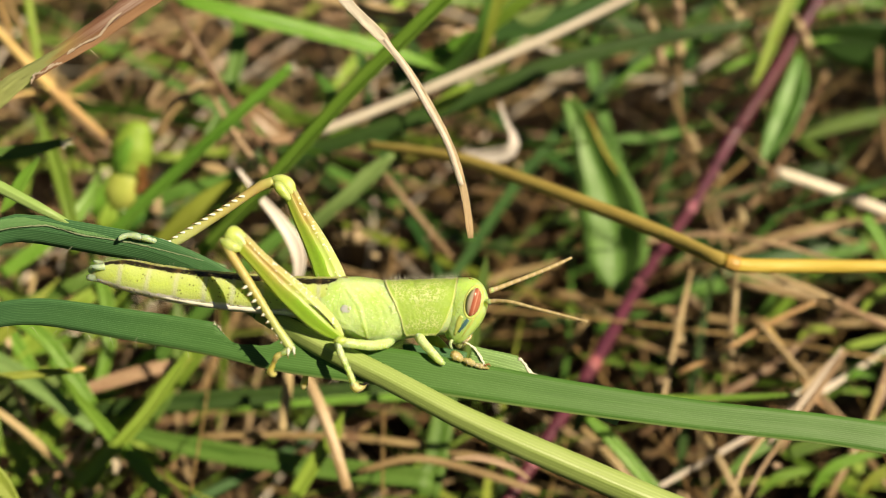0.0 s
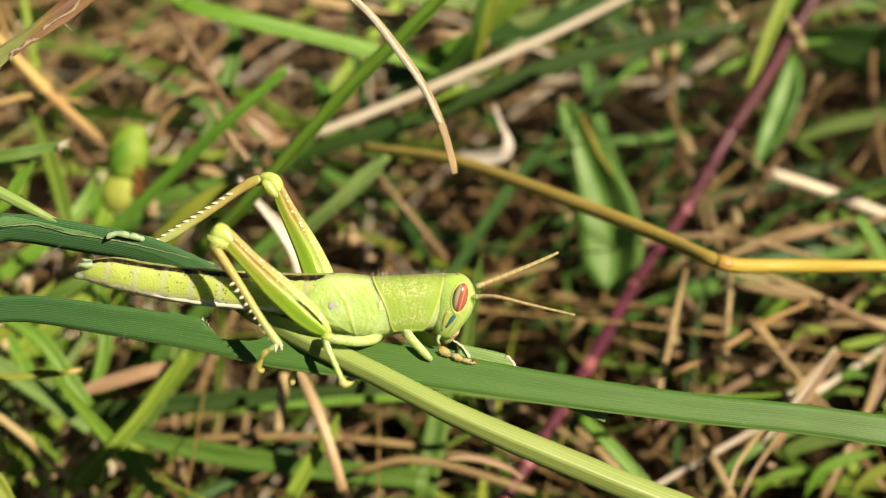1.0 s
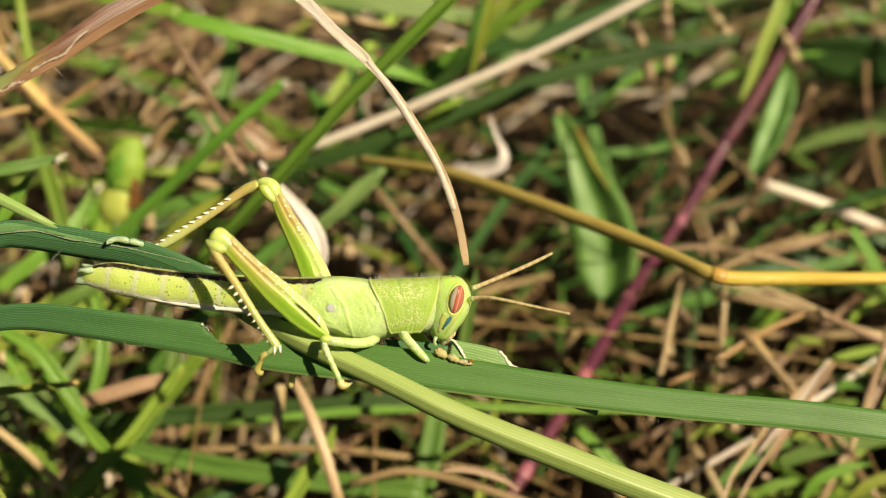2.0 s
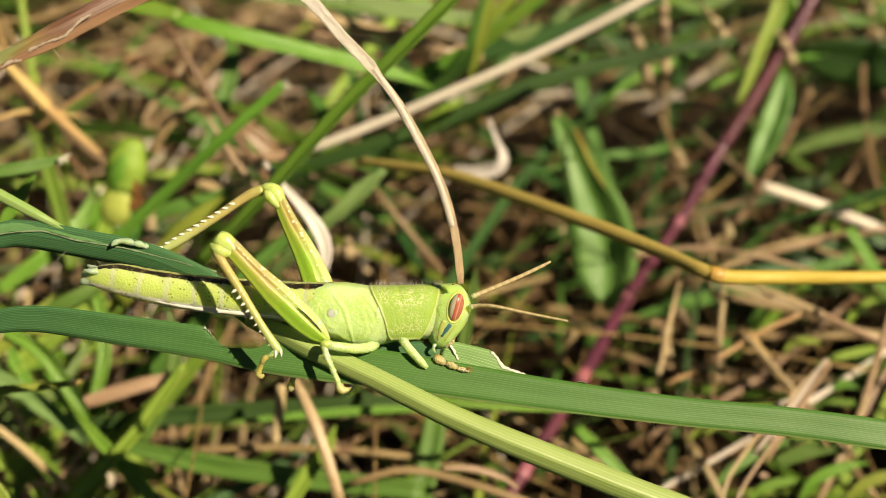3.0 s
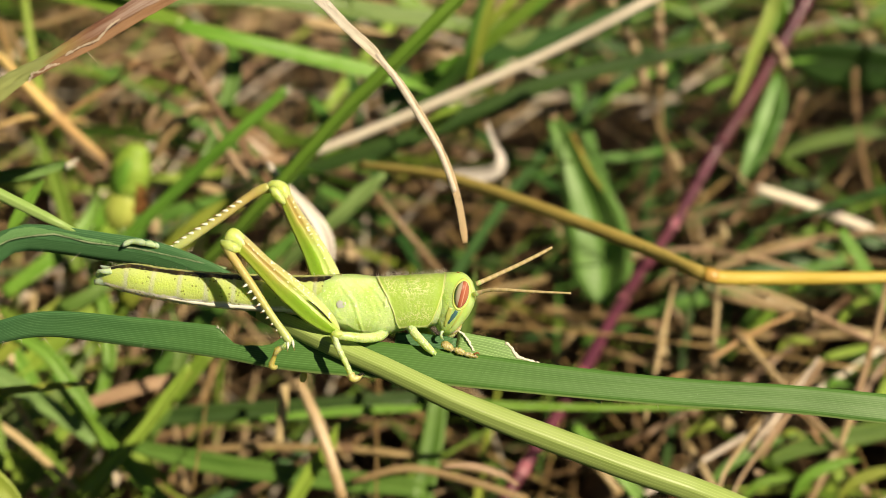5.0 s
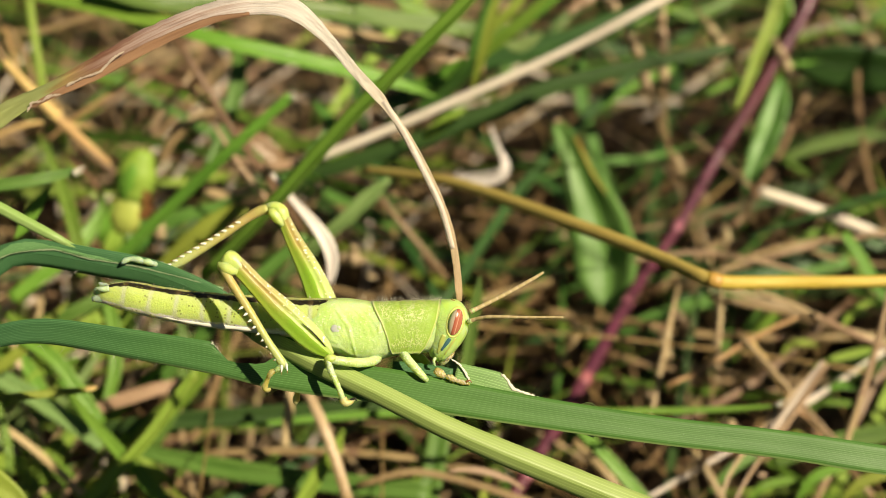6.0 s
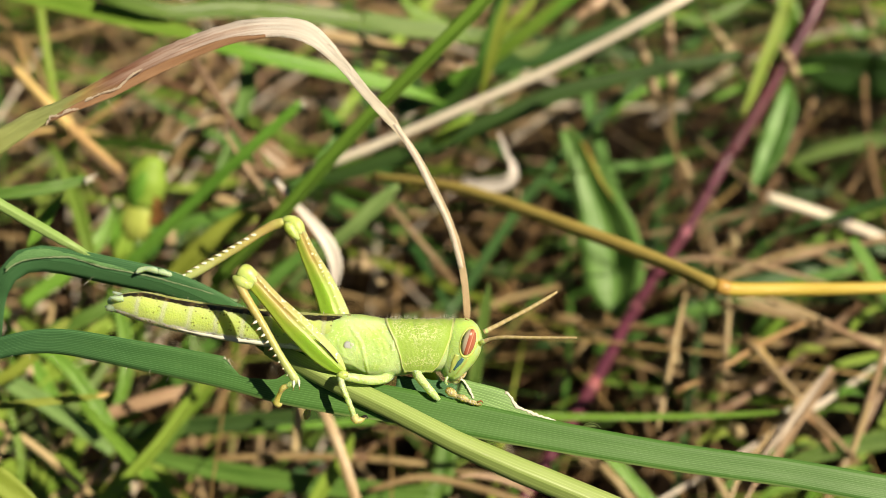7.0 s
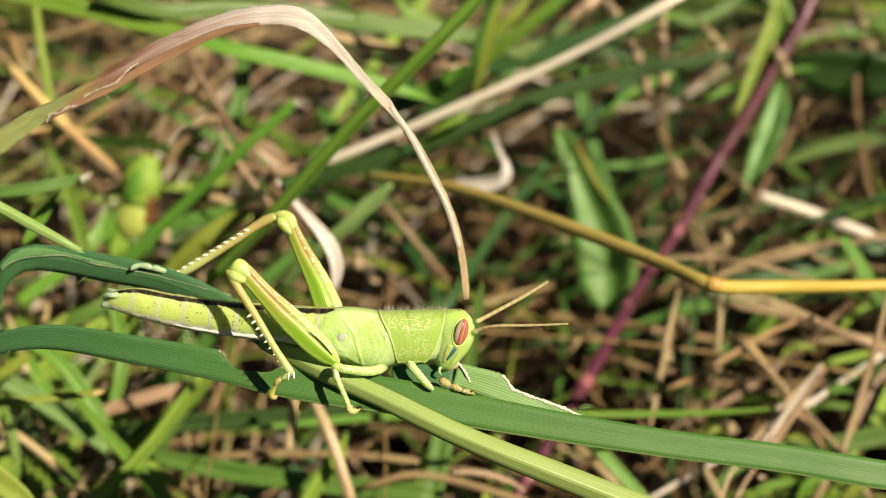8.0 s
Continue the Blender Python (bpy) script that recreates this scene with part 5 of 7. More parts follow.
blade("straw", "pale dead stalk in the far sward", TAN, [(-87.6, 210.4, 76.1, 0.76), (-82.2, 207.6, 72.7, 1.10), (-77.3, 201.0, 67.8, 1.09), (-74.6, 193.9, 62.1, 0.75)], round_stem=0.7, category="straw", group="straw stalks")


for name, label, material, points, round_share in (
    ("grass_shoot", "lime green arching grass blade low down", LIME, [(-74.3, 139.9, 50.5, 1.09), (-66.9, 141.6, 52.6, 1.64), (-59.0, 142.9, 52.6, 1.56), (-51.4, 146.0, 54.7, 0.74)], 0),
    ("grass_shoot", "lime green arching grass blade low down", LIME, [(-68.7, 123.9, 32.6, 1.46), (-64.4, 128.9, 37.0, 1.82), (-58.3, 133.1, 40.4, 1.75), (-50.5, 136.6, 41.3, 0.74)], 0),
    ("grass_shoot", "pale green slanting grass blade low down", PALE, [(-74.3, 130.6, 39.4, 1.64), (-66.1, 132.2, 41.5, 2.01), (-59.0, 136.9, 45.6, 1.83), (-54.5, 143.1, 49.8, 0.74)], 0),
    ("grass_shoot", "lime green slanting grass blade low down", LIME, [(-42.5, 124.2, 31.8, 1.46), (-45.1, 127.4, 35.7, 2.01), (-50.8, 132.2, 39.9, 1.83), (-55.1, 138.4, 44.0, 0.74)], 0),
    ("straw", "tan dry stalk low among green blades", STRAW, [(-71.0, 127.7, 50.3, 1.05), (-63.7, 124.2, 47.6, 1.21), (-57.4, 120.2, 44.3, 1.21), (-52.0, 116.5, 41.3, 1.03)], 0.6),
    ("straw", "tan dry stalk low among green blades", STRAW, [(-74.8, 127.0, 33.8, 1.29), (-65.5, 126.4, 33.0, 1.47), (-56.4, 128.1, 35.1, 1.37), (-46.5, 129.3, 34.9, 1.11)], 0.6),
    ("straw", "tan dry stalk low among green blades", STRAW, [(-70.1, 143.5, 57.1, 0.91), (-67.1, 138.2, 52.1, 1.08), (-66.0, 132.9, 47.2, 1.08), (-61.8, 127.0, 43.1, 0.89)], 0.6),
):
    if round_share:
        blade(name, label, material, points, round_stem=round_share, category="straw", group="straw stalks")
    else:
        blade(name, label, material, points, 0.35, 0)

# fresh leaves low in the sunny corner
for label, material, points in (
    ("bright green young leaf low in the thatch", BRIGHT, [(55.6, 120.2, 35.0, 0.27), (58.3, 122.7, 38.1, 1.66), (62.8, 124.0, 39.7, 1.55), (66.8, 124.4, 40.2, 0.13)]),
    ("bright green young leaf low in the thatch", LIME, [(63.0, 120.7, 34.1, 0.27), (65.7, 122.7, 36.5, 1.66), (69.8, 123.8, 37.9, 1.66), (75.6, 124.3, 38.5, 0.13)]),
    ("bright green young leaf low in the thatch", BRIGHT, [(48.0, 121.5, 33.4, 0.27), (51.2, 123.4, 35.7, 1.45), (55.3, 124.0, 36.5, 1.22), (58.0, 123.6, 36.1, 0.13)]),
    ("lime green small leaf beside dry stalks", LIME, [(58.1, 146.5, 42.1, 0.29), (59.7, 147.6, 43.4, 1.31), (62.4, 147.9, 43.8, 1.19), (64.5, 147.5, 43.4, 0.14)]),
    ("lime green small leaf beside dry stalks", LIME, [(69.2, 151.0, 42.9, 0.29), (70.8, 152.9, 45.2, 1.21), (73.1, 154.0, 46.6, 1.09), (75.3, 154.4, 47.1, 0.15)]),
    ("soft green blade low in the thatch", GREEN, [(41.3, 122.9, 31.9, 0.27), (47.0, 127.2, 35.7, 1.59), (54.0, 130.8, 36.9, 1.48), (61.1, 133.2, 36.8, 0.14)]),
    ("bright green narrow blade in the far sward", BRIGHT, [(52.0, 207.8, 54.2, 0.34), (61.5, 211.4, 57.1, 1.56), (71.0, 213.8, 58.5, 1.43), (79.7, 216.2, 58.3, 0.17)]),
    ("bright green narrow blade in the far sward", GREEN, [(19.2, 192.3, 46.1, 0.33), (30.5, 195.1, 48.0, 1.52), (42.0, 197.4, 47.7, 1.53), (52.6, 200.9, 48.9, 0.17)]),
    ("bright green narrow blade in the far sward", BRIGHT, [(63.9, 176.8, 38.1, 0.32), (71.0, 181.0, 40.2, 1.48), (79.0, 184.3, 42.7, 1.49), (89.6, 188.0, 44.2, 0.17)]),
    ("bright green narrow blade in the far sward", BRIGHT, [(31.9, 209.5, 49.9, 0.35), (41.4, 214.3, 54.3, 1.45), (52.2, 218.0, 57.3, 1.45), (62.1, 223.7, 61.2, 0.18)]),
):
    blade("grass_shoot", label, material, points, 0.35, -4)


def fringe(shoot, at, way, count, seed):
    """Bleached fibres at a torn end."""
    rng = random.Random(seed)
    home = shoot.matrix_basis.translation * 1000
    for _ in range(count):
        a = Vector(at[:3]) - home + Vector((rng.uniform(-0.3, 0.3), rng.uniform(-0.2, 0.2), rng.uniform(-0.5, 0.5)))
        b = a + Vector(way) * rng.uniform(0.5, 1.4) + Vector((rng.uniform(-0.4, 0.4), 0, rng.uniform(-0.6, 0.6)))
        part("frayed_fibre", tube([(*a, 0.16, 0.10), (*((a + b) / 2), 0.14, 0.08), (*b, 0.03, 0.03)], 5, 6), CUT, shoot, "bleached frayed fibre")


fringe(snapped, (-21.7, 153.5, 90.3, 0.08), (0.7, 0.1, 0.6), 6, 1)
fringe(nibbled, (-48.6, 130.3, 93.3, 0.08), (1.0, 0.1, 0.2), 7, 2)
fringe(frayed, (48.9, 119.8, 58.3, 0.08), (0.9, 0, 0.3), 6, 3)


def arrow_leaf():
    """A broad lance-shaped weed leaf folded along its midrib, with a brown tip and a yellow margin."""
    leaf = thing("lance_leaf", "pale green folded lance-shaped weed leaf with a brown tip", "weed leaf", group="weed leaves")
    part("leaf_blade", ribbon([(22.5, 194.3, 60.0, 0.65), (23.4, 191.9, 58.6, 2.92), (25.0, 188.8, 56.4, 4.31), (27.2, 184.6, 52.7, 6.43), (29.4, 180.4, 49.2, 9.18), (31.0, 176.2, 45.6, 11.48), (31.9, 172.1, 42.1, 12.28), (31.9, 168.3, 39.1, 10.12), (31.5, 165.4, 37.1, 4.41), (31.3, 164.5, 35.9, 0.52)], 40, 0.55, 0.25, (-0.28, FACE.y, FACE.z), 10, 0.03, 4, 0.06), LANCE, leaf)
    part("dry_tip", tube([(*q[:3], q[3] / 2, q[3] / 3) for q in ((22.2, 194.7, 60.5, 1.52), (22.5, 193.3, 60.3, 2.16), (23.1, 191.8, 60.0, 1.29))], 8, 8), STRAW, leaf, "dry brown leaf tip")
    part("yellow_margin", tube([(*q[:3], q[3] / 2, q[3] / 2) for q in ((25.8, 188.5, 59.1, 0.43), (27.3, 183.6, 57.9, 0.63), (28.7, 179.7, 56.3, 0.52), (30.7, 175.9, 54.8, 0.31))], 16, 6), OCHRE, leaf, "yellow dying leaf margin")


arrow_leaf()


def flower_bud(at):
    """A green bud over a swollen yellow calyx with withered brown bits."""
    bud = thing("flower_bud", "green and yellow weed flower bud with withered brown petals", "flower bud", pose(*[k * 0.001 for k in at], -25, 0, 0))
    part("calyx", tube([(-2.2, 0, -8.0, 0.8, 0.8), (-1.9, 0, -6.6, 2.4, 2.2), (-1.2, 0, -4.6, 3.3, 2.9), (-0.4, 0, -2.4, 3.0, 2.6), (0.3, 0, -0.8, 2.2, 2.0)], 20, 16, (0, -1, 0.3)), CALYX, bud, "swollen yellow calyx")
    part("closed_bud", tube([(0, 0, -1.6, 2.2, 2.0), (0.3, 0, -0.4, 3.1, 2.7), (0.8, 0, 2.0, 3.4, 3.0), (1.5, 0, 4.4, 3.0, 2.6), (2.3, 0, 6.2, 2.1, 1.9), (2.7, 0, 7.0, 1.3, 1.2), (2.7, 0, 7.2, 0.4, 0.4)], 22, 16, (0, -1, 0.3), False, lambda f: 1 + 0.03 * math.sin(f * 13 + 1)), LIME, bud, "closed green petals")
    part("sepal", ribbon([(-0.6, -2.2, -1.4, 2.4), (-0.2, -3.0, 1.0, 3.6), (0.6, -3.1, 3.4, 2.6), (1.3, -2.6, 5.2, 0.5)], 16, -0.35, 0.2, (0, -1, 0.2), 0, 0.05, 2), BRIGHT, bud)
    for k, (x, z, w) in enumerate(((-4.2, -5.0, 2.6), (-3.4, -8.0, 3.0), (1.6, -7.0, 2.4))):
        part("bract", ribbon([(x - 1.4, -0.8, z - 4, 1.0), (x - 0.3, -1.6, z - 1.5, w), (x + 0.6, -1.4, z + 1.4, w * 0.7), (x + 1.0, -1.0, z + 3.2, 0.4)], 14, 0.4, 0.2, (0.2, -1, 0.3), 20, 0.05, k), (BRIGHT, LIME, GREEN)[k], bud)
    for k, (x, z) in enumerate(((2.6, -1.5), (3.0, -2.9), (2.2, -4.0), (2.8, -0.4))):
        part("withered_petal", ribbon([(x - 1.2, -1.5, z, 0.8), (x + 0.2, -2.2, z + 0.5, 1.8), (x + 1.2, -1.6, z - 0.4, 0.7)], 8, 0.6, 0.15, (0, -1, 0.4), 60, 0.3, k), RUST, bud, "withered brown petal")
    stalk = tube([(-0.8, -1, -7, 1.0, 1.0), (-2, 1, -16, 1.1, 1.1), (-4, 6, -30, 1.2, 1.2)], 10, 8)
    part("stalk", stalk, GREEN, bud)


flower_bud((-52.2, 166.6, 63.4, 0.10)[:3])


def spikelets():
    """Pale empty grass husks strung on thin stalks."""
    husk = tube([(0, 0, 0, 0.25, 0.25), (0, 0, 1.6, 1.15, 1.0), (0.1, 0, 4.2, 1.3, 1.1), (0, 0, 6.4, 0.9, 0.8), (0.1, 0, 8.0, 0.2, 0.2)], 12, 8)
    me = mesh_of("husk", *husk, SEED)
    rng = random.Random(3)
    spots = (
        ((41.3, 198.0, 61.2, 0.11), (38.7, 203.5, 68.0, 0.11)), ((39.8, 202.2, 66.3, 0.11), (36.6, 206.6, 71.8, 0.11)), ((35.5, 208.0, 73.5, 0.11), (32.3, 210.8, 76.9, 0.11)),
        ((43.5, 197.5, 63.7, 0.11), (43.3, 202.1, 69.4, 0.11)), ((43.3, 200.9, 67.9, 0.11), (43.2, 205.5, 73.6, 0.11)), ((43.2, 204.7, 72.6, 0.11), (42.8, 208.2, 76.9, 0.11)),
        ((58.5, 211.6, 62.1, 0.11), (54.3, 216.1, 67.6, 0.11)), ((61.0, 210.3, 60.5, 0.11), (58.1, 213.9, 64.9, 0.11)), ((70.1, 205.4, 60.8, 0.11), (67.1, 209.9, 66.4, 0.11)),
        ((48.1, 192.4, 46.3, 0.11), (46.9, 195.2, 49.8, 0.11)), ((41.2, 155.0, 31.9, 0.10), (40.7, 159.0, 35.2, 0.10)), ((49.5, 149.8, 33.4, 0.10), (49.0, 153.6, 38.1, 0.10)),
        ((51.2, 159.8, 37.8, 0.10), (50.7, 162.8, 39.9, 0.10)), ((44.5, 159.3, 35.6, 0.10), (43.4, 162.6, 38.1, 0.10)), ((54.5, 176.2, 42.2, 0.11), (54.4, 179.2, 44.3, 0.11)),
        ((47.9, 168.6, 37.6, 0.11), (45.0, 170.4, 38.2, 0.11)), ((49.0, 134.0, 37.8, 0.09), (46.0, 135.3, 37.8, 0.09)), ((37.0, 143.0, 32.9, 0.10), (36.0, 145.9, 34.9, 0.10)),
        ((90.6, 225.7, 60.5, 0.12), (88.9, 229.4, 65.2, 0.12)), ((92.6, 224.8, 59.4, 0.12), (90.5, 222.7, 56.8, 0.12)), ((-47.8, 161.8, 56.0, 0.10), (-47.4, 164.0, 58.6, 0.10)),
        ((-11.9, 155.8, 56.6, 0.10), (-17.2, 156.0, 56.8, 0.10)), ((-13.5, 159.2, 57.6, 0.10), (-14.5, 157.7, 55.7, 0.10)), ((-42.2, 128.1, 38.2, 0.09), (-44.9, 129.0, 39.2, 0.09)),
    )
    for a, b in spots:
        a, b = Vector(a[:3]) * 0.001, Vector(b[:3]) * 0.001
        ob = new("seed_husk", me)
        ob.matrix_basis = Matrix.Translation(a) @ (b - a).to_track_quat("Z", "Y").to_matrix().to_4x4() @ Matrix.Diagonal((1, 1, (b - a).length / 0.008 * 1.15, 1))
        tagged(ob, "pale straw-coloured empty grass seed husk", "seed husk", "seed husks")


spikelets()
for label, points in (
    ("thin dry flower stalk carrying pale husks", [(30.3, 214.5, 79.9, 0.55), (35.6, 208.9, 73.0, 0.66), (41.5, 198.9, 60.6, 0.66), (46.6, 191.2, 47.9, 0.66), (50.9, 176.2, 37.4, 0.65), (51.8, 167.0, 34.0, 0.63)]),
    ("thin dry flower stalk carrying pale husks", [(42.8, 211.8, 79.8, 0.54), (43.5, 203.0, 68.9, 0.65), (44.0, 194.2, 56.5, 0.76), (47.2, 190.5, 47.1, 0.66)]),
    ("thin dry flower stalk carrying pale husks", [(52.0, 219.1, 69.8, 0.57), (58.7, 212.6, 61.8, 0.68), (63.2, 209.0, 57.3, 0.68), (68.0, 204.8, 50.5, 0.57)]),
    ("thin dry flower stalk carrying pale husks", [(51.1, 165.3, 39.8, 0.52), (50.3, 156.5, 35.3, 0.61), (46.8, 143.9, 32.5, 0.59)]),
    ("thin dry flower stalk carrying pale husks", [(43.4, 163.4, 37.4, 0.52), (40.7, 156.0, 33.1, 0.61), (36.0, 143.4, 31.8, 0.59)]),
):
    blade("flower_stalk", label, TAN, points, round_stem=0.9, category="dry stalk", group="flower stalks")

# ---- the swaying tuft: blades, stem and the insect on them ----
# The tuft's own space: x along the insect towards its head, y up across its back, z out of its flank.
TUFT = pose(-0.01574, 0.09009, 0.10252, 51.005, 0.430, -0.475)


def swaying_blade(name, label, material, points, fold, side=(0, 0, 1), **more):
    ob = thing(name, label, "grass", TUFT, "grass blades")
    part("leaf_blade", ribbon(points, side=side, fold=fold, **more), material, ob)
    lift = 0.03 if fold > 0 else 0.08
    part("midrib", tube([(p[0], p[1], p[2] + lift, p[3] * 0.014, p[3] * 0.014) for p in points], more["count"], 6), material, ob)
    return ob


def hairs(name, parent, spots, material, label=""):
    """Fine bristles: spots of (root, tip, thickness)."""
    verts, faces = [], []
    for root, tip, r in spots:
        root, tip = Vector(root), Vector(tip)
        way = (tip - root).normalized()
        u = way.orthogonal().normalized()
        v, b = way.cross(u), len(verts)
        verts += [root + u * r, root - u * r * 0.5 + v * r * 0.87, root - u * r * 0.5 - v * r * 0.87, tip]
        faces += [(b, b + 1, b + 3), (b + 1, b + 2, b + 3), (b + 2, b, b + 3)]
    return part(name, ([tuple(v) for v in verts], faces), material, parent, label)


def lower_blade():
    points = [(-106.49, -79.68, -110.00, 3.27), (-68.78, -33.11, -50.00, 2.45), (-44.65, -10.46, -12.00, 2.19), (-35.25, -3.65, -2.50, 2.17), (-31.71, -1.91, -1.00, 2.26), (-25.45, -1.12, 0.00, 2.72), (-16.35, -2.57, 1.00, 3.05), (-7.46, -4.27, 1.60, 3.27), (-1.57, -5.68, 2.00, 3.49), (4.26, -6.65, 2.20, 3.71), (10.07, -7.51, 2.30, 3.71), (15.87, -8.67, 2.30, 3.60),
                        (27.50, -10.97, 2.00, 3.14), (39.22, -13.03, 1.50, 2.92), (51.03, -14.76, 1.00, 2.93), (61.05, -16.61, 0.50, 3.06), (75.85, -19.32, -2.00, 2.76), (97.42, -23.40, -8.00, 1.63), (114.09, -27.40, -14.00, 0.39)]
    line, at = spline(points, 320)
    left, right = (float(np.interp(x, line[:, 0], at / at[-1])) for x in (-7.9, -1.2))

    def bite(f, e):
        if e < 0 or f < left or f > right:
            return e
        g = (f - left) / (right - left)
        depth = 0.95 * min(1.0, g * 5.0) * min(1.0, (1 - g) * 4.0) + 0.10 * math.sin(f * 1500) + 0.06 * math.sin(f * 4100)
        return min(e, 1 - max(0.0, depth))

    turn = np.interp(line[:, 0], (-32.0, 6.0), (-0.25, 0.22))
    side = np.column_stack([np.interp(line[:, 0], (-32.0, 6.0), (-0.15, 0.0)), turn, np.ones(320)])
    ob = swaying_blade("grass_shoot", "broad dark green grass blade with fine ribs and a chewed notch", BLADE, points, 0.05, side, count=320, thick=0.16, bite=bite)
    rng = random.Random(9)
    spots = []
    for x, y in (((-27.81, -2.48, 0.00)[:2]), ((-25.45, -2.54, 0.00)[:2]), ((-21.53, -3.22, 0.30)[:2]), ((-20.00, -3.50, 0.50)[:2]), ((-13.42, -4.62, 1.00)[:2]), ((-8.07, -6.04, 1.40)[:2]), ((-5.72, -6.44, 1.50)[:2]), ((36.88, -14.08, 1.50)[:2]), ((32.21, -13.15, 1.50)[:2]), ((-2.74, -3.65, 2.00)[:2]), ((-7.16, -2.75, 1.60)[:2]), ((-6.00, -3.10, 1.60)[:2]), ((-29.58, -2.48, 0.00)[:2]), ((-23.00, -2.87, 0.30)[:2]), ((-17.86, -3.76, 0.80)[:2]), ((-15.47, -4.15, 1.00)[:2]), ((-10.43, -5.23, 1.30)[:2]), ((1.92, -7.83, 2.00)[:2]), ((21.68, -11.55, 2.00)[:2]), ((45.10, -15.41, 1.30)[:2])):
        for _ in range(2):
            spots.append(((x, y, 1.2), (x + rng.uniform(-1.0, 1.2), y + rng.uniform(-1.4, 0.4), 1.5), 0.02))
    hairs("leaf_hair", ob, spots, HAIR, "fine white leaf hairs")
    hairs("chewed_fringe", ob, [((x, y, 1.8), (x + rng.uniform(-0.5, 0.5), y + rng.uniform(0.1, 0.6), 1.9), 0.07)
                                for x, y in ((-7.66, -2.74, 1.75)[:2], (-7.43, -2.86, 1.75)[:2], (-7.20, -3.09, 1.75)[:2], (-6.96, -3.38, 1.75)[:2], (-6.73, -3.67, 1.75)[:2])], CUT, "bleached chewed edge")
    part("split_edge", tube([(33.32, -12.85, 1.90, 0.13, 0.12), (39.18, -14.22, 1.70, 0.15, 0.12), (45.05, -15.19, 1.50, 0.13, 0.12), (50.97, -16.13, 1.20, 0.09, 0.12)], 20, 6), STEM, ob, "paler lower margin")
    return ob


def upper_blade():
    ob = swaying_blade("grass_shoot", "curled green grass blade with a ragged folded upper edge", BLADE,
                       [(-79.24, -63.33, -110.00, 2.83), (-52.43, -20.85, -50.00, 2.13), (-36.53, -3.04, -12.00, 1.68), (-34.22, 2.34, -7.00, 1.74), (-32.52, 5.50, -5.00, 2.08), (-30.24, 7.22, -4.60, 2.81), (-26.82, 7.22, -4.40, 3.05), (-20.66, 6.00, -4.20, 3.17), (-14.52, 4.61, -4.00, 3.04), (-8.40, 1.88, -3.80, 2.80), (-3.40, -1.69, -2.80, 2.77), (0.42, -3.64, -1.00, 2.62), (3.03, -4.75, 1.50, 2.33)], -0.18, (-0.1, -0.3, 1), count=80, thick=0.16)
    flap = [(-32.31, 6.25, -4.40), (-31.42, 7.10, -4.30), (-29.37, 7.96, -4.20), (-25.69, 8.08, -4.10), (-24.03, 7.71, -4.05), (-21.95, 7.11, -4.00), (-20.11, 6.68, -3.95), (-16.63, 5.83, -3.90), (-12.65, 4.68, -3.80), (-7.17, 2.98, -3.70)]
    wide = (0.5, 0.75, 1.2, 0.95, 0.95, 1.05, 0.9, 0.5, 0.35, 0.15)
    hairs("leaf_hair", ob, [((-23.74, 4.61, -3.90), (-22.44, 5.65, -3.60), 0.03), ((-19.61, 4.43, -3.90), (-18.92, 3.95, -3.60), 0.025), ((-27.03, 5.52, -4.10), (-26.57, 6.26, -3.80), 0.02)], HAIR, "stray pale fibres")
    part("folded_strip", ribbon([(p[0], p[1], p[2] - 0.12, w) for p, w in zip(flap, wide)], 150, 0.05, 0.08, (0.05, 0.05, 1), 0, 0.30, 7), FOLD, ob, "lighter folded strip")
    part("ragged_edge", ribbon([(p[0] - w * 0.1, p[1] - w * 0.45, p[2] + 0.0, 0.16 + 0.08 * (k % 2)) for k, (p, w) in enumerate(zip(flap, wide))], 110, 0.0, 0.05, (0.05, 0.1, 1), 0, 0.6, 6), EDGE, ob, "pale torn fold along the blade")
    return ob


def sheath_stem():
    return swaying_blade("grass_shoot", "light green folded grass stem crossing the broad blade", STEM,
                         [(-3.53, -1.56, 0.50, 1.76), (0.82, -3.59, 2.60, 2.08), (4.36, -5.24, 3.40, 2.19), (10.12, -7.95, 3.80, 2.18), (15.85, -10.90, 4.00, 2.29), (21.58, -13.47, 4.00, 2.52), (27.32, -15.86, 3.80, 2.64), (34.26, -18.75, 3.40, 2.65), (45.17, -23.37, 1.00, 2.58), (70.53, -37.76, -20.00, 2.86), (116.46, -73.33, -90.00, 4.00)], -0.55, (0, 0.1, 1), count=50, thick=0.3)


def thin_blade():
    return swaying_blade("grass_shoot", "narrow light green blade joining the curled one", STEM,
                         [(-75.15, 18.08, -60.00, 1.73), (-51.42, 20.15, -20.00, 1.23), (-38.25, 16.78, -4.00, 1.10), (-32.56, 13.29, -3.40, 1.21), (-28.42, 10.87, -3.70, 1.21), (-24.87, 8.81, -4.00, 0.97), (-22.79, 7.65, -4.20, 0.49)], -0.4, (0, 0.2, 1), count=24, thick=0.2)


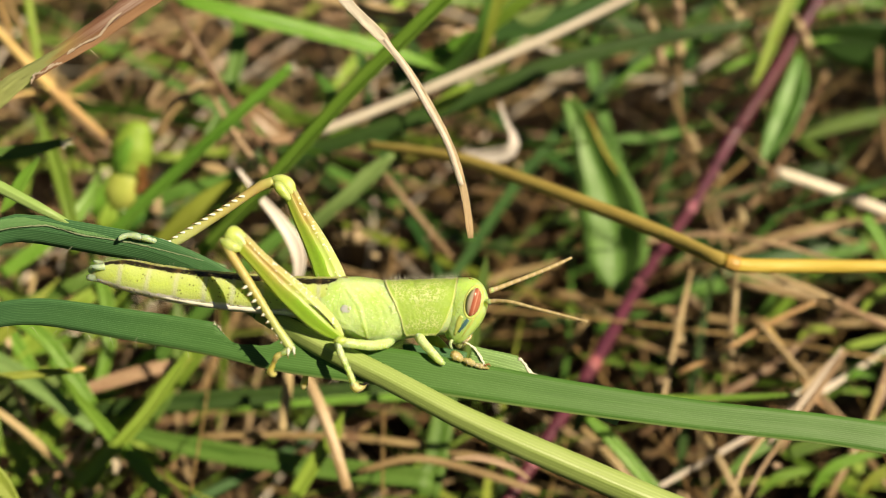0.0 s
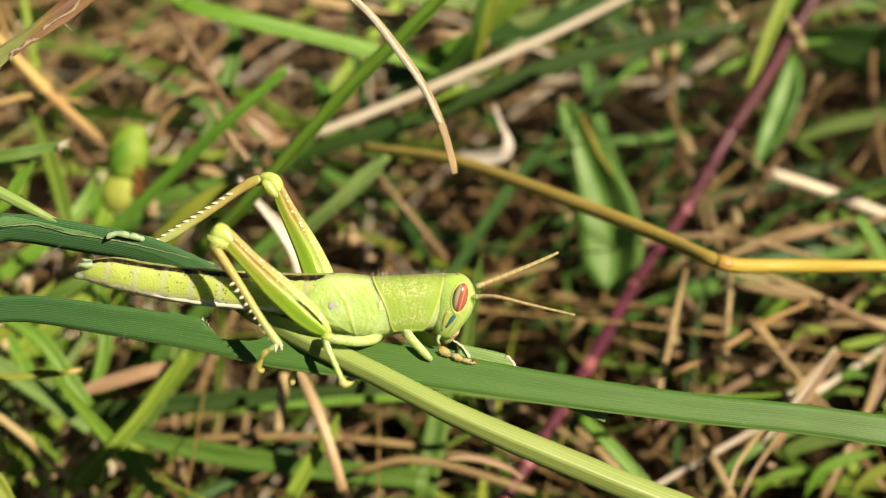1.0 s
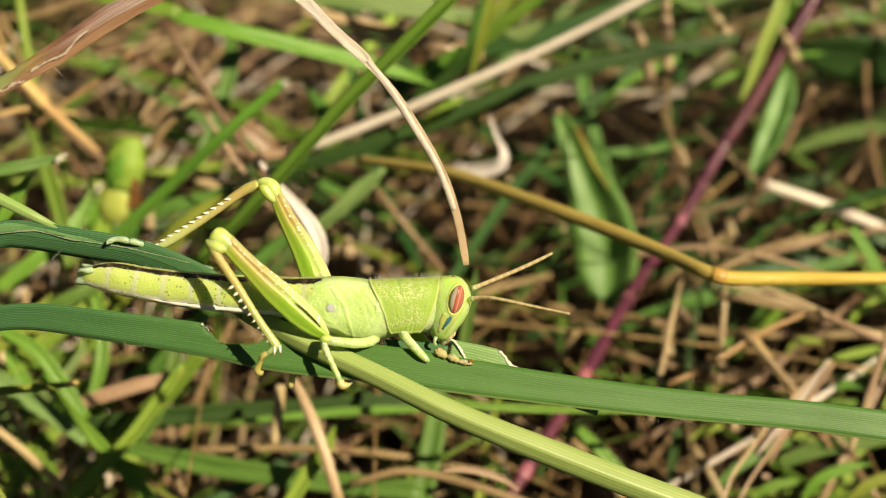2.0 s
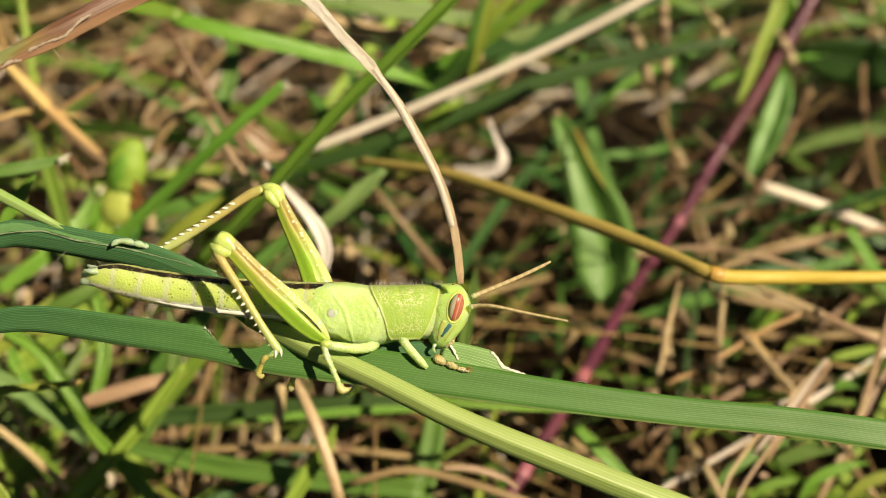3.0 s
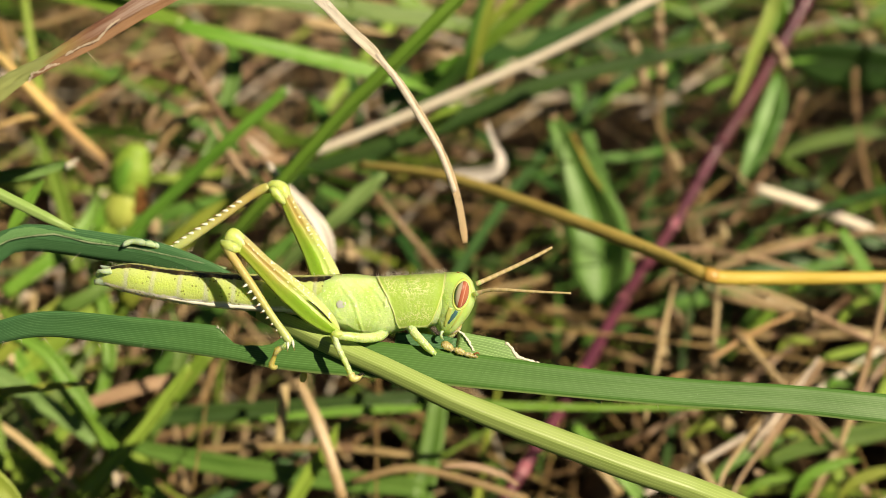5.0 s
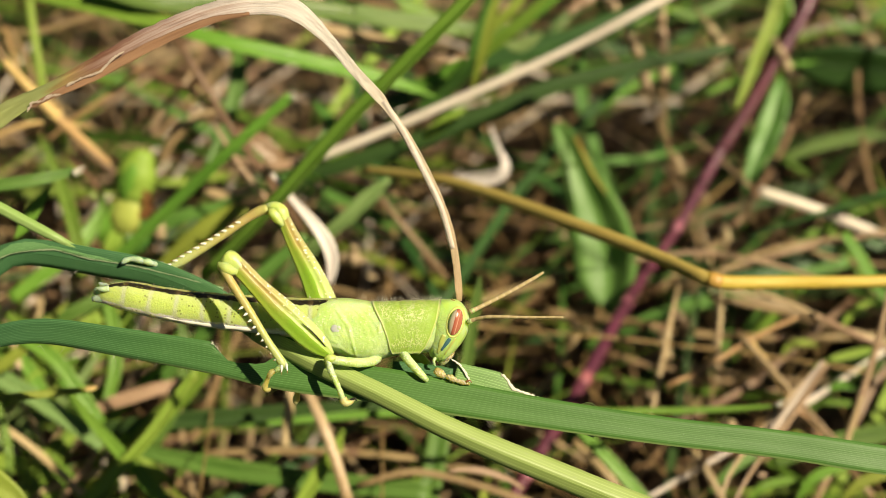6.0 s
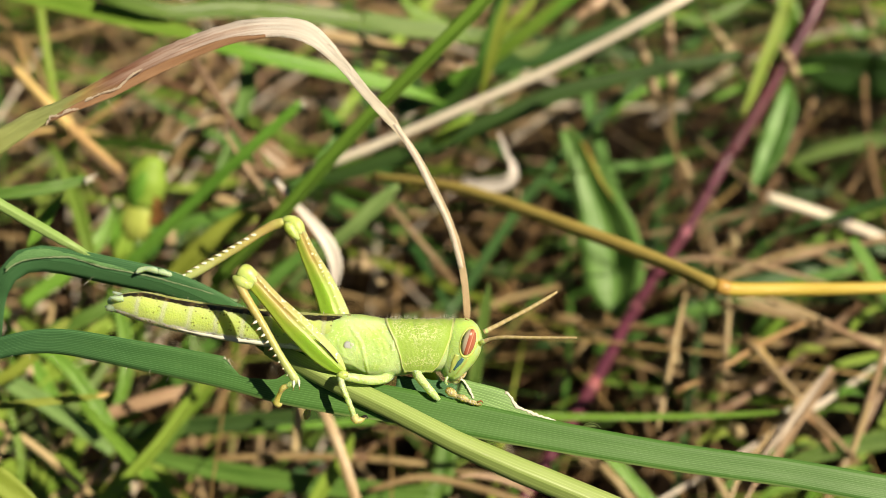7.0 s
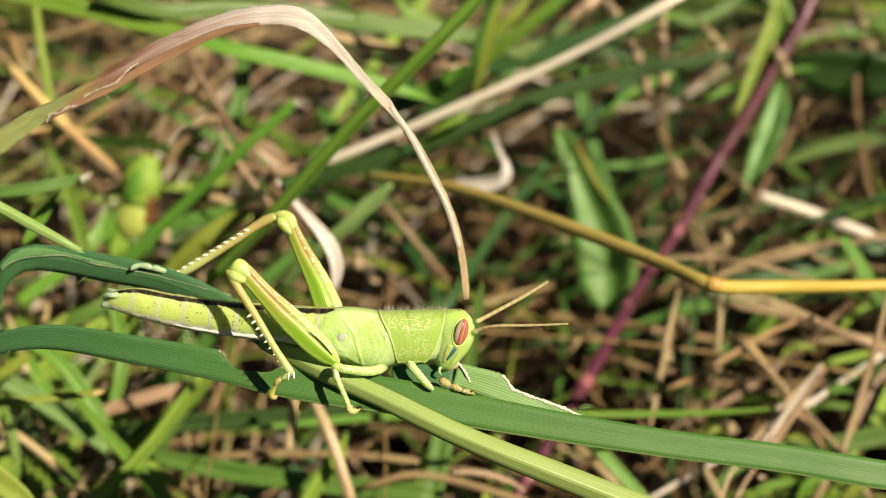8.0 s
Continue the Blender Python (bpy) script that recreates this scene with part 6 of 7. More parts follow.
def eaten_leaf():
    """The blade that is being eaten: a strip with a slanting bitten edge."""
    ob = thing("eaten_leaf", "green grass leaf with a bleached bitten edge under the mouthparts", "grass", TUFT, "grass blades")

    def bite(f, e):
        return min(e, float(np.interp(f, (0.28, 0.32, 0.385, 0.52, 0.665, 0.755, 0.885, 1.0), (1.0, 0.83, 0.29, 0.33, 0.55, 0.75, 0.9, 1.0))) + 0.05 * math.sin(f * 170))

    part("leaf_blade", ribbon([(10.00, -5.78, 0.60, 2.35), (13.53, -6.36, 0.70, 2.70), (16.23, -6.81, 0.80, 2.58)], 16, 0.1, 0.14, (0, 0.2, 1), 0, 0.08, 3), BLADE, ob)
    strip = [(16.58, -6.22, 0.90, 2.58), (19.39, -7.04, 0.90, 2.81), (22.04, -7.99, 0.80, 3.05), (25.27, -9.41, 0.70, 2.70), (28.22, -10.95, 0.60, 2.23), (31.17, -12.61, 0.50, 1.50)]
    part("leaf_blade", ribbon(strip, 60, 0.1, 0.14, (0, 0.2, 1), 0, 0.0, 5, 0, bite), EATEN, ob)
    line, at = spline(strip, 60)
    _, across, _ = frames_along(line[:, :3], (0, 0.2, 1))
    rim = []
    for k in range(17, 59):
        f = at[k] / at[-1]
        e = bite(f, 1.0)
        rim.append((*(line[k, :3] + across[k] * (e * line[k, 3] / 2 - 0.10) + np.array((0, 0, 0.13 + 0.1 * e))), 0.32 + 0.08 * math.sin(k * 0.9) + 0.05 * math.sin(k * 2.3)))
    part("bitten_edge", ribbon(rim, 60, 0.0, 0.04, (0, 0.2, 1), 0, 0.3, 8), CUT, ob, "bleached bitten edge")
    part("bitten_edge", ribbon([(16.23, -4.55, 1.10, 0.18), (17.16, -5.26, 1.10, 0.29), (17.75, -6.19, 1.10, 0.35), (18.10, -7.01, 1.10, 0.23)], 22, 0.2, 0.08, (0, 0.2, 1), 0, 0.7, 9), CUT, ob, "bleached bitten edge")
    part("wilted_curl", ribbon([(29.39, -10.11, 0.70, 0.35), (30.05, -9.72, 1.00, 0.70), (30.75, -9.71, 1.10, 0.64), (31.24, -10.03, 0.90, 0.23)], 14, 0.5, 0.12, (0, 0.2, 1), 70, 0.3, 10), PALE, ob, "curled wilted scrap")
    return ob


BEND = (3.74, 28.77, -4.00)


def dry_leaf():
    """An arched leaf in two pieces: the base, and the twisted end that swings about the bend."""
    ob = thing("dry_grass_leaf", "arched dry grass leaf, green base, brown middle and cream twisted tip", "dead leaf", TUFT, "dead leaves")
    part("leaf_base", ribbon([(-121.77, -43.62, -120.00, 2.95), (-87.24, -8.67, -60.00, 2.59), (-54.97, 8.57, -12.00, 2.06), (-40.09, 14.82, 0.00, 1.83)], 30, 0.35, 0.18, (0, 0.35, 1)), LIME, ob)
    points = [(-40.21, 14.76, 0.00, 1.77), (-35.87, 17.13, -1.00, 2.26), (-32.06, 19.83, -2.00, 2.52), (-28.63, 22.16, -2.50, 2.17), (-25.17, 23.91, -3.00, 1.69), (-20.45, 26.25, -3.40, 2.18), (-14.47, 29.23, -3.80, 2.43), (-8.43, 31.57, -4.00, 2.43), (-3.56, 32.30, -4.00, 2.56), (0.39, 31.69, -4.00, 2.56), (3.74, 28.77, -4.00, 1.40), (6.78, 25.12, -4.00, 1.18), (9.22, 22.44, -4.00, 1.22), (10.25, 21.10, -4.00, 0.80),
              (12.26, 18.19, -4.10, 0.86), (14.69, 13.44, -4.30, 0.92), (16.41, 9.17, -4.60, 0.84), (17.26, 4.89, -4.80, 0.82), (17.51, 2.13, -5.00, 0.80), (17.57, 0.84, -5.00, 0.61)]
    verts, faces, uvs = ribbon(points, 131, 0.18, 0.18, (0.1, 0.3, 1), 0, 0.10, 12, 0.06)
    line, at = spline(points, 131)
    inner = [np.array(v) for v in verts]
    cut = int(np.argmin(np.abs(line[:, 0] - BEND[0])))
    ring = 14
    low = [f for f in faces if max(f) < (cut + 2) * ring]
    high = [tuple(k - cut * ring for k in f) for f in faces if min(f) >= cut * ring]
    for k in range(cut * ring, (cut + 2) * ring):
        inner[k] = np.array(verts[k]) * 1.0 - np.array((0, 0, 0.07))
    part("leaf_blade", (inner[:(cut + 2) * ring], low, uvs[:(cut + 2) * ring]), DRY, ob)
    end = part("leaf_end", (np.array(verts[cut * ring:]) - np.array(BEND), high, uvs[cut * ring:]), DRY, ob, "narrow cream twisted leaf end")
    end.location = Vector(BEND) * 0.001
    strand = np.array([(9.71, 21.93, -3.80, 0.55), (11.66, 19.02, -3.85, 0.79), (13.60, 15.26, -3.95, 0.73), (15.61, 11.00, -4.20, 0.67), (16.89, 6.43, -4.50, 0.61)]) - np.array((*BEND, 0))
    part("twisted_strand", ribbon(strand, 60, -0.5, 0.2, (0, 0.35, 1), 0, 0.1, 14), CREAM, end, "tightly twisted cream strand")
    part("ragged_margin", ribbon([(-23.16, 24.19, -2.30, 0.24), (-22.27, 24.67, -2.35, 0.54), (-21.10, 25.17, -2.45, 0.30), (-19.91, 25.53, -2.50, 0.60), (-18.91, 26.39, -2.60, 0.36), (-18.32, 27.00, -2.65, 0.48), (-17.15, 27.74, -2.80, 0.18)], 70, 0.4, 0.12, (0, 0.35, 1), 0, 0.9, 13, 0.3), HUSK, ob, "torn bleached margin")
    part("ragged_margin", ribbon([(-27.12, 21.62, -1.90, 0.24), (-26.55, 22.59, -2.00, 0.60), (-25.59, 22.71, -2.00, 0.30), (-24.90, 23.20, -2.10, 0.60), (-23.73, 23.33, -2.20, 0.24)], 50, 0.4, 0.12, (0, 0.35, 1), 0, 0.9, 17, 0.3), HUSK, ob, "torn bleached margin")
    part("brown_underside", ribbon([(-26.79, 22.11, -2.00, 0.36), (-24.65, 23.28, -2.25, 0.78), (-20.25, 25.25, -2.65, 1.14), (-14.31, 28.26, -3.05, 1.09), (-8.31, 30.66, -3.30, 0.85), (-4.09, 31.34, -3.40, 0.42)], 40, 0.1, 0.12, (0, 0.25, 1), 0, 0.1, 15, 0.05), BROWN, ob, "reddish brown folded underside")
    hairs("leaf_hair", ob, [((-21.25, 24.87, -3.00), (-19.75, 23.02, -2.60), 0.05)], HUSK, "stray fibre")
    return ob, end


# ---- the grasshopper ----
def rounded(a, power):
    """Cosine and sine of a squared-off circle."""
    c, s = math.cos(a), math.sin(a)
    return math.copysign(abs(c) ** (2 / power), c), math.copysign(abs(s) ** (2 / power), s)


def loops(rings, closed_ends=True):
    """Faces between rings of equal length."""
    n, faces = rings[1], []
    for i in range(rings[0] - 1):
        for k in range(n):
            a, b = i * n + k, i * n + (k + 1) % n
            faces.append((a, b, b + n, a + n))
    if closed_ends:
        faces += [tuple(range(n))[::-1], tuple(range((rings[0] - 1) * n, rings[0] * n))]
    return faces


def near_line(x, y, line):
    """Distance from a spot to a broken line."""
    best = 9.0
    for (ax, ay), (bx, by) in zip(line, line[1:]):
        dx, dy = bx - ax, by - ay
        f = min(1.0, max(0.0, ((x - ax) * dx + (y - ay) * dy) / (dx * dx + dy * dy + 1e-9)))
        best = min(best, math.hypot(x - ax - f * dx, y - ay - f * dy))
    return best


# head: height, back, front and half depth
HEAD = [
    (1.24, 15.88, 17.53, 0.6), (1.12, 15.52, 17.89, 1.3), (0.83, 15.23, 18.30, 1.85), (0.30, 15.05, 18.71, 2.25),
    (-0.41, 14.93, 19.01, 2.55), (-1.36, 14.70, 19.07, 2.72), (-2.30, 14.52, 18.83, 2.72), (-3.24, 14.46, 18.30, 2.55),
    (-3.95, 14.58, 17.71, 2.25), (-4.54, 14.82, 17.18, 1.85), (-5.02, 15.23, 16.71, 1.3), (-5.31, 15.64, 16.23, 0.5)]


def head_at(y):
    h = np.array(HEAD)
    return [float(np.interp(-y, -h[:, 0], h[:, i])) for i in (1, 2, 3)]


def on_head(x, y, lift=0.05):
    """A place on the near cheek."""
    back, front, deep = head_at(y)
    u = min(0.999, abs((x - (back + front) / 2) / ((front - back) / 2)))
    return (x, y, deep * (1 - u ** 2.3) ** (1 / 2.3) + lift)


def head_shape():
    rows, _ = spline([(0.0, y, 0.0, back, front, deep) for y, back, front, deep in HEAD], 44)
    verts, uvs, around = [], [], 40
    gena = [(15.69, 0.16), (15.05, -1.75), (14.93, -3.49), (15.51, -4.65)]
    brow = [(18.55, 0.11), (18.73, -1.47), (18.08, -3.10), (17.27, -4.27)]
    for i, (_, y, _, back, front, deep) in enumerate(rows):
        for k in range(around):
            c, s = rounded(2 * math.pi * k / around, 2.3)
            x, z = (back + front) / 2 + (front - back) / 2 * c, deep * s
            up = 0.10 * math.exp(-(near_line(x, y, gena) / 0.16) ** 2) - 0.07 * math.exp(-(near_line(x, y, [(p - 0.4, q) for p, q in gena]) / 0.2) ** 2)
            up += 0.07 * math.exp(-(near_line(x, y, brow) / 0.14) ** 2)
            verts.append((x, y, z + math.copysign(up, s) * abs(s)))
            uvs.append((k / around, i / 43))
    return verts, loops((44, around)), uvs


# thorax behind the saddle: place along the body, top, bottom and half depth
THORAX = [(0.23, 1.01, -1.59, 1.4), (1.83, 1.48, -2.54, 2.0), (3.48, 1.66, -3.48, 2.34), (4.78, 1.71, -4.13, 2.56), (6.43, 1.66, -4.78, 2.78), (7.91, 1.42, -5.02, 2.92),
          (9.38, 1.12, -4.90, 2.97), (11.16, 0.89, -4.54, 2.90), (13.52, 0.77, -4.31, 2.7), (15.58, 0.65, -4.19, 2.35), (16.23, 0.30, -3.54, 1.5)]
GROOVES = (
    (-0.15, 0.13, [(10.07, -0.00), (9.67, -1.97), (8.22, -3.70)]),
    (-0.16, 0.12, [(4.91, 1.53), (5.56, 0.35), (6.66, -1.27), (6.95, -2.78), (7.30, -4.40)]),
    (-0.14, 0.10, [(7.26, 1.30), (8.69, 0.11), (9.90, -1.62)]),
    (-0.10, 0.09, [(5.87, 0.83), (7.18, 0.11), (8.45, -1.39), (8.69, -2.78)]),
    (0.10, 0.10, [(6.56, 1.18), (7.99, -0.00), (9.26, -1.74)]),
    (0.12, 0.16, [(4.52, -3.01), (5.68, -3.36), (6.95, -4.17)]),
    (0.10, 0.14, [(10.31, -0.70), (10.02, -2.43), (8.92, -3.94)]),
    (-0.10, 0.10, [(4.17, -0.70), (4.40, -2.20), (5.56, -3.01)]),
)
EAR = (5.27, -1.33)


def on_thorax(x, y, lift=0.0):
    h = np.array(THORAX)
    top, low, deep = (float(np.interp(x, h[:, 0], h[:, j])) for j in (1, 2, 3))
    u = min(0.999, abs((y - (top + low) / 2) / ((top - low) / 2)))
    return (x, y, deep * (1 - u ** 2.5) ** 0.4 + lift)


def thorax_shape():
    h, count, around = np.array(THORAX), 110, 84
    verts, uvs = [], []
    for i in range(count):
        x = h[0, 0] + (h[-1, 0] - h[0, 0]) * i / (count - 1)
        top, low, deep = (float(np.interp(x, h[:, 0], h[:, j])) for j in (1, 2, 3))
        for k in range(around):
            c, s = rounded(2 * math.pi * k / around, 2.5)
            y = (top + low) / 2 + (top - low) / 2 * c
            up = sum(g * math.exp(-(near_line(x, y, line) / w) ** 2) for g, w, line in GROOVES)
            far = math.hypot((x - EAR[0]) * 1.1, y - EAR[1])
            up += 0.12 * math.exp(-((far - 0.85) / 0.16) ** 2) - 0.14 * math.exp(-(far / 0.6) ** 4)
            up += 0.05 * noise.noise((x * 0.9, y * 0.9, 4.0)) + 0.03 * noise.noise((x * 2.6, y * 2.6, 9.0))
            verts.append((x, y, deep * s + math.copysign(up, s) * abs(s) ** 0.5))
            uvs.append((1 - abs(1 - 2 * k / around), i / (count - 1)))
    return verts, loops((count, around)), uvs


def keeled(points, count, lower=1.0):
    """A jumping thigh: flat outer face between raised ridges, sharp upper and lower keels."""
    half = [(1.0, 0.0), (0.93, 0.26), (0.80, 0.52), (0.72, 0.50), (0.42, 0.78), (0.10, 0.92), (-0.10, 0.98), (-0.20, 0.84), (-0.45, 0.80), (-0.60, 0.88), (-0.72, 0.60), (-0.90, 0.32), (-1.0, 0.0)]
    ring = half + [(u, -w) for u, w in half[-2:0:-1]]
    s, at = spline(points, count)
    t, across, n = frames_along(s[:, :3], (0, 0, 1))
    verts, uvs = [], []
    for i in range(count):
        for k, (u, w) in enumerate(ring):
            rib = 0.025 * math.sin(at[i] * 9.0 + abs(u) * 3.0) * (abs(w) > 0.7)
            verts.append(s[i, :3] + across[i] * u * s[i, 3] * (lower if u > 0 else 1.0) + n[i] * (w + rib) * s[i, 4])
            uvs.append(((1 - u) / 2, at[i] / at[-1]))
    return verts, loops((count, len(ring))), uvs


def spines(parent, rows, name="spine"):
    for root, tip, r in rows:
        root, tip = np.array(root), np.array(tip)
        sp = part(name, tube([(*root, r * 0.9, r * 0.9), (*(root * 0.6 + tip * 0.4), r, r), (*tip, r * 0.15, r * 0.15)], 5, 6), WHITE, parent)
        way = tip - root
        part("spine_tip", tube([(*(tip - way * 0.12), r * 0.3, r * 0.3), (*(tip + way * 0.30), r * 0.1, r * 0.1)], 3, 5), RUST, sp, "dark spine tip")


def saddle():
    """The saddle-shaped plate: a folded shield with slanting front and rear edges, two cross furrows and rolled rims."""
    tall = np.array([1.12, -0.74, -2.40, -3.55, -4.19])
    back = np.array([8.97, 9.88, 10.49, 10.72, 11.01])
    fore = np.array([16.17, 15.75, 15.05, 14.42, 13.78])
    y0, ry, low = -1.75, 2.98, tall[-1]
    verts, uvs, faces, nu, nv = [], [], [], 46, 61
    end = math.acos(-abs((low - y0) / ry) ** 1.3)
    for i in range(nu):
        f = i / (nu - 1)
        for layer in (0, 1):
            for k in range(nv):
                a = end * (2 * k / (nv - 1) - 1)
                c, s = rounded(a, 2.6)
                y = y0 + ry * c
                rear, front = (float(np.interp(-y, -tall, e)) for e in (back, fore))
                edge = min(f, 1 - f) * 7.0
                low_edge = (y - low) / 1.0
                roll = 0.06 * (math.exp(-((edge - 0.12) / 0.16) ** 2) + math.exp(-((low_edge - 0.1) / 0.14) ** 2))
                furrow = -0.07 * (math.exp(-((f - 0.40) / 0.02) ** 2) + 0.7 * math.exp(-((f - 0.58) / 0.02) ** 2)) * (0.25 + 0.75 * (c > 0.5))
                bumps = 0.045 * noise.noise((f * 22, y * 3.2, 2.0)) * min(1.0, edge)
                up = 1 + (roll + furrow + bumps) / 3.0 - 0.05 * layer
                verts.append((rear + (front - rear) * f, y0 + ry * c * up, 3.0 * (1 - 0.07 * f * f) * s * up))
                uvs.append((f, k / (nv - 1)))
    for i in range(nu - 1):
        for k in range(nv - 1):
            a, b = i * 2 * nv + k, (i + 1) * 2 * nv + k
            faces += [(a, b, b + 1, a + 1), (a + nv, a + nv + 1, b + nv + 1, b + nv)]
        a, b = i * 2 * nv, (i + 1) * 2 * nv
        faces += [(a, a + nv, b + nv, b), (a + nv - 1, b + nv - 1, b + 2 * nv - 1, a + 2 * nv - 1)]
    for a in (0, (nu - 1) * 2 * nv):
        faces += [(a + k, a + k + 1, a + nv + k + 1, a + nv + k) for k in range(nv - 1)]
    return verts, faces, uvs


def grasshopper():
    bug = thing("grasshopper", "lime green grasshopper nymph with striped red eyes on a grass blade", "grasshopper", TUFT)
    # abdomen: overlapping rings from the tail forwards
    line, _ = spline([(-19.66, 2.78, 0.00, 0.47, 0.47), (-18.95, 2.78, 0.00, 0.94, 0.83), (-17.48, 2.66, 0.00, 1.39, 1.24), (-15.71, 2.36, 0.00, 1.62, 1.48), (-13.64, 1.83, 0.00, 1.68, 1.54), (-10.69, 1.24, 0.00, 1.77, 1.62), (-7.74, 0.77, 0.00, 1.83, 1.71), (-3.01, 0.18, 0.00, 1.95, 1.83), (1.71, -0.29, 0.00, 2.07, 2.13), (5.25, -0.53, 0.00, 2.24, 2.36)], 73)
    rng = random.Random(41)
    for k in range(9):
        piece = line[k * 8:k * 8 + 10].copy()
        piece[:, 3:] *= np.linspace(1.008, 1.0, len(piece))[:, None]
        verts, uvs, around = [], [], 40
        dent = [rng.uniform(-1, 1) for _ in range(4)]
        fine, at = spline(piece, 16)
        t, across, n = frames_along(fine[:, :3], (0, 0, 1))
        for i in range(16):
            for j in range(around):
                c, s = rounded(2 * math.pi * j / around, 2.35)
                fold = 1 + 0.012 * math.sin(j * 0.9 + dent[0] * 3) * math.sin(i * 0.5 + dent[1]) + 0.02 * noise.noise((i * 0.22, j * 0.3, k * 3.1))
                verts.append(fine[i, :3] + (across[i] * c * fine[i, 3] + n[i] * s * fine[i, 4]) * fold)
                uvs.append((1 - abs(1 - 2 * j / around), i / 15))
        part("abdomen_segment", (verts, loops((16, around), False), uvs), ABDOMEN, bug)
    part("cercus", tube([(-18.22, 3.41, 1.00, 0.35, 0.29), (-18.87, 3.35, 1.20, 0.29, 0.23), (-19.58, 3.53, 1.20, 0.09, 0.06)], 8, 8), TAIL, bug, "pale pointed tail appendage")
    part("cercus", tube([(-18.74, 3.45, -1.00, 0.36, 0.30), (-19.39, 3.74, -1.20, 0.24, 0.24), (-19.92, 3.97, -1.20, 0.09, 0.06)], 8, 8), TAIL, bug, "pale pointed tail appendage")
    part("ovipositor", tube([(-17.96, 2.96, 0.20, 0.88, 0.77), (-19.20, 3.02, 0.20, 0.71, 0.53), (-20.02, 3.14, 0.20, 0.29, 0.18)], 8, 8), TAIL, bug, "greenish white tail point")
    part("ovipositor", tube([(-17.83, 2.55, 0.25, 0.88, 0.77), (-19.06, 2.49, 0.25, 0.65, 0.47), (-20.24, 2.31, 0.25, 0.24, 0.12)], 8, 8), TAIL, bug, "greenish white tail point")
    # thorax and ear
    thorax = part("thorax", thorax_shape(), FLANK, bug)
    part("ear_spot", tube([(*on_thorax(EAR[0] + f, EAR[1] + f * 0.15, 0.04), r, r * 0.22) for f, r in ((-0.52, 0.08), (-0.36, 0.34), (0.0, 0.46), (0.36, 0.34), (0.52, 0.08))], 12, 14), SPOT, thorax, "pale glassy ear membrane")
    pron = part("pronotum", saddle(), PRONOTUM, bug, "granular yellow-netted saddle plate")
    rng = random.Random(4)
    down = []
    for _ in range(260):
        x = rng.uniform(7.32, 16.23)
        y = (1.02 if x < 9.03 else 1.22) - rng.uniform(0, 0.12)
        z = rng.uniform(-1.1, 1.1)
        down.append(((x, y - z * z * 0.10, z), (x + rng.uniform(-0.3, 0.15), y + rng.uniform(0.25, 0.85), z * 1.2), 0.018))
    hairs("bristle", pron, down, HAIR, "fine pale bristles")
    # head
    head = part("head", head_shape(), SKIN, bug)
    eye = (17.57, -1.06, 2.70)
    z0 = on_head(eye[0], eye[1])[2]
    verts, uvs, faces, nu, nv = [], [], [], 18, 24
    lean = radians(-17)
    for i in range(nu + 1):
        b = math.pi * i / nu
        for k in range(nv):
            a = 2 * math.pi * k / nv
            x, y, z = math.sin(b) * math.cos(a) * 0.69, math.cos(b) * 1.42, math.sin(b) * math.sin(a) * 0.58
            uvs.append((x / 1.38 + 0.5, y / 2.84 + 0.5))
            c, s = math.cos(lean), math.sin(lean)
            verts.append((eye[0] + x * c - y * s, eye[1] + x * s + y * c, z0 - 0.10 + z - x * 0.30))
    faces = [(i * nv + k, i * nv + (k + 1) % nv, (i + 1) * nv + (k + 1) % nv, (i + 1) * nv + k) for i in range(nu) for k in range(nv)]
    part("eye", (verts, faces, uvs), EYE_SKIN, head, "glossy red and grey striped eye")
    far = [(x, y, -z) for x, y, z in verts]
    part("eye", (far, [f[::-1] for f in faces], uvs), EYE_SKIN, head, "glossy red and grey striped eye")
    ring = []
    for k in range(25):
        a = 2 * math.pi * k / 24
        x, y = 0.82 * math.cos(a), 1.56 * math.sin(a)
        c, s = math.cos(lean), math.sin(lean)
        p = on_head(eye[0] + x * c - y * s, eye[1] + x * s + y * c, -0.05)
        ring.append((*p, 0.13, 0.12))
    part("eye_ring", tube(ring, 48, 8), YELLOW, head, "pale yellow ring")
    part("brown_crown", tube([(*q, 0.07, 0.07) for q in ((17.22, 1.23, 0.90), (17.57, 1.06, 1.00), (17.86, 0.83, 1.00))], 8, 6), RUST, head, "brown speck on the crown")

    def stripe(name, a, b, w, material, label, lift=-0.01):
        rows = []
        for f in np.linspace(0, 1, 7):
            x, y = a[0] + (b[0] - a[0]) * f, a[1] + (b[1] - a[1]) * f
            rows.append((*on_head(x, y, lift), w * (0.55 + 0.45 * math.sin(math.pi * min(1, 0.2 + f))), 0.05))
        part(name, tube(rows, 14, 8), material, head, label)

    stripe("cheek_stripe", (16.96, -2.66, 2.60), (16.04, -3.91, 2.30), 0.23, TEAL, "blue-green stripe under the eye", 0.01)
    stripe("pale_stripe", (16.38, -2.32, 2.60), (15.63, -4.21, 2.20), 0.26, YELLOW, "yellow cheek stripe")
    stripe("pale_stripe", (17.48, -2.62, 2.40), (16.33, -4.35, 1.90), 0.20, YELLOW, "yellow cheek stripe")
    part("labrum", tube([(16.59, -4.54, 0.00, 0.59, 1.06), (16.23, -5.13, 0.00, 0.53, 0.94), (15.88, -5.61, 0.00, 0.24, 0.47)], 10, 14), RIM, head)
    part("mandible", tube([(17.28, -4.23, 0.80, 0.18, 0.23), (16.99, -4.69, 0.90, 0.23, 0.29), (16.34, -5.04, 0.90, 0.18, 0.23)], 10, 10), MOUTH, head, "brown jaw")
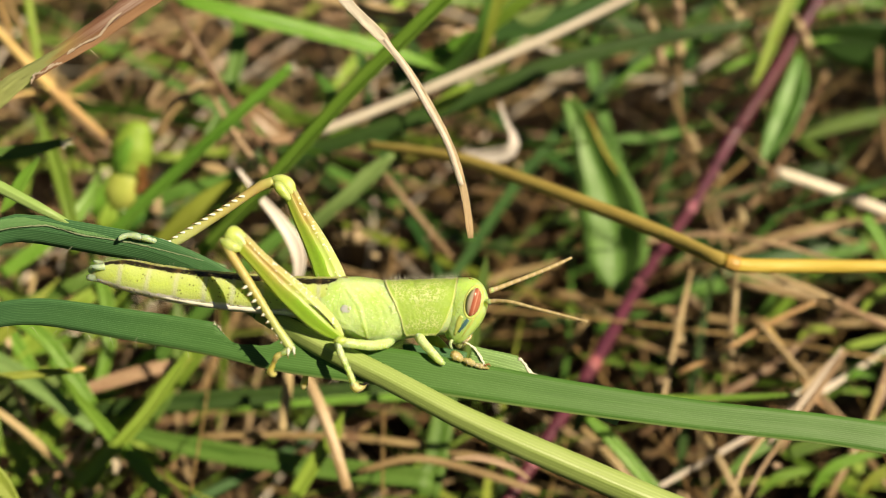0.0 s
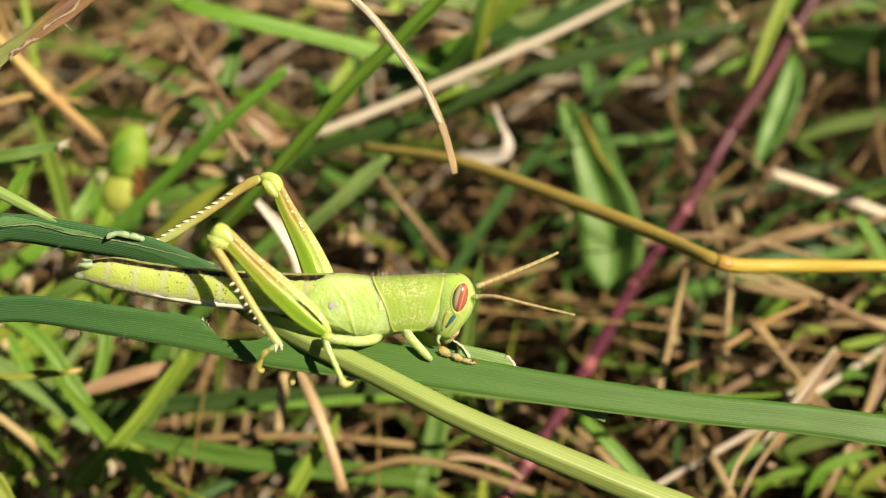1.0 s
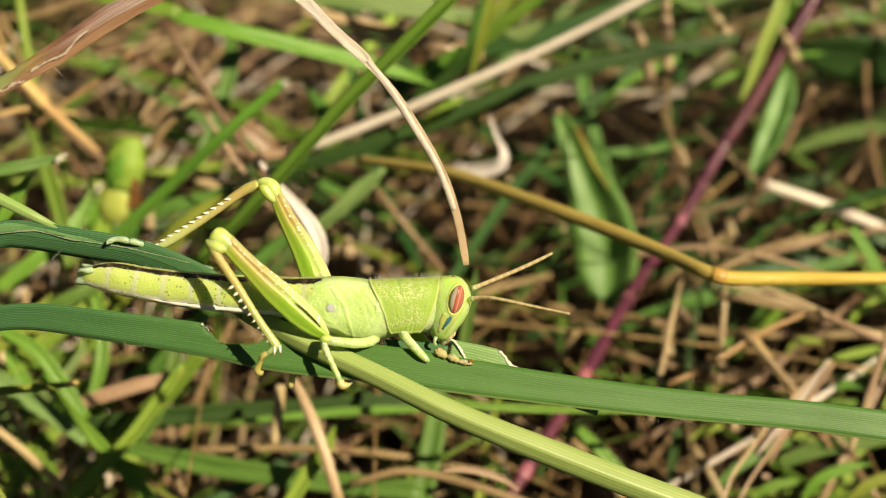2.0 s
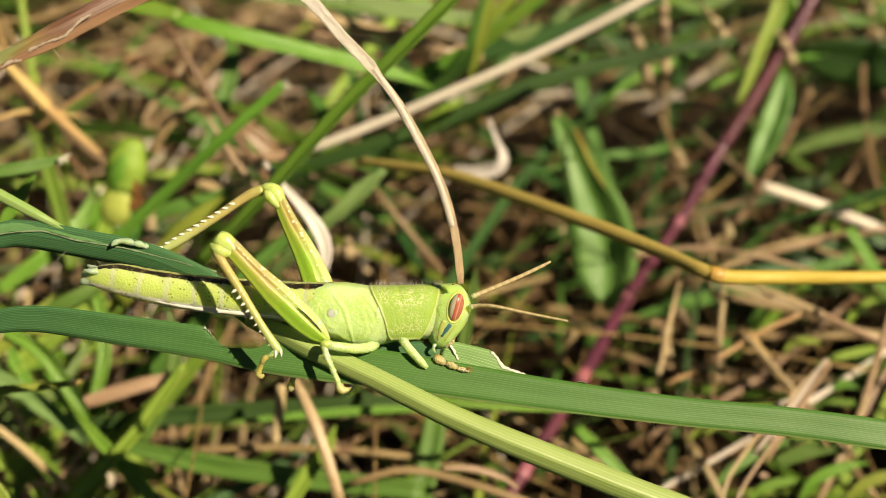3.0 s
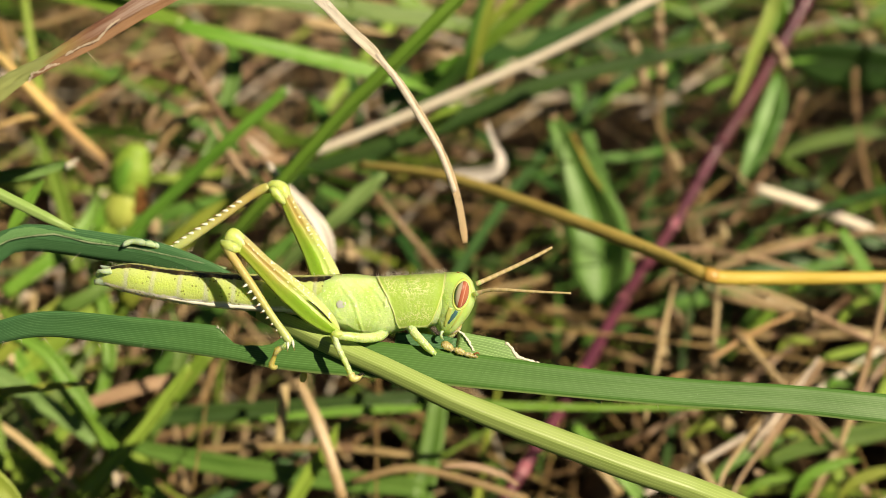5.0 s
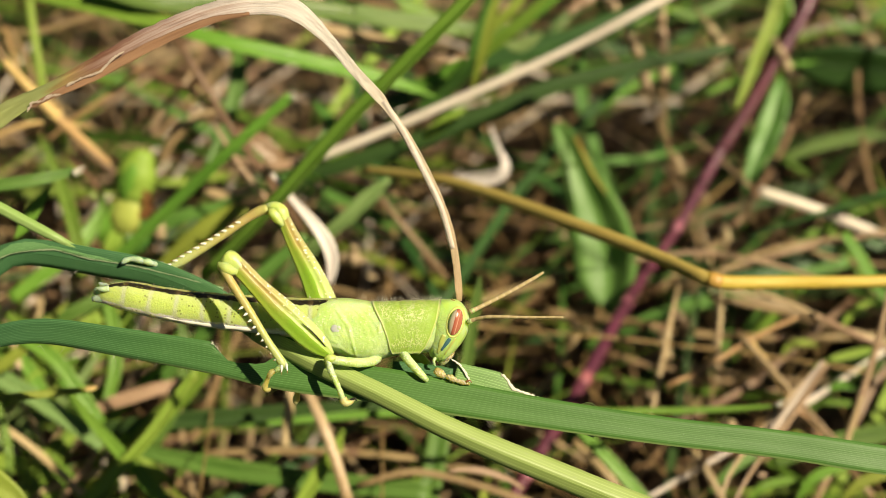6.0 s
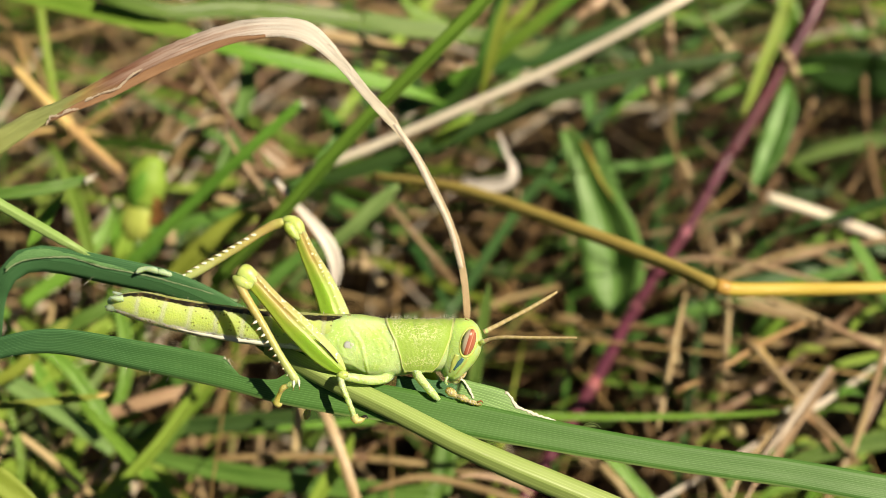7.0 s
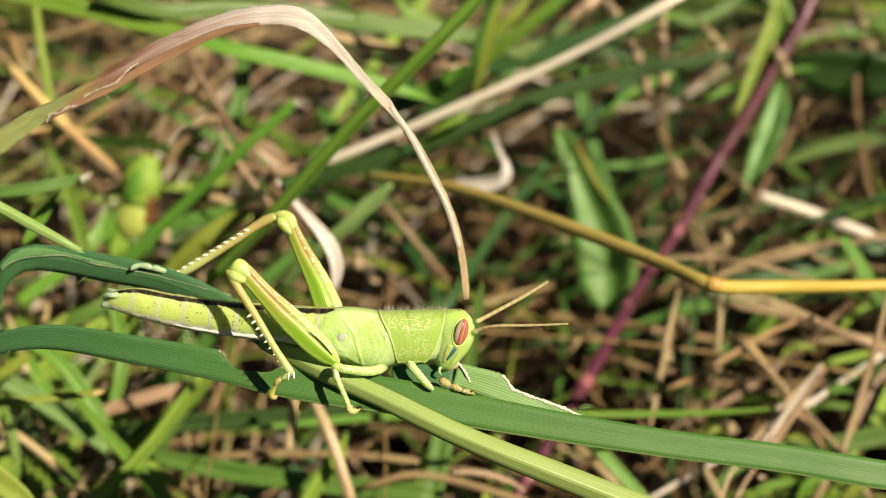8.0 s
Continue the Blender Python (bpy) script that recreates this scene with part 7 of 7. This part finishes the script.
    part("palp", tube([(15.40, -4.74, 1.50, 0.18, 0.18), (15.23, -5.01, 1.70, 0.17, 0.15), (15.28, -5.36, 1.70, 0.13, 0.13), (15.46, -5.62, 1.50, 0.06, 0.06)], 12, 8), CLEAR, head)
    # antennae, each about its own joint
    for pts, label in (
        ([(19.16, -0.11, 1.00, 0.26, 0.26), (20.56, 0.59, 1.00, 0.22, 0.22), (23.49, 2.12, 1.00, 0.20, 0.20), (25.54, 3.29, 1.00, 0.18, 0.18), (26.77, 4.05, 1.00, 0.12, 0.12)], "straw-coloured ringed antenna"),
        ([(18.89, -1.09, 2.00, 0.23, 0.23), (19.91, -0.70, 2.60, 0.19, 0.19), (21.32, -0.47, 3.40, 0.17, 0.17), (24.41, -0.45, 4.40, 0.14, 0.14), (28.35, -0.38, 5.40, 0.10, 0.10)], "thin straw-coloured ringed antenna"),
    ):
        base = np.array(pts[0][:3])
        shape = tube([(*(np.array(p[:3]) - base), p[3], p[4]) for p in pts], 90, 10, (0, 0, 1), False, lambda f: 1 + 0.06 * abs(math.sin(f * 22 * math.pi)))
        ob = part("antenna", shape, ANTENNA, bug, label)
        socket = [(0, 0, 0, 0.26, 0.26), (*((np.array(pts[1][:3]) - base) * 0.25), 0.27, 0.27), (*((np.array(pts[1][:3]) - base) * 0.4), 0.2, 0.2)]
        part("antenna_socket", tube(socket, 7, 10), CLEAR, ob, "pale green antenna base")
        ob.location = base * 0.001
        feelers.append((ob, base * 0.001))
    # front legs
    part("front_leg", tube([(11.97, -3.78, 1.80, 0.52, 0.47), (12.50, -4.66, 2.30, 0.46, 0.43), (13.26, -5.56, 2.60, 0.43, 0.41), (14.01, -6.42, 2.60, 0.38, 0.35), (14.53, -6.97, 2.40, 0.23, 0.23)], 24, 14), CLEAR, bug)
    foot = part("front_foot", tube([(15.22, -6.18, 2.20, 0.17, 0.17), (15.51, -6.11, 2.30, 0.46, 0.29), (15.98, -6.34, 2.30, 0.41, 0.29), (16.33, -6.69, 2.30, 0.23, 0.23)], 16, 10), MOUTH, bug, "ochre front foot")
    for pad in (((16.44, -6.57, 2.30, 0.17, 0.17), (16.85, -6.74, 2.35, 0.35, 0.26), (17.31, -6.97, 2.35, 0.29, 0.23), (17.54, -7.10, 2.30, 0.17, 0.17)), ((17.49, -7.10, 2.30, 0.17, 0.17), (17.89, -7.21, 2.30, 0.26, 0.20), (18.36, -7.33, 2.30, 0.23, 0.17), (18.88, -7.52, 2.20, 0.09, 0.09))):
        part("foot_pad", tube(pad, 14, 10, (0, 0, 1), False, lambda f: 1 + 0.1 * math.sin(f * 17)), MOUTH, foot)
    part("claw", tube([(18.47, -7.20, 2.40, 0.12, 0.12), (18.87, -7.07, 2.50, 0.08, 0.08), (19.05, -7.32, 2.40, 0.03, 0.03)], 8, 6), RUST, foot, "dark claw")
    part("front_leg", tube([(12.90, -4.33, -2.00, 0.72, 0.60), (14.40, -5.87, -2.40, 0.60, 0.48), (15.90, -7.33, -2.00, 0.42, 0.36), (16.78, -8.10, -1.00, 0.30, 0.30)], 14, 10), SKIN, bug)
    # middle legs
    mid = part("middle_leg", tube([(9.44, -4.52, 1.40, 0.53, 0.47), (8.86, -4.80, 2.60, 0.52, 0.46), (7.53, -4.81, 3.60, 0.49, 0.46), (5.86, -4.51, 4.30, 0.46, 0.43), (4.79, -4.32, 4.50, 0.40, 0.40)], 26, 16, (0, 0, 1), False, lambda f: 1 + 0.03 * math.sin(f * 40)), CLEAR, bug, "pale glossy middle leg")
    part("knee", tube([(5.36, -4.21, 4.50, 0.34, 0.34), (4.80, -4.25, 4.60, 0.48, 0.46), (4.46, -4.42, 4.60, 0.40, 0.34), (4.29, -4.59, 4.60, 0.11, 0.11)], 12, 12), KNEE, mid, "rounded glossy knee")
    part("shin", tube([(4.57, -4.31, 4.60, 0.34, 0.34), (4.82, -5.30, 4.90, 0.34, 0.34), (5.36, -6.52, 5.20, 0.29, 0.29), (5.82, -7.62, 5.40, 0.29, 0.29), (6.10, -8.54, 5.30, 0.31, 0.31)], 30, 12, (0, 0, 1), False, lambda f: 1 + 0.06 * math.sin(f * 34)), CLEAR, mid)
    part("foot", tube([(5.99, -8.19, 5.40, 0.45, 0.40), (6.28, -8.64, 5.40, 0.40, 0.34), (6.77, -8.61, 5.20, 0.28, 0.28), (7.16, -8.36, 5.00, 0.11, 0.11)], 12, 10), FOOT, mid, "straw-coloured foot with dark claws")
    part("claw", tube([(6.77, -8.44, 5.20, 0.17, 0.17), (7.23, -8.22, 5.20, 0.11, 0.11), (7.40, -8.49, 5.30, 0.03, 0.03)], 6, 6), BLACK, mid, "dark claw")
    far_mid = part("middle_leg", tube([(8.68, -4.37, -2.40, 0.54, 0.54), (5.00, -5.25, -3.40, 0.55, 0.55), (1.47, -6.47, -2.40, 0.42, 0.42), (1.11, -7.29, -1.20, 0.36, 0.36)], 16, 10), CLEAR, bug)
    part("foot", tube([(1.20, -6.84, -0.40, 0.36, 0.36), (0.91, -8.06, 0.20, 0.29, 0.29), (0.75, -8.80, 0.40, 0.38, 0.35), (0.63, -9.22, 0.40, 0.18, 0.18)], 12, 10), FOOT, far_mid)
    # hind legs
    near = part("hind_femur", keeled([(4.79, -4.01, 3.00, 0.40, 0.46), (3.79, -3.05, 3.50, 1.02, 0.72), (2.45, -1.75, 3.90, 1.32, 0.84), (0.77, -0.01, 4.20, 1.34, 0.84), (-0.25, 1.02, 4.30, 1.27, 0.78), (-2.15, 3.09, 4.60, 0.99, 0.66), (-3.49, 4.64, 4.80, 0.90, 0.63), (-4.51, 5.72, 4.80, 0.88, 0.66), (-5.08, 6.46, 4.80, 0.45, 0.45)], 60), FEMUR, bug, "keeled hind thigh, green below an amber upper edge")
    knee = part("knee", tube([(-3.93, 5.04, 4.90, 0.68, 0.51), (-4.60, 5.72, 4.95, 0.97, 0.68), (-5.11, 6.06, 4.95, 1.02, 0.74), (-5.52, 6.29, 4.90, 0.74, 0.62), (-5.69, 6.40, 4.90, 0.23, 0.23)], 22, 18), KNEE, near, "rounded glossy knee")
    part("knee_lobe", tube([(-4.21, 4.82, 5.30, 0.28, 0.28), (-4.74, 4.94, 5.50, 0.51, 0.40), (-5.31, 5.22, 5.50, 0.57, 0.45), (-5.85, 5.56, 5.30, 0.40, 0.34), (-6.09, 5.84, 5.20, 0.11, 0.11)], 16, 14), KNEE, knee, "smooth lower knee lobe")
    part("black_line", tube([(2.09, -0.59, 4.90, 0.03, 0.06), (2.77, -1.16, 4.80, 0.06, 0.07), (3.65, -2.15, 4.50, 0.07, 0.07), (4.29, -3.06, 4.00, 0.05, 0.06)], 16, 6), BLACK, near, "black line on the thigh")
    shin = part("hind_tibia", tube([(-5.81, 5.50, 5.20, 0.45, 0.45), (-4.97, 4.04, 5.50, 0.45, 0.45), (-3.21, 1.23, 5.90, 0.42, 0.42), (-1.31, -2.01, 6.20, 0.39, 0.39), (0.09, -4.26, 6.20, 0.45, 0.42), (0.48, -4.83, 6.10, 0.34, 0.34)], 40, 14, (0, 0, 1), False, lambda f: 1 + 0.015 * math.sin(f * 70)), TIBIA, bug, "straw-coloured spiny shin")
    rows = []
    for k in range(9):
        x, y = -3.62 + 0.422 * k, 1.30 - 0.645 * k
        rows.append(((x, y, 6.20), (x - 0.36, y - 0.22, 6.55), 0.15))
    spines(shin, rows)
    spines(shin, [((0.57, -4.47, 6.40), (0.71, -5.22, 6.70), 0.14), ((0.13, -4.57, 6.50), (0.11, -5.32, 6.80), 0.14)])
    foot = part("foot", tube([(0.49, -4.26, 6.20, 0.28, 0.28), (-0.06, -4.87, 6.30, 0.34, 0.31), (-0.57, -5.15, 6.30, 0.25, 0.25)], 12, 10), CLEAR, shin, "translucent jointed foot")
    part("foot_pad", tube([(-0.51, -5.09, 6.30, 0.22, 0.22), (-0.96, -5.32, 6.30, 0.31, 0.28), (-1.26, -5.78, 6.20, 0.22, 0.22)], 10, 10), FOOT, foot)
    part("foot_pad", tube([(-1.20, -5.66, 6.20, 0.22, 0.22), (-1.51, -6.31, 6.00, 0.25, 0.23), (-1.69, -6.83, 5.90, 0.34, 0.28), (-1.37, -7.06, 5.80, 0.28, 0.23), (-1.14, -6.90, 5.80, 0.08, 0.08)], 16, 10), FOOT, foot)
    far = part("hind_femur", keeled([(3.67, 0.39, -3.40, 1.58, 0.85), (3.15, 1.89, -3.70, 1.52, 0.91), (2.39, 3.82, -4.10, 1.34, 0.85), (1.49, 5.69, -4.60, 1.16, 0.79), (0.53, 7.52, -5.00, 0.95, 0.74), (-0.25, 9.18, -5.40, 0.80, 0.68), (-0.84, 10.54, -5.70, 0.68, 0.62), (-1.10, 11.22, -5.80, 0.37, 0.37)], 50), FEMUR, bug, "keeled hind thigh with a pale dotted ridge")
    knee = part("knee", tube([(-0.65, 10.04, -5.60, 0.68, 0.62), (-1.08, 10.91, -5.60, 0.92, 0.74), (-1.52, 11.40, -5.70, 0.80, 0.68), (-2.08, 11.65, -5.70, 0.55, 0.49), (-2.57, 11.71, -5.70, 0.25, 0.25)], 20, 16), KNEE, far, "rounded glossy knee")
    part("knee_lobe", tube([(-0.72, 9.55, -5.20, 0.31, 0.31), (-1.31, 10.22, -5.00, 0.49, 0.37), (-1.80, 10.90, -5.00, 0.55, 0.43), (-2.18, 11.27, -5.10, 0.25, 0.25)], 14, 12), KNEE, knee, "smooth lower knee lobe")
    for k in range(12):
        f = k / 11
        root = np.array((2.95 - 3.30 * f, 3.75 + 4.9 * f, -4.3 - 1.0 * f))
        part("pale_dot", tube([(*root, 0.08, 0.08), (*(root + np.array((0.06, 0.10, 0.1))), 0.11, 0.11), (*(root + np.array((0.16, 0.22, 0.1))), 0.03, 0.03)], 4, 6), WHITE, far, "pale bristle dot")
    shin = part("hind_tibia", tube([(-2.40, 11.40, -5.80, 0.56, 0.49), (-3.46, 11.16, -5.90, 0.56, 0.49), (-4.95, 10.36, -6.00, 0.49, 0.43), (-7.24, 8.88, -6.00, 0.49, 0.43), (-9.71, 7.39, -6.00, 0.52, 0.43), (-12.16, 5.97, -5.90, 0.56, 0.43), (-13.56, 5.11, -5.80, 0.25, 0.25)], 40, 14, (0, 0, 1), False, lambda f: 1 + 0.015 * math.sin(f * 70)), TIBIA, bug, "amber and pale green spiny shin")
    rows = []
    for k in range(11):
        x, y = -5.46 - 0.765 * k, 10.02 - 0.442 * k
        rows.append(((x, y, -5.7), (x - 0.62, y + 0.02, -5.4), 0.16))
    spines(shin, rows)
    foot = part("foot", tube([(-13.56, 5.37, -5.20, 0.37, 0.31), (-14.00, 5.64, -4.40, 0.37, 0.31), (-14.70, 5.83, -3.70, 0.30, 0.27)], 12, 10), TAIL, shin, "pale green jointed foot")
    part("foot_pad", tube([(-14.64, 5.77, -3.70, 0.24, 0.24), (-15.16, 6.02, -3.60, 0.36, 0.30), (-15.68, 6.08, -3.50, 0.24, 0.24)], 10, 10), TAIL, foot)
    part("foot_pad", tube([(-15.62, 6.02, -3.50, 0.24, 0.24), (-16.11, 6.26, -3.50, 0.36, 0.30), (-16.96, 6.38, -3.50, 0.27, 0.24), (-17.60, 6.20, -3.40, 0.30, 0.24), (-17.94, 5.90, -3.30, 0.12, 0.12)], 16, 10), TAIL, foot)
    part("side_ridge", tube([(-16.11, 1.17, 0.80, 0.09, 0.09), (-13.42, 0.54, 1.00, 0.18, 0.15), (-10.47, -0.16, 1.10, 0.23, 0.18), (-7.53, -0.68, 1.20, 0.26, 0.18), (-4.59, -1.08, 1.30, 0.26, 0.18), (-1.65, -1.48, 1.40, 0.23, 0.18), (1.86, -1.94, 1.50, 0.12, 0.12)], 40, 8, (0, 0, 1), False, lambda f: 1 + 0.12 * math.sin(f * 60)), WHITE, bug, "whitish ridge along the belly edge")
    rng = random.Random(14)
    fuzz = []
    for _ in range(190):
        i = int(rng.random() * 70)
        a = rng.choice((0.0, math.pi)) + rng.uniform(-0.5, 0.5)
        c = line[i]
        root = (c[0], c[1] + c[3] * math.cos(a), c[2] + c[4] * math.sin(a))
        fuzz.append((root, tuple(Vector(root) + Vector((rng.uniform(-0.5, 0.0), math.cos(a), math.sin(a))) * rng.uniform(0.25, 0.6)), 0.015))
    hairs("body_hair", bug, fuzz, HAIR, "fine pale body hairs")
    return bug


feelers = []
tuft = [lower_blade(), upper_blade(), sheath_stem(), thin_blade()]
eaten = eaten_leaf()
arched, arched_end = dry_leaf()
insect = grasshopper()


def motions():
    # seconds; millimetres along x, y and z of the tuft's space, and degrees of lean
    sway = [
        (0, 1.08, 0.73, -0.25, 2.35),
        (0.5, 0.85, 1.01, 0.25, 1.89),
        (1, 0.54, 1.09, 0.11, 2.60),
        (1.5, 0.64, 1.93, -0.44, 2.98),
        (2.8, 0.43, 2.05, -0.80, 2.60),
        (3, 0.53, 1.40, -1.03, 1.74),
        (3.5, 0.04, 0.53, -0.55, 0.47),
        (4, 0.45, 1.38, -0.22, 1.85),
        (4.5, 0.93, 2.50, -1.24, 3.57),
        (5.8, 0.69, 1.72, -0.10, 2.73),
        (6, -0.31, 0.63, -1.20, 1.71),
        (6.5, -0.07, 0.49, -0.53, 1.04),
        (7, 0.00, 0.00, 0.00, -0.00),
        (7.5, 0.68, 0.57, -0.65, 0.68),
        (8, 0.00, 0.35, -0.18, 0.99),
    ]
    rows = [(t, TUFT @ pose(x * 0.001, y * 0.001, z * 0.001, 0, 0, a)) for t, x, y, z, a in sway]
    # the long blades tip a little further than the insect: millimetres up and degrees
    tip = [(0, 0.28, -0.01), (0.5, 0.34, 0.17), (1, 0.43, -0.02), (1.5, 0.35, 0.06), (2.8, 0.32, 0.92),
             (3, 0.32, 1.05), (3.5, 0.35, 0.57), (4, 0.28, 0.42), (4.5, -0.21, 1.13), (5.8, 0.10, -0.06),
             (6, 0.15, -0.25), (6.5, 0.15, -0.12), (7, 0.00, 0.00), (7.5, -0.04, 0.87), (8, 0.05, -0.27)]
    blade_rows = [(t, TUFT @ pose(x * 0.001, (y + tip[i][1]) * 0.001, z * 0.001, 0, 0, a + tip[i][2])) for i, (t, x, y, z, a) in enumerate(sway)]
    dip = (-2.4, -2.0, -2.2, -2.0, -1.2, -0.85, -0.8, -0.55, -1.5, -1.5, -1.4, -0.6, 0.0, 0.85, 0.0)
    stem_rows = [(t, m @ pose(0, 0, 0, 0, 0, dip[i])) for i, (t, m) in enumerate(rows)]
    for ob, own in zip(tuft, (blade_rows, rows, stem_rows, rows)):
        walk(ob, own)
    walk(insect, rows)
    # the leaf being eaten slides past the broad blade as it is pulled
    slide = [(0, 0.43, -0.41), (0.5, 0.66, -0.48), (1, 0.43, -0.68), (1.5, 0.49, -0.55), (2.8, -0.70, 0.20), (3, -0.45, 0.64), (3.5, -0.18, 0.53), (4, 0.46, 0.84), (4.5, 0.31, 0.23),
             (5.8, 0.75, -0.35), (6, 0.81, -0.38), (6.5, 0.65, -0.23), (7, 0, 0), (7.5, 0, 0.33), (8, 0.32, 0.62)]
    at = [np.interp(row[0], [s[0] for s in slide], [s[k] for s in slide]) for row in sway for k in (1, 2)]
    walk(eaten, [(t, m @ pose(at[2 * i] * 0.001, at[2 * i + 1] * 0.001, 0)) for i, (t, m) in enumerate(rows)])
    turns = (
        [(0.0, -8.2), (1.0, -8.2), (1.5, -8.0), (3.5, -5.7), (4.5, -7.0), (6.0, -2.0), (6.5, -0.5), (7.0, 0.0), (8.0, -0.3)],
        [(0.0, -16.0), (1.0, -15.5), (1.5, -15.0), (3.5, -11.7), (4.5, -8.6), (6.0, -2.0), (6.5, -0.5), (7.0, 0.0), (8.0, 0.9)],
    )
    for (ob, joint), keys in zip(feelers, turns):
        walk(ob, [(t, pose(*joint, 0, 0, a)) for t, a in keys])
    # the hanging scrap of dead leaf swings once across the hind leg
    drift = [(0, -3.7, -3.2), (0.5, -3.3, -3.6), (1, -2.8, -4.2), (1.5, -1.2, -1.5), (1.7, -0.1, -0.1), (2.8, 1.0, 0), (3.5, 1.6, -0.1), (4, 2.4, -0.6), (4.5, 2.3, 0.6), (4.7, 1.4, 0.6),
             (5.8, 1.0, -0.1), (6.5, 0.4, -0.3), (7, 0, 0), (8, 1.0, -0.3)]
    rest, axes = hanging_scrap.matrix_basis.copy(), TUFT.to_3x3()
    walk(hanging_scrap, [(t, Matrix.Translation(axes @ Vector((x, y, 0)) * 0.001) @ rest) for t, x, y in drift])
    # the dry leaf nods in the wind
    nod = [
        (0, 3.5, 4.4, -3.4, 8.6, -4.8),
        (0.1, 2.6, 4.1, -2.2, 5.6, -1.5),
        (0.2, 2.0, 2.0, 1.6, 2.6, -1.4),
        (0.3, 1.8, 1.8, 3.3, 2.7, -1.2),
        (0.4, 1.9, 3.2, 1.7, 4.7, -1.2),
        (0.5, 3.1, 4.4, -1.4, 7.5, -4.1),
        (0.6, 1.2, 3.3, -1.3, 2.9, 0.0),
        (0.7, 1.4, 1.8, 0.7, 0.1, 1.1),
        (0.8, 1.1, 2.2, 2.5, 0.5, 0.0),
        (0.9, 1.8, 5.8, 1.2, 6.1, -1.0),
        (1, 1.3, 9.5, -7.9, 12.1, -1.5),
        (1.1, 0.7, 7.2, -4.4, 7.7, -0.3),
        (1.2, 1.1, 3.1, -0.6, 2.6, 0.6),
        (1.3, 3.1, 2.5, 5.2, 3.6, -3.6),
        (1.4, 4.8, 5.1, -3.6, 5.4, -4.6),
        (1.5, 5.3, 3.5, -2.2, 8.6, -6.6),
        (1.6, 1.8, 0.6, -3.6, -0.5, -1.2),
        (1.7, 2.7, 1.4, 5.7, 4.0, -1.8),
        (2.8, 0.4, 8.1, -2.9, 8.9, 1.4),
        (2.9, 0.4, 4.7, 4.8, 4.1, -1.5),
        (3, 0.9, 1.8, 8.0, 1.8, 0.2),
        (3.1, 0.8, 2.8, 8.3, 3.9, -0.3),
        (3.2, -0.5, 5.0, -1.5, 4.9, 0.8),
        (3.3, -0.3, 4.5, -0.7, 4.3, 1.2),
        (3.4, -0.3, 2.9, 1.1, 2.2, 1.7),
        (3.5, 1.3, 3.7, 3.1, 5.0, -2.3),
        (3.7, -0.5, 3.4, 0.4, 2.3, 1.2),
        (3.8, -0.2, 4.4, -0.3, 3.7, 1.3),
        (3.9, 0.1, 5.5, -1.0, 5.2, 1.3),
        (4, 2.2, 4.2, 5.5, 5.7, -3.2),
        (4.1, 0.3, 1.5, 3.7, -0.3, 2.6),
        (4.2, 0.3, 1.8, 2.3, 0.0, 1.7),
        (4.3, 0.6, 4.0, -1.2, 3.3, 0.4),
        (4.4, 1.9, 6.3, -3.3, 7.3, 0.3),
        (4.5, 4.5, 4.4, 1.9, 7.5, -7.5),
        (4.6, 1.4, 3.0, -0.7, 2.3, 0.4),
        (4.7, 1.6, 4.8, -2.4, 5.0, 0.1),
        (5.8, 0.6, 4.0, -0.1, 3.2, 1.2),
        (5.9, 0.3, 1.4, 1.6, 0.3, 1.4),
        (6, 0.9, 1.0, 2.2, 1.9, -1.4),
        (6.2, 0.5, -0.3, 0.5, 0.1, 0.4),
        (6.5, 1.5, -0.3, -2.6, 1.9, -1.2),
        (6.6, 1.1, -0.2, -1.1, 1.2, -0.4),
        (7, -0.0, 0.0, -0.0, -0.0, 0.0),
        (7.2, 0.3, -0.0, -0.2, 0.2, -0.0),
        (7.4, 0.4, 0.5, -1.3, 1.1, -0.6),
        (7.5, 0.4, 0.4, -2.8, 1.3, -0.9),
        (7.6, -0.1, 0.1, -1.3, 0.1, -1.0),
        (7.8, 0.1, 0.3, -0.7, 0.1, -0.6),
        (8, 1.6, 1.4, 0.2, 2.9, -1.7),
    ]
    walk(arched, [(t, TUFT @ pose(x * 0.001, y * 0.001, z * 0.001, 0, 0, a)) for t, x, y, z, a, _ in nod])
    walk(arched_end, [(t, pose(*(Vector(BEND) * 0.001), 0, 0, swing)) for t, _, _, _, _, swing in nod])


motions()
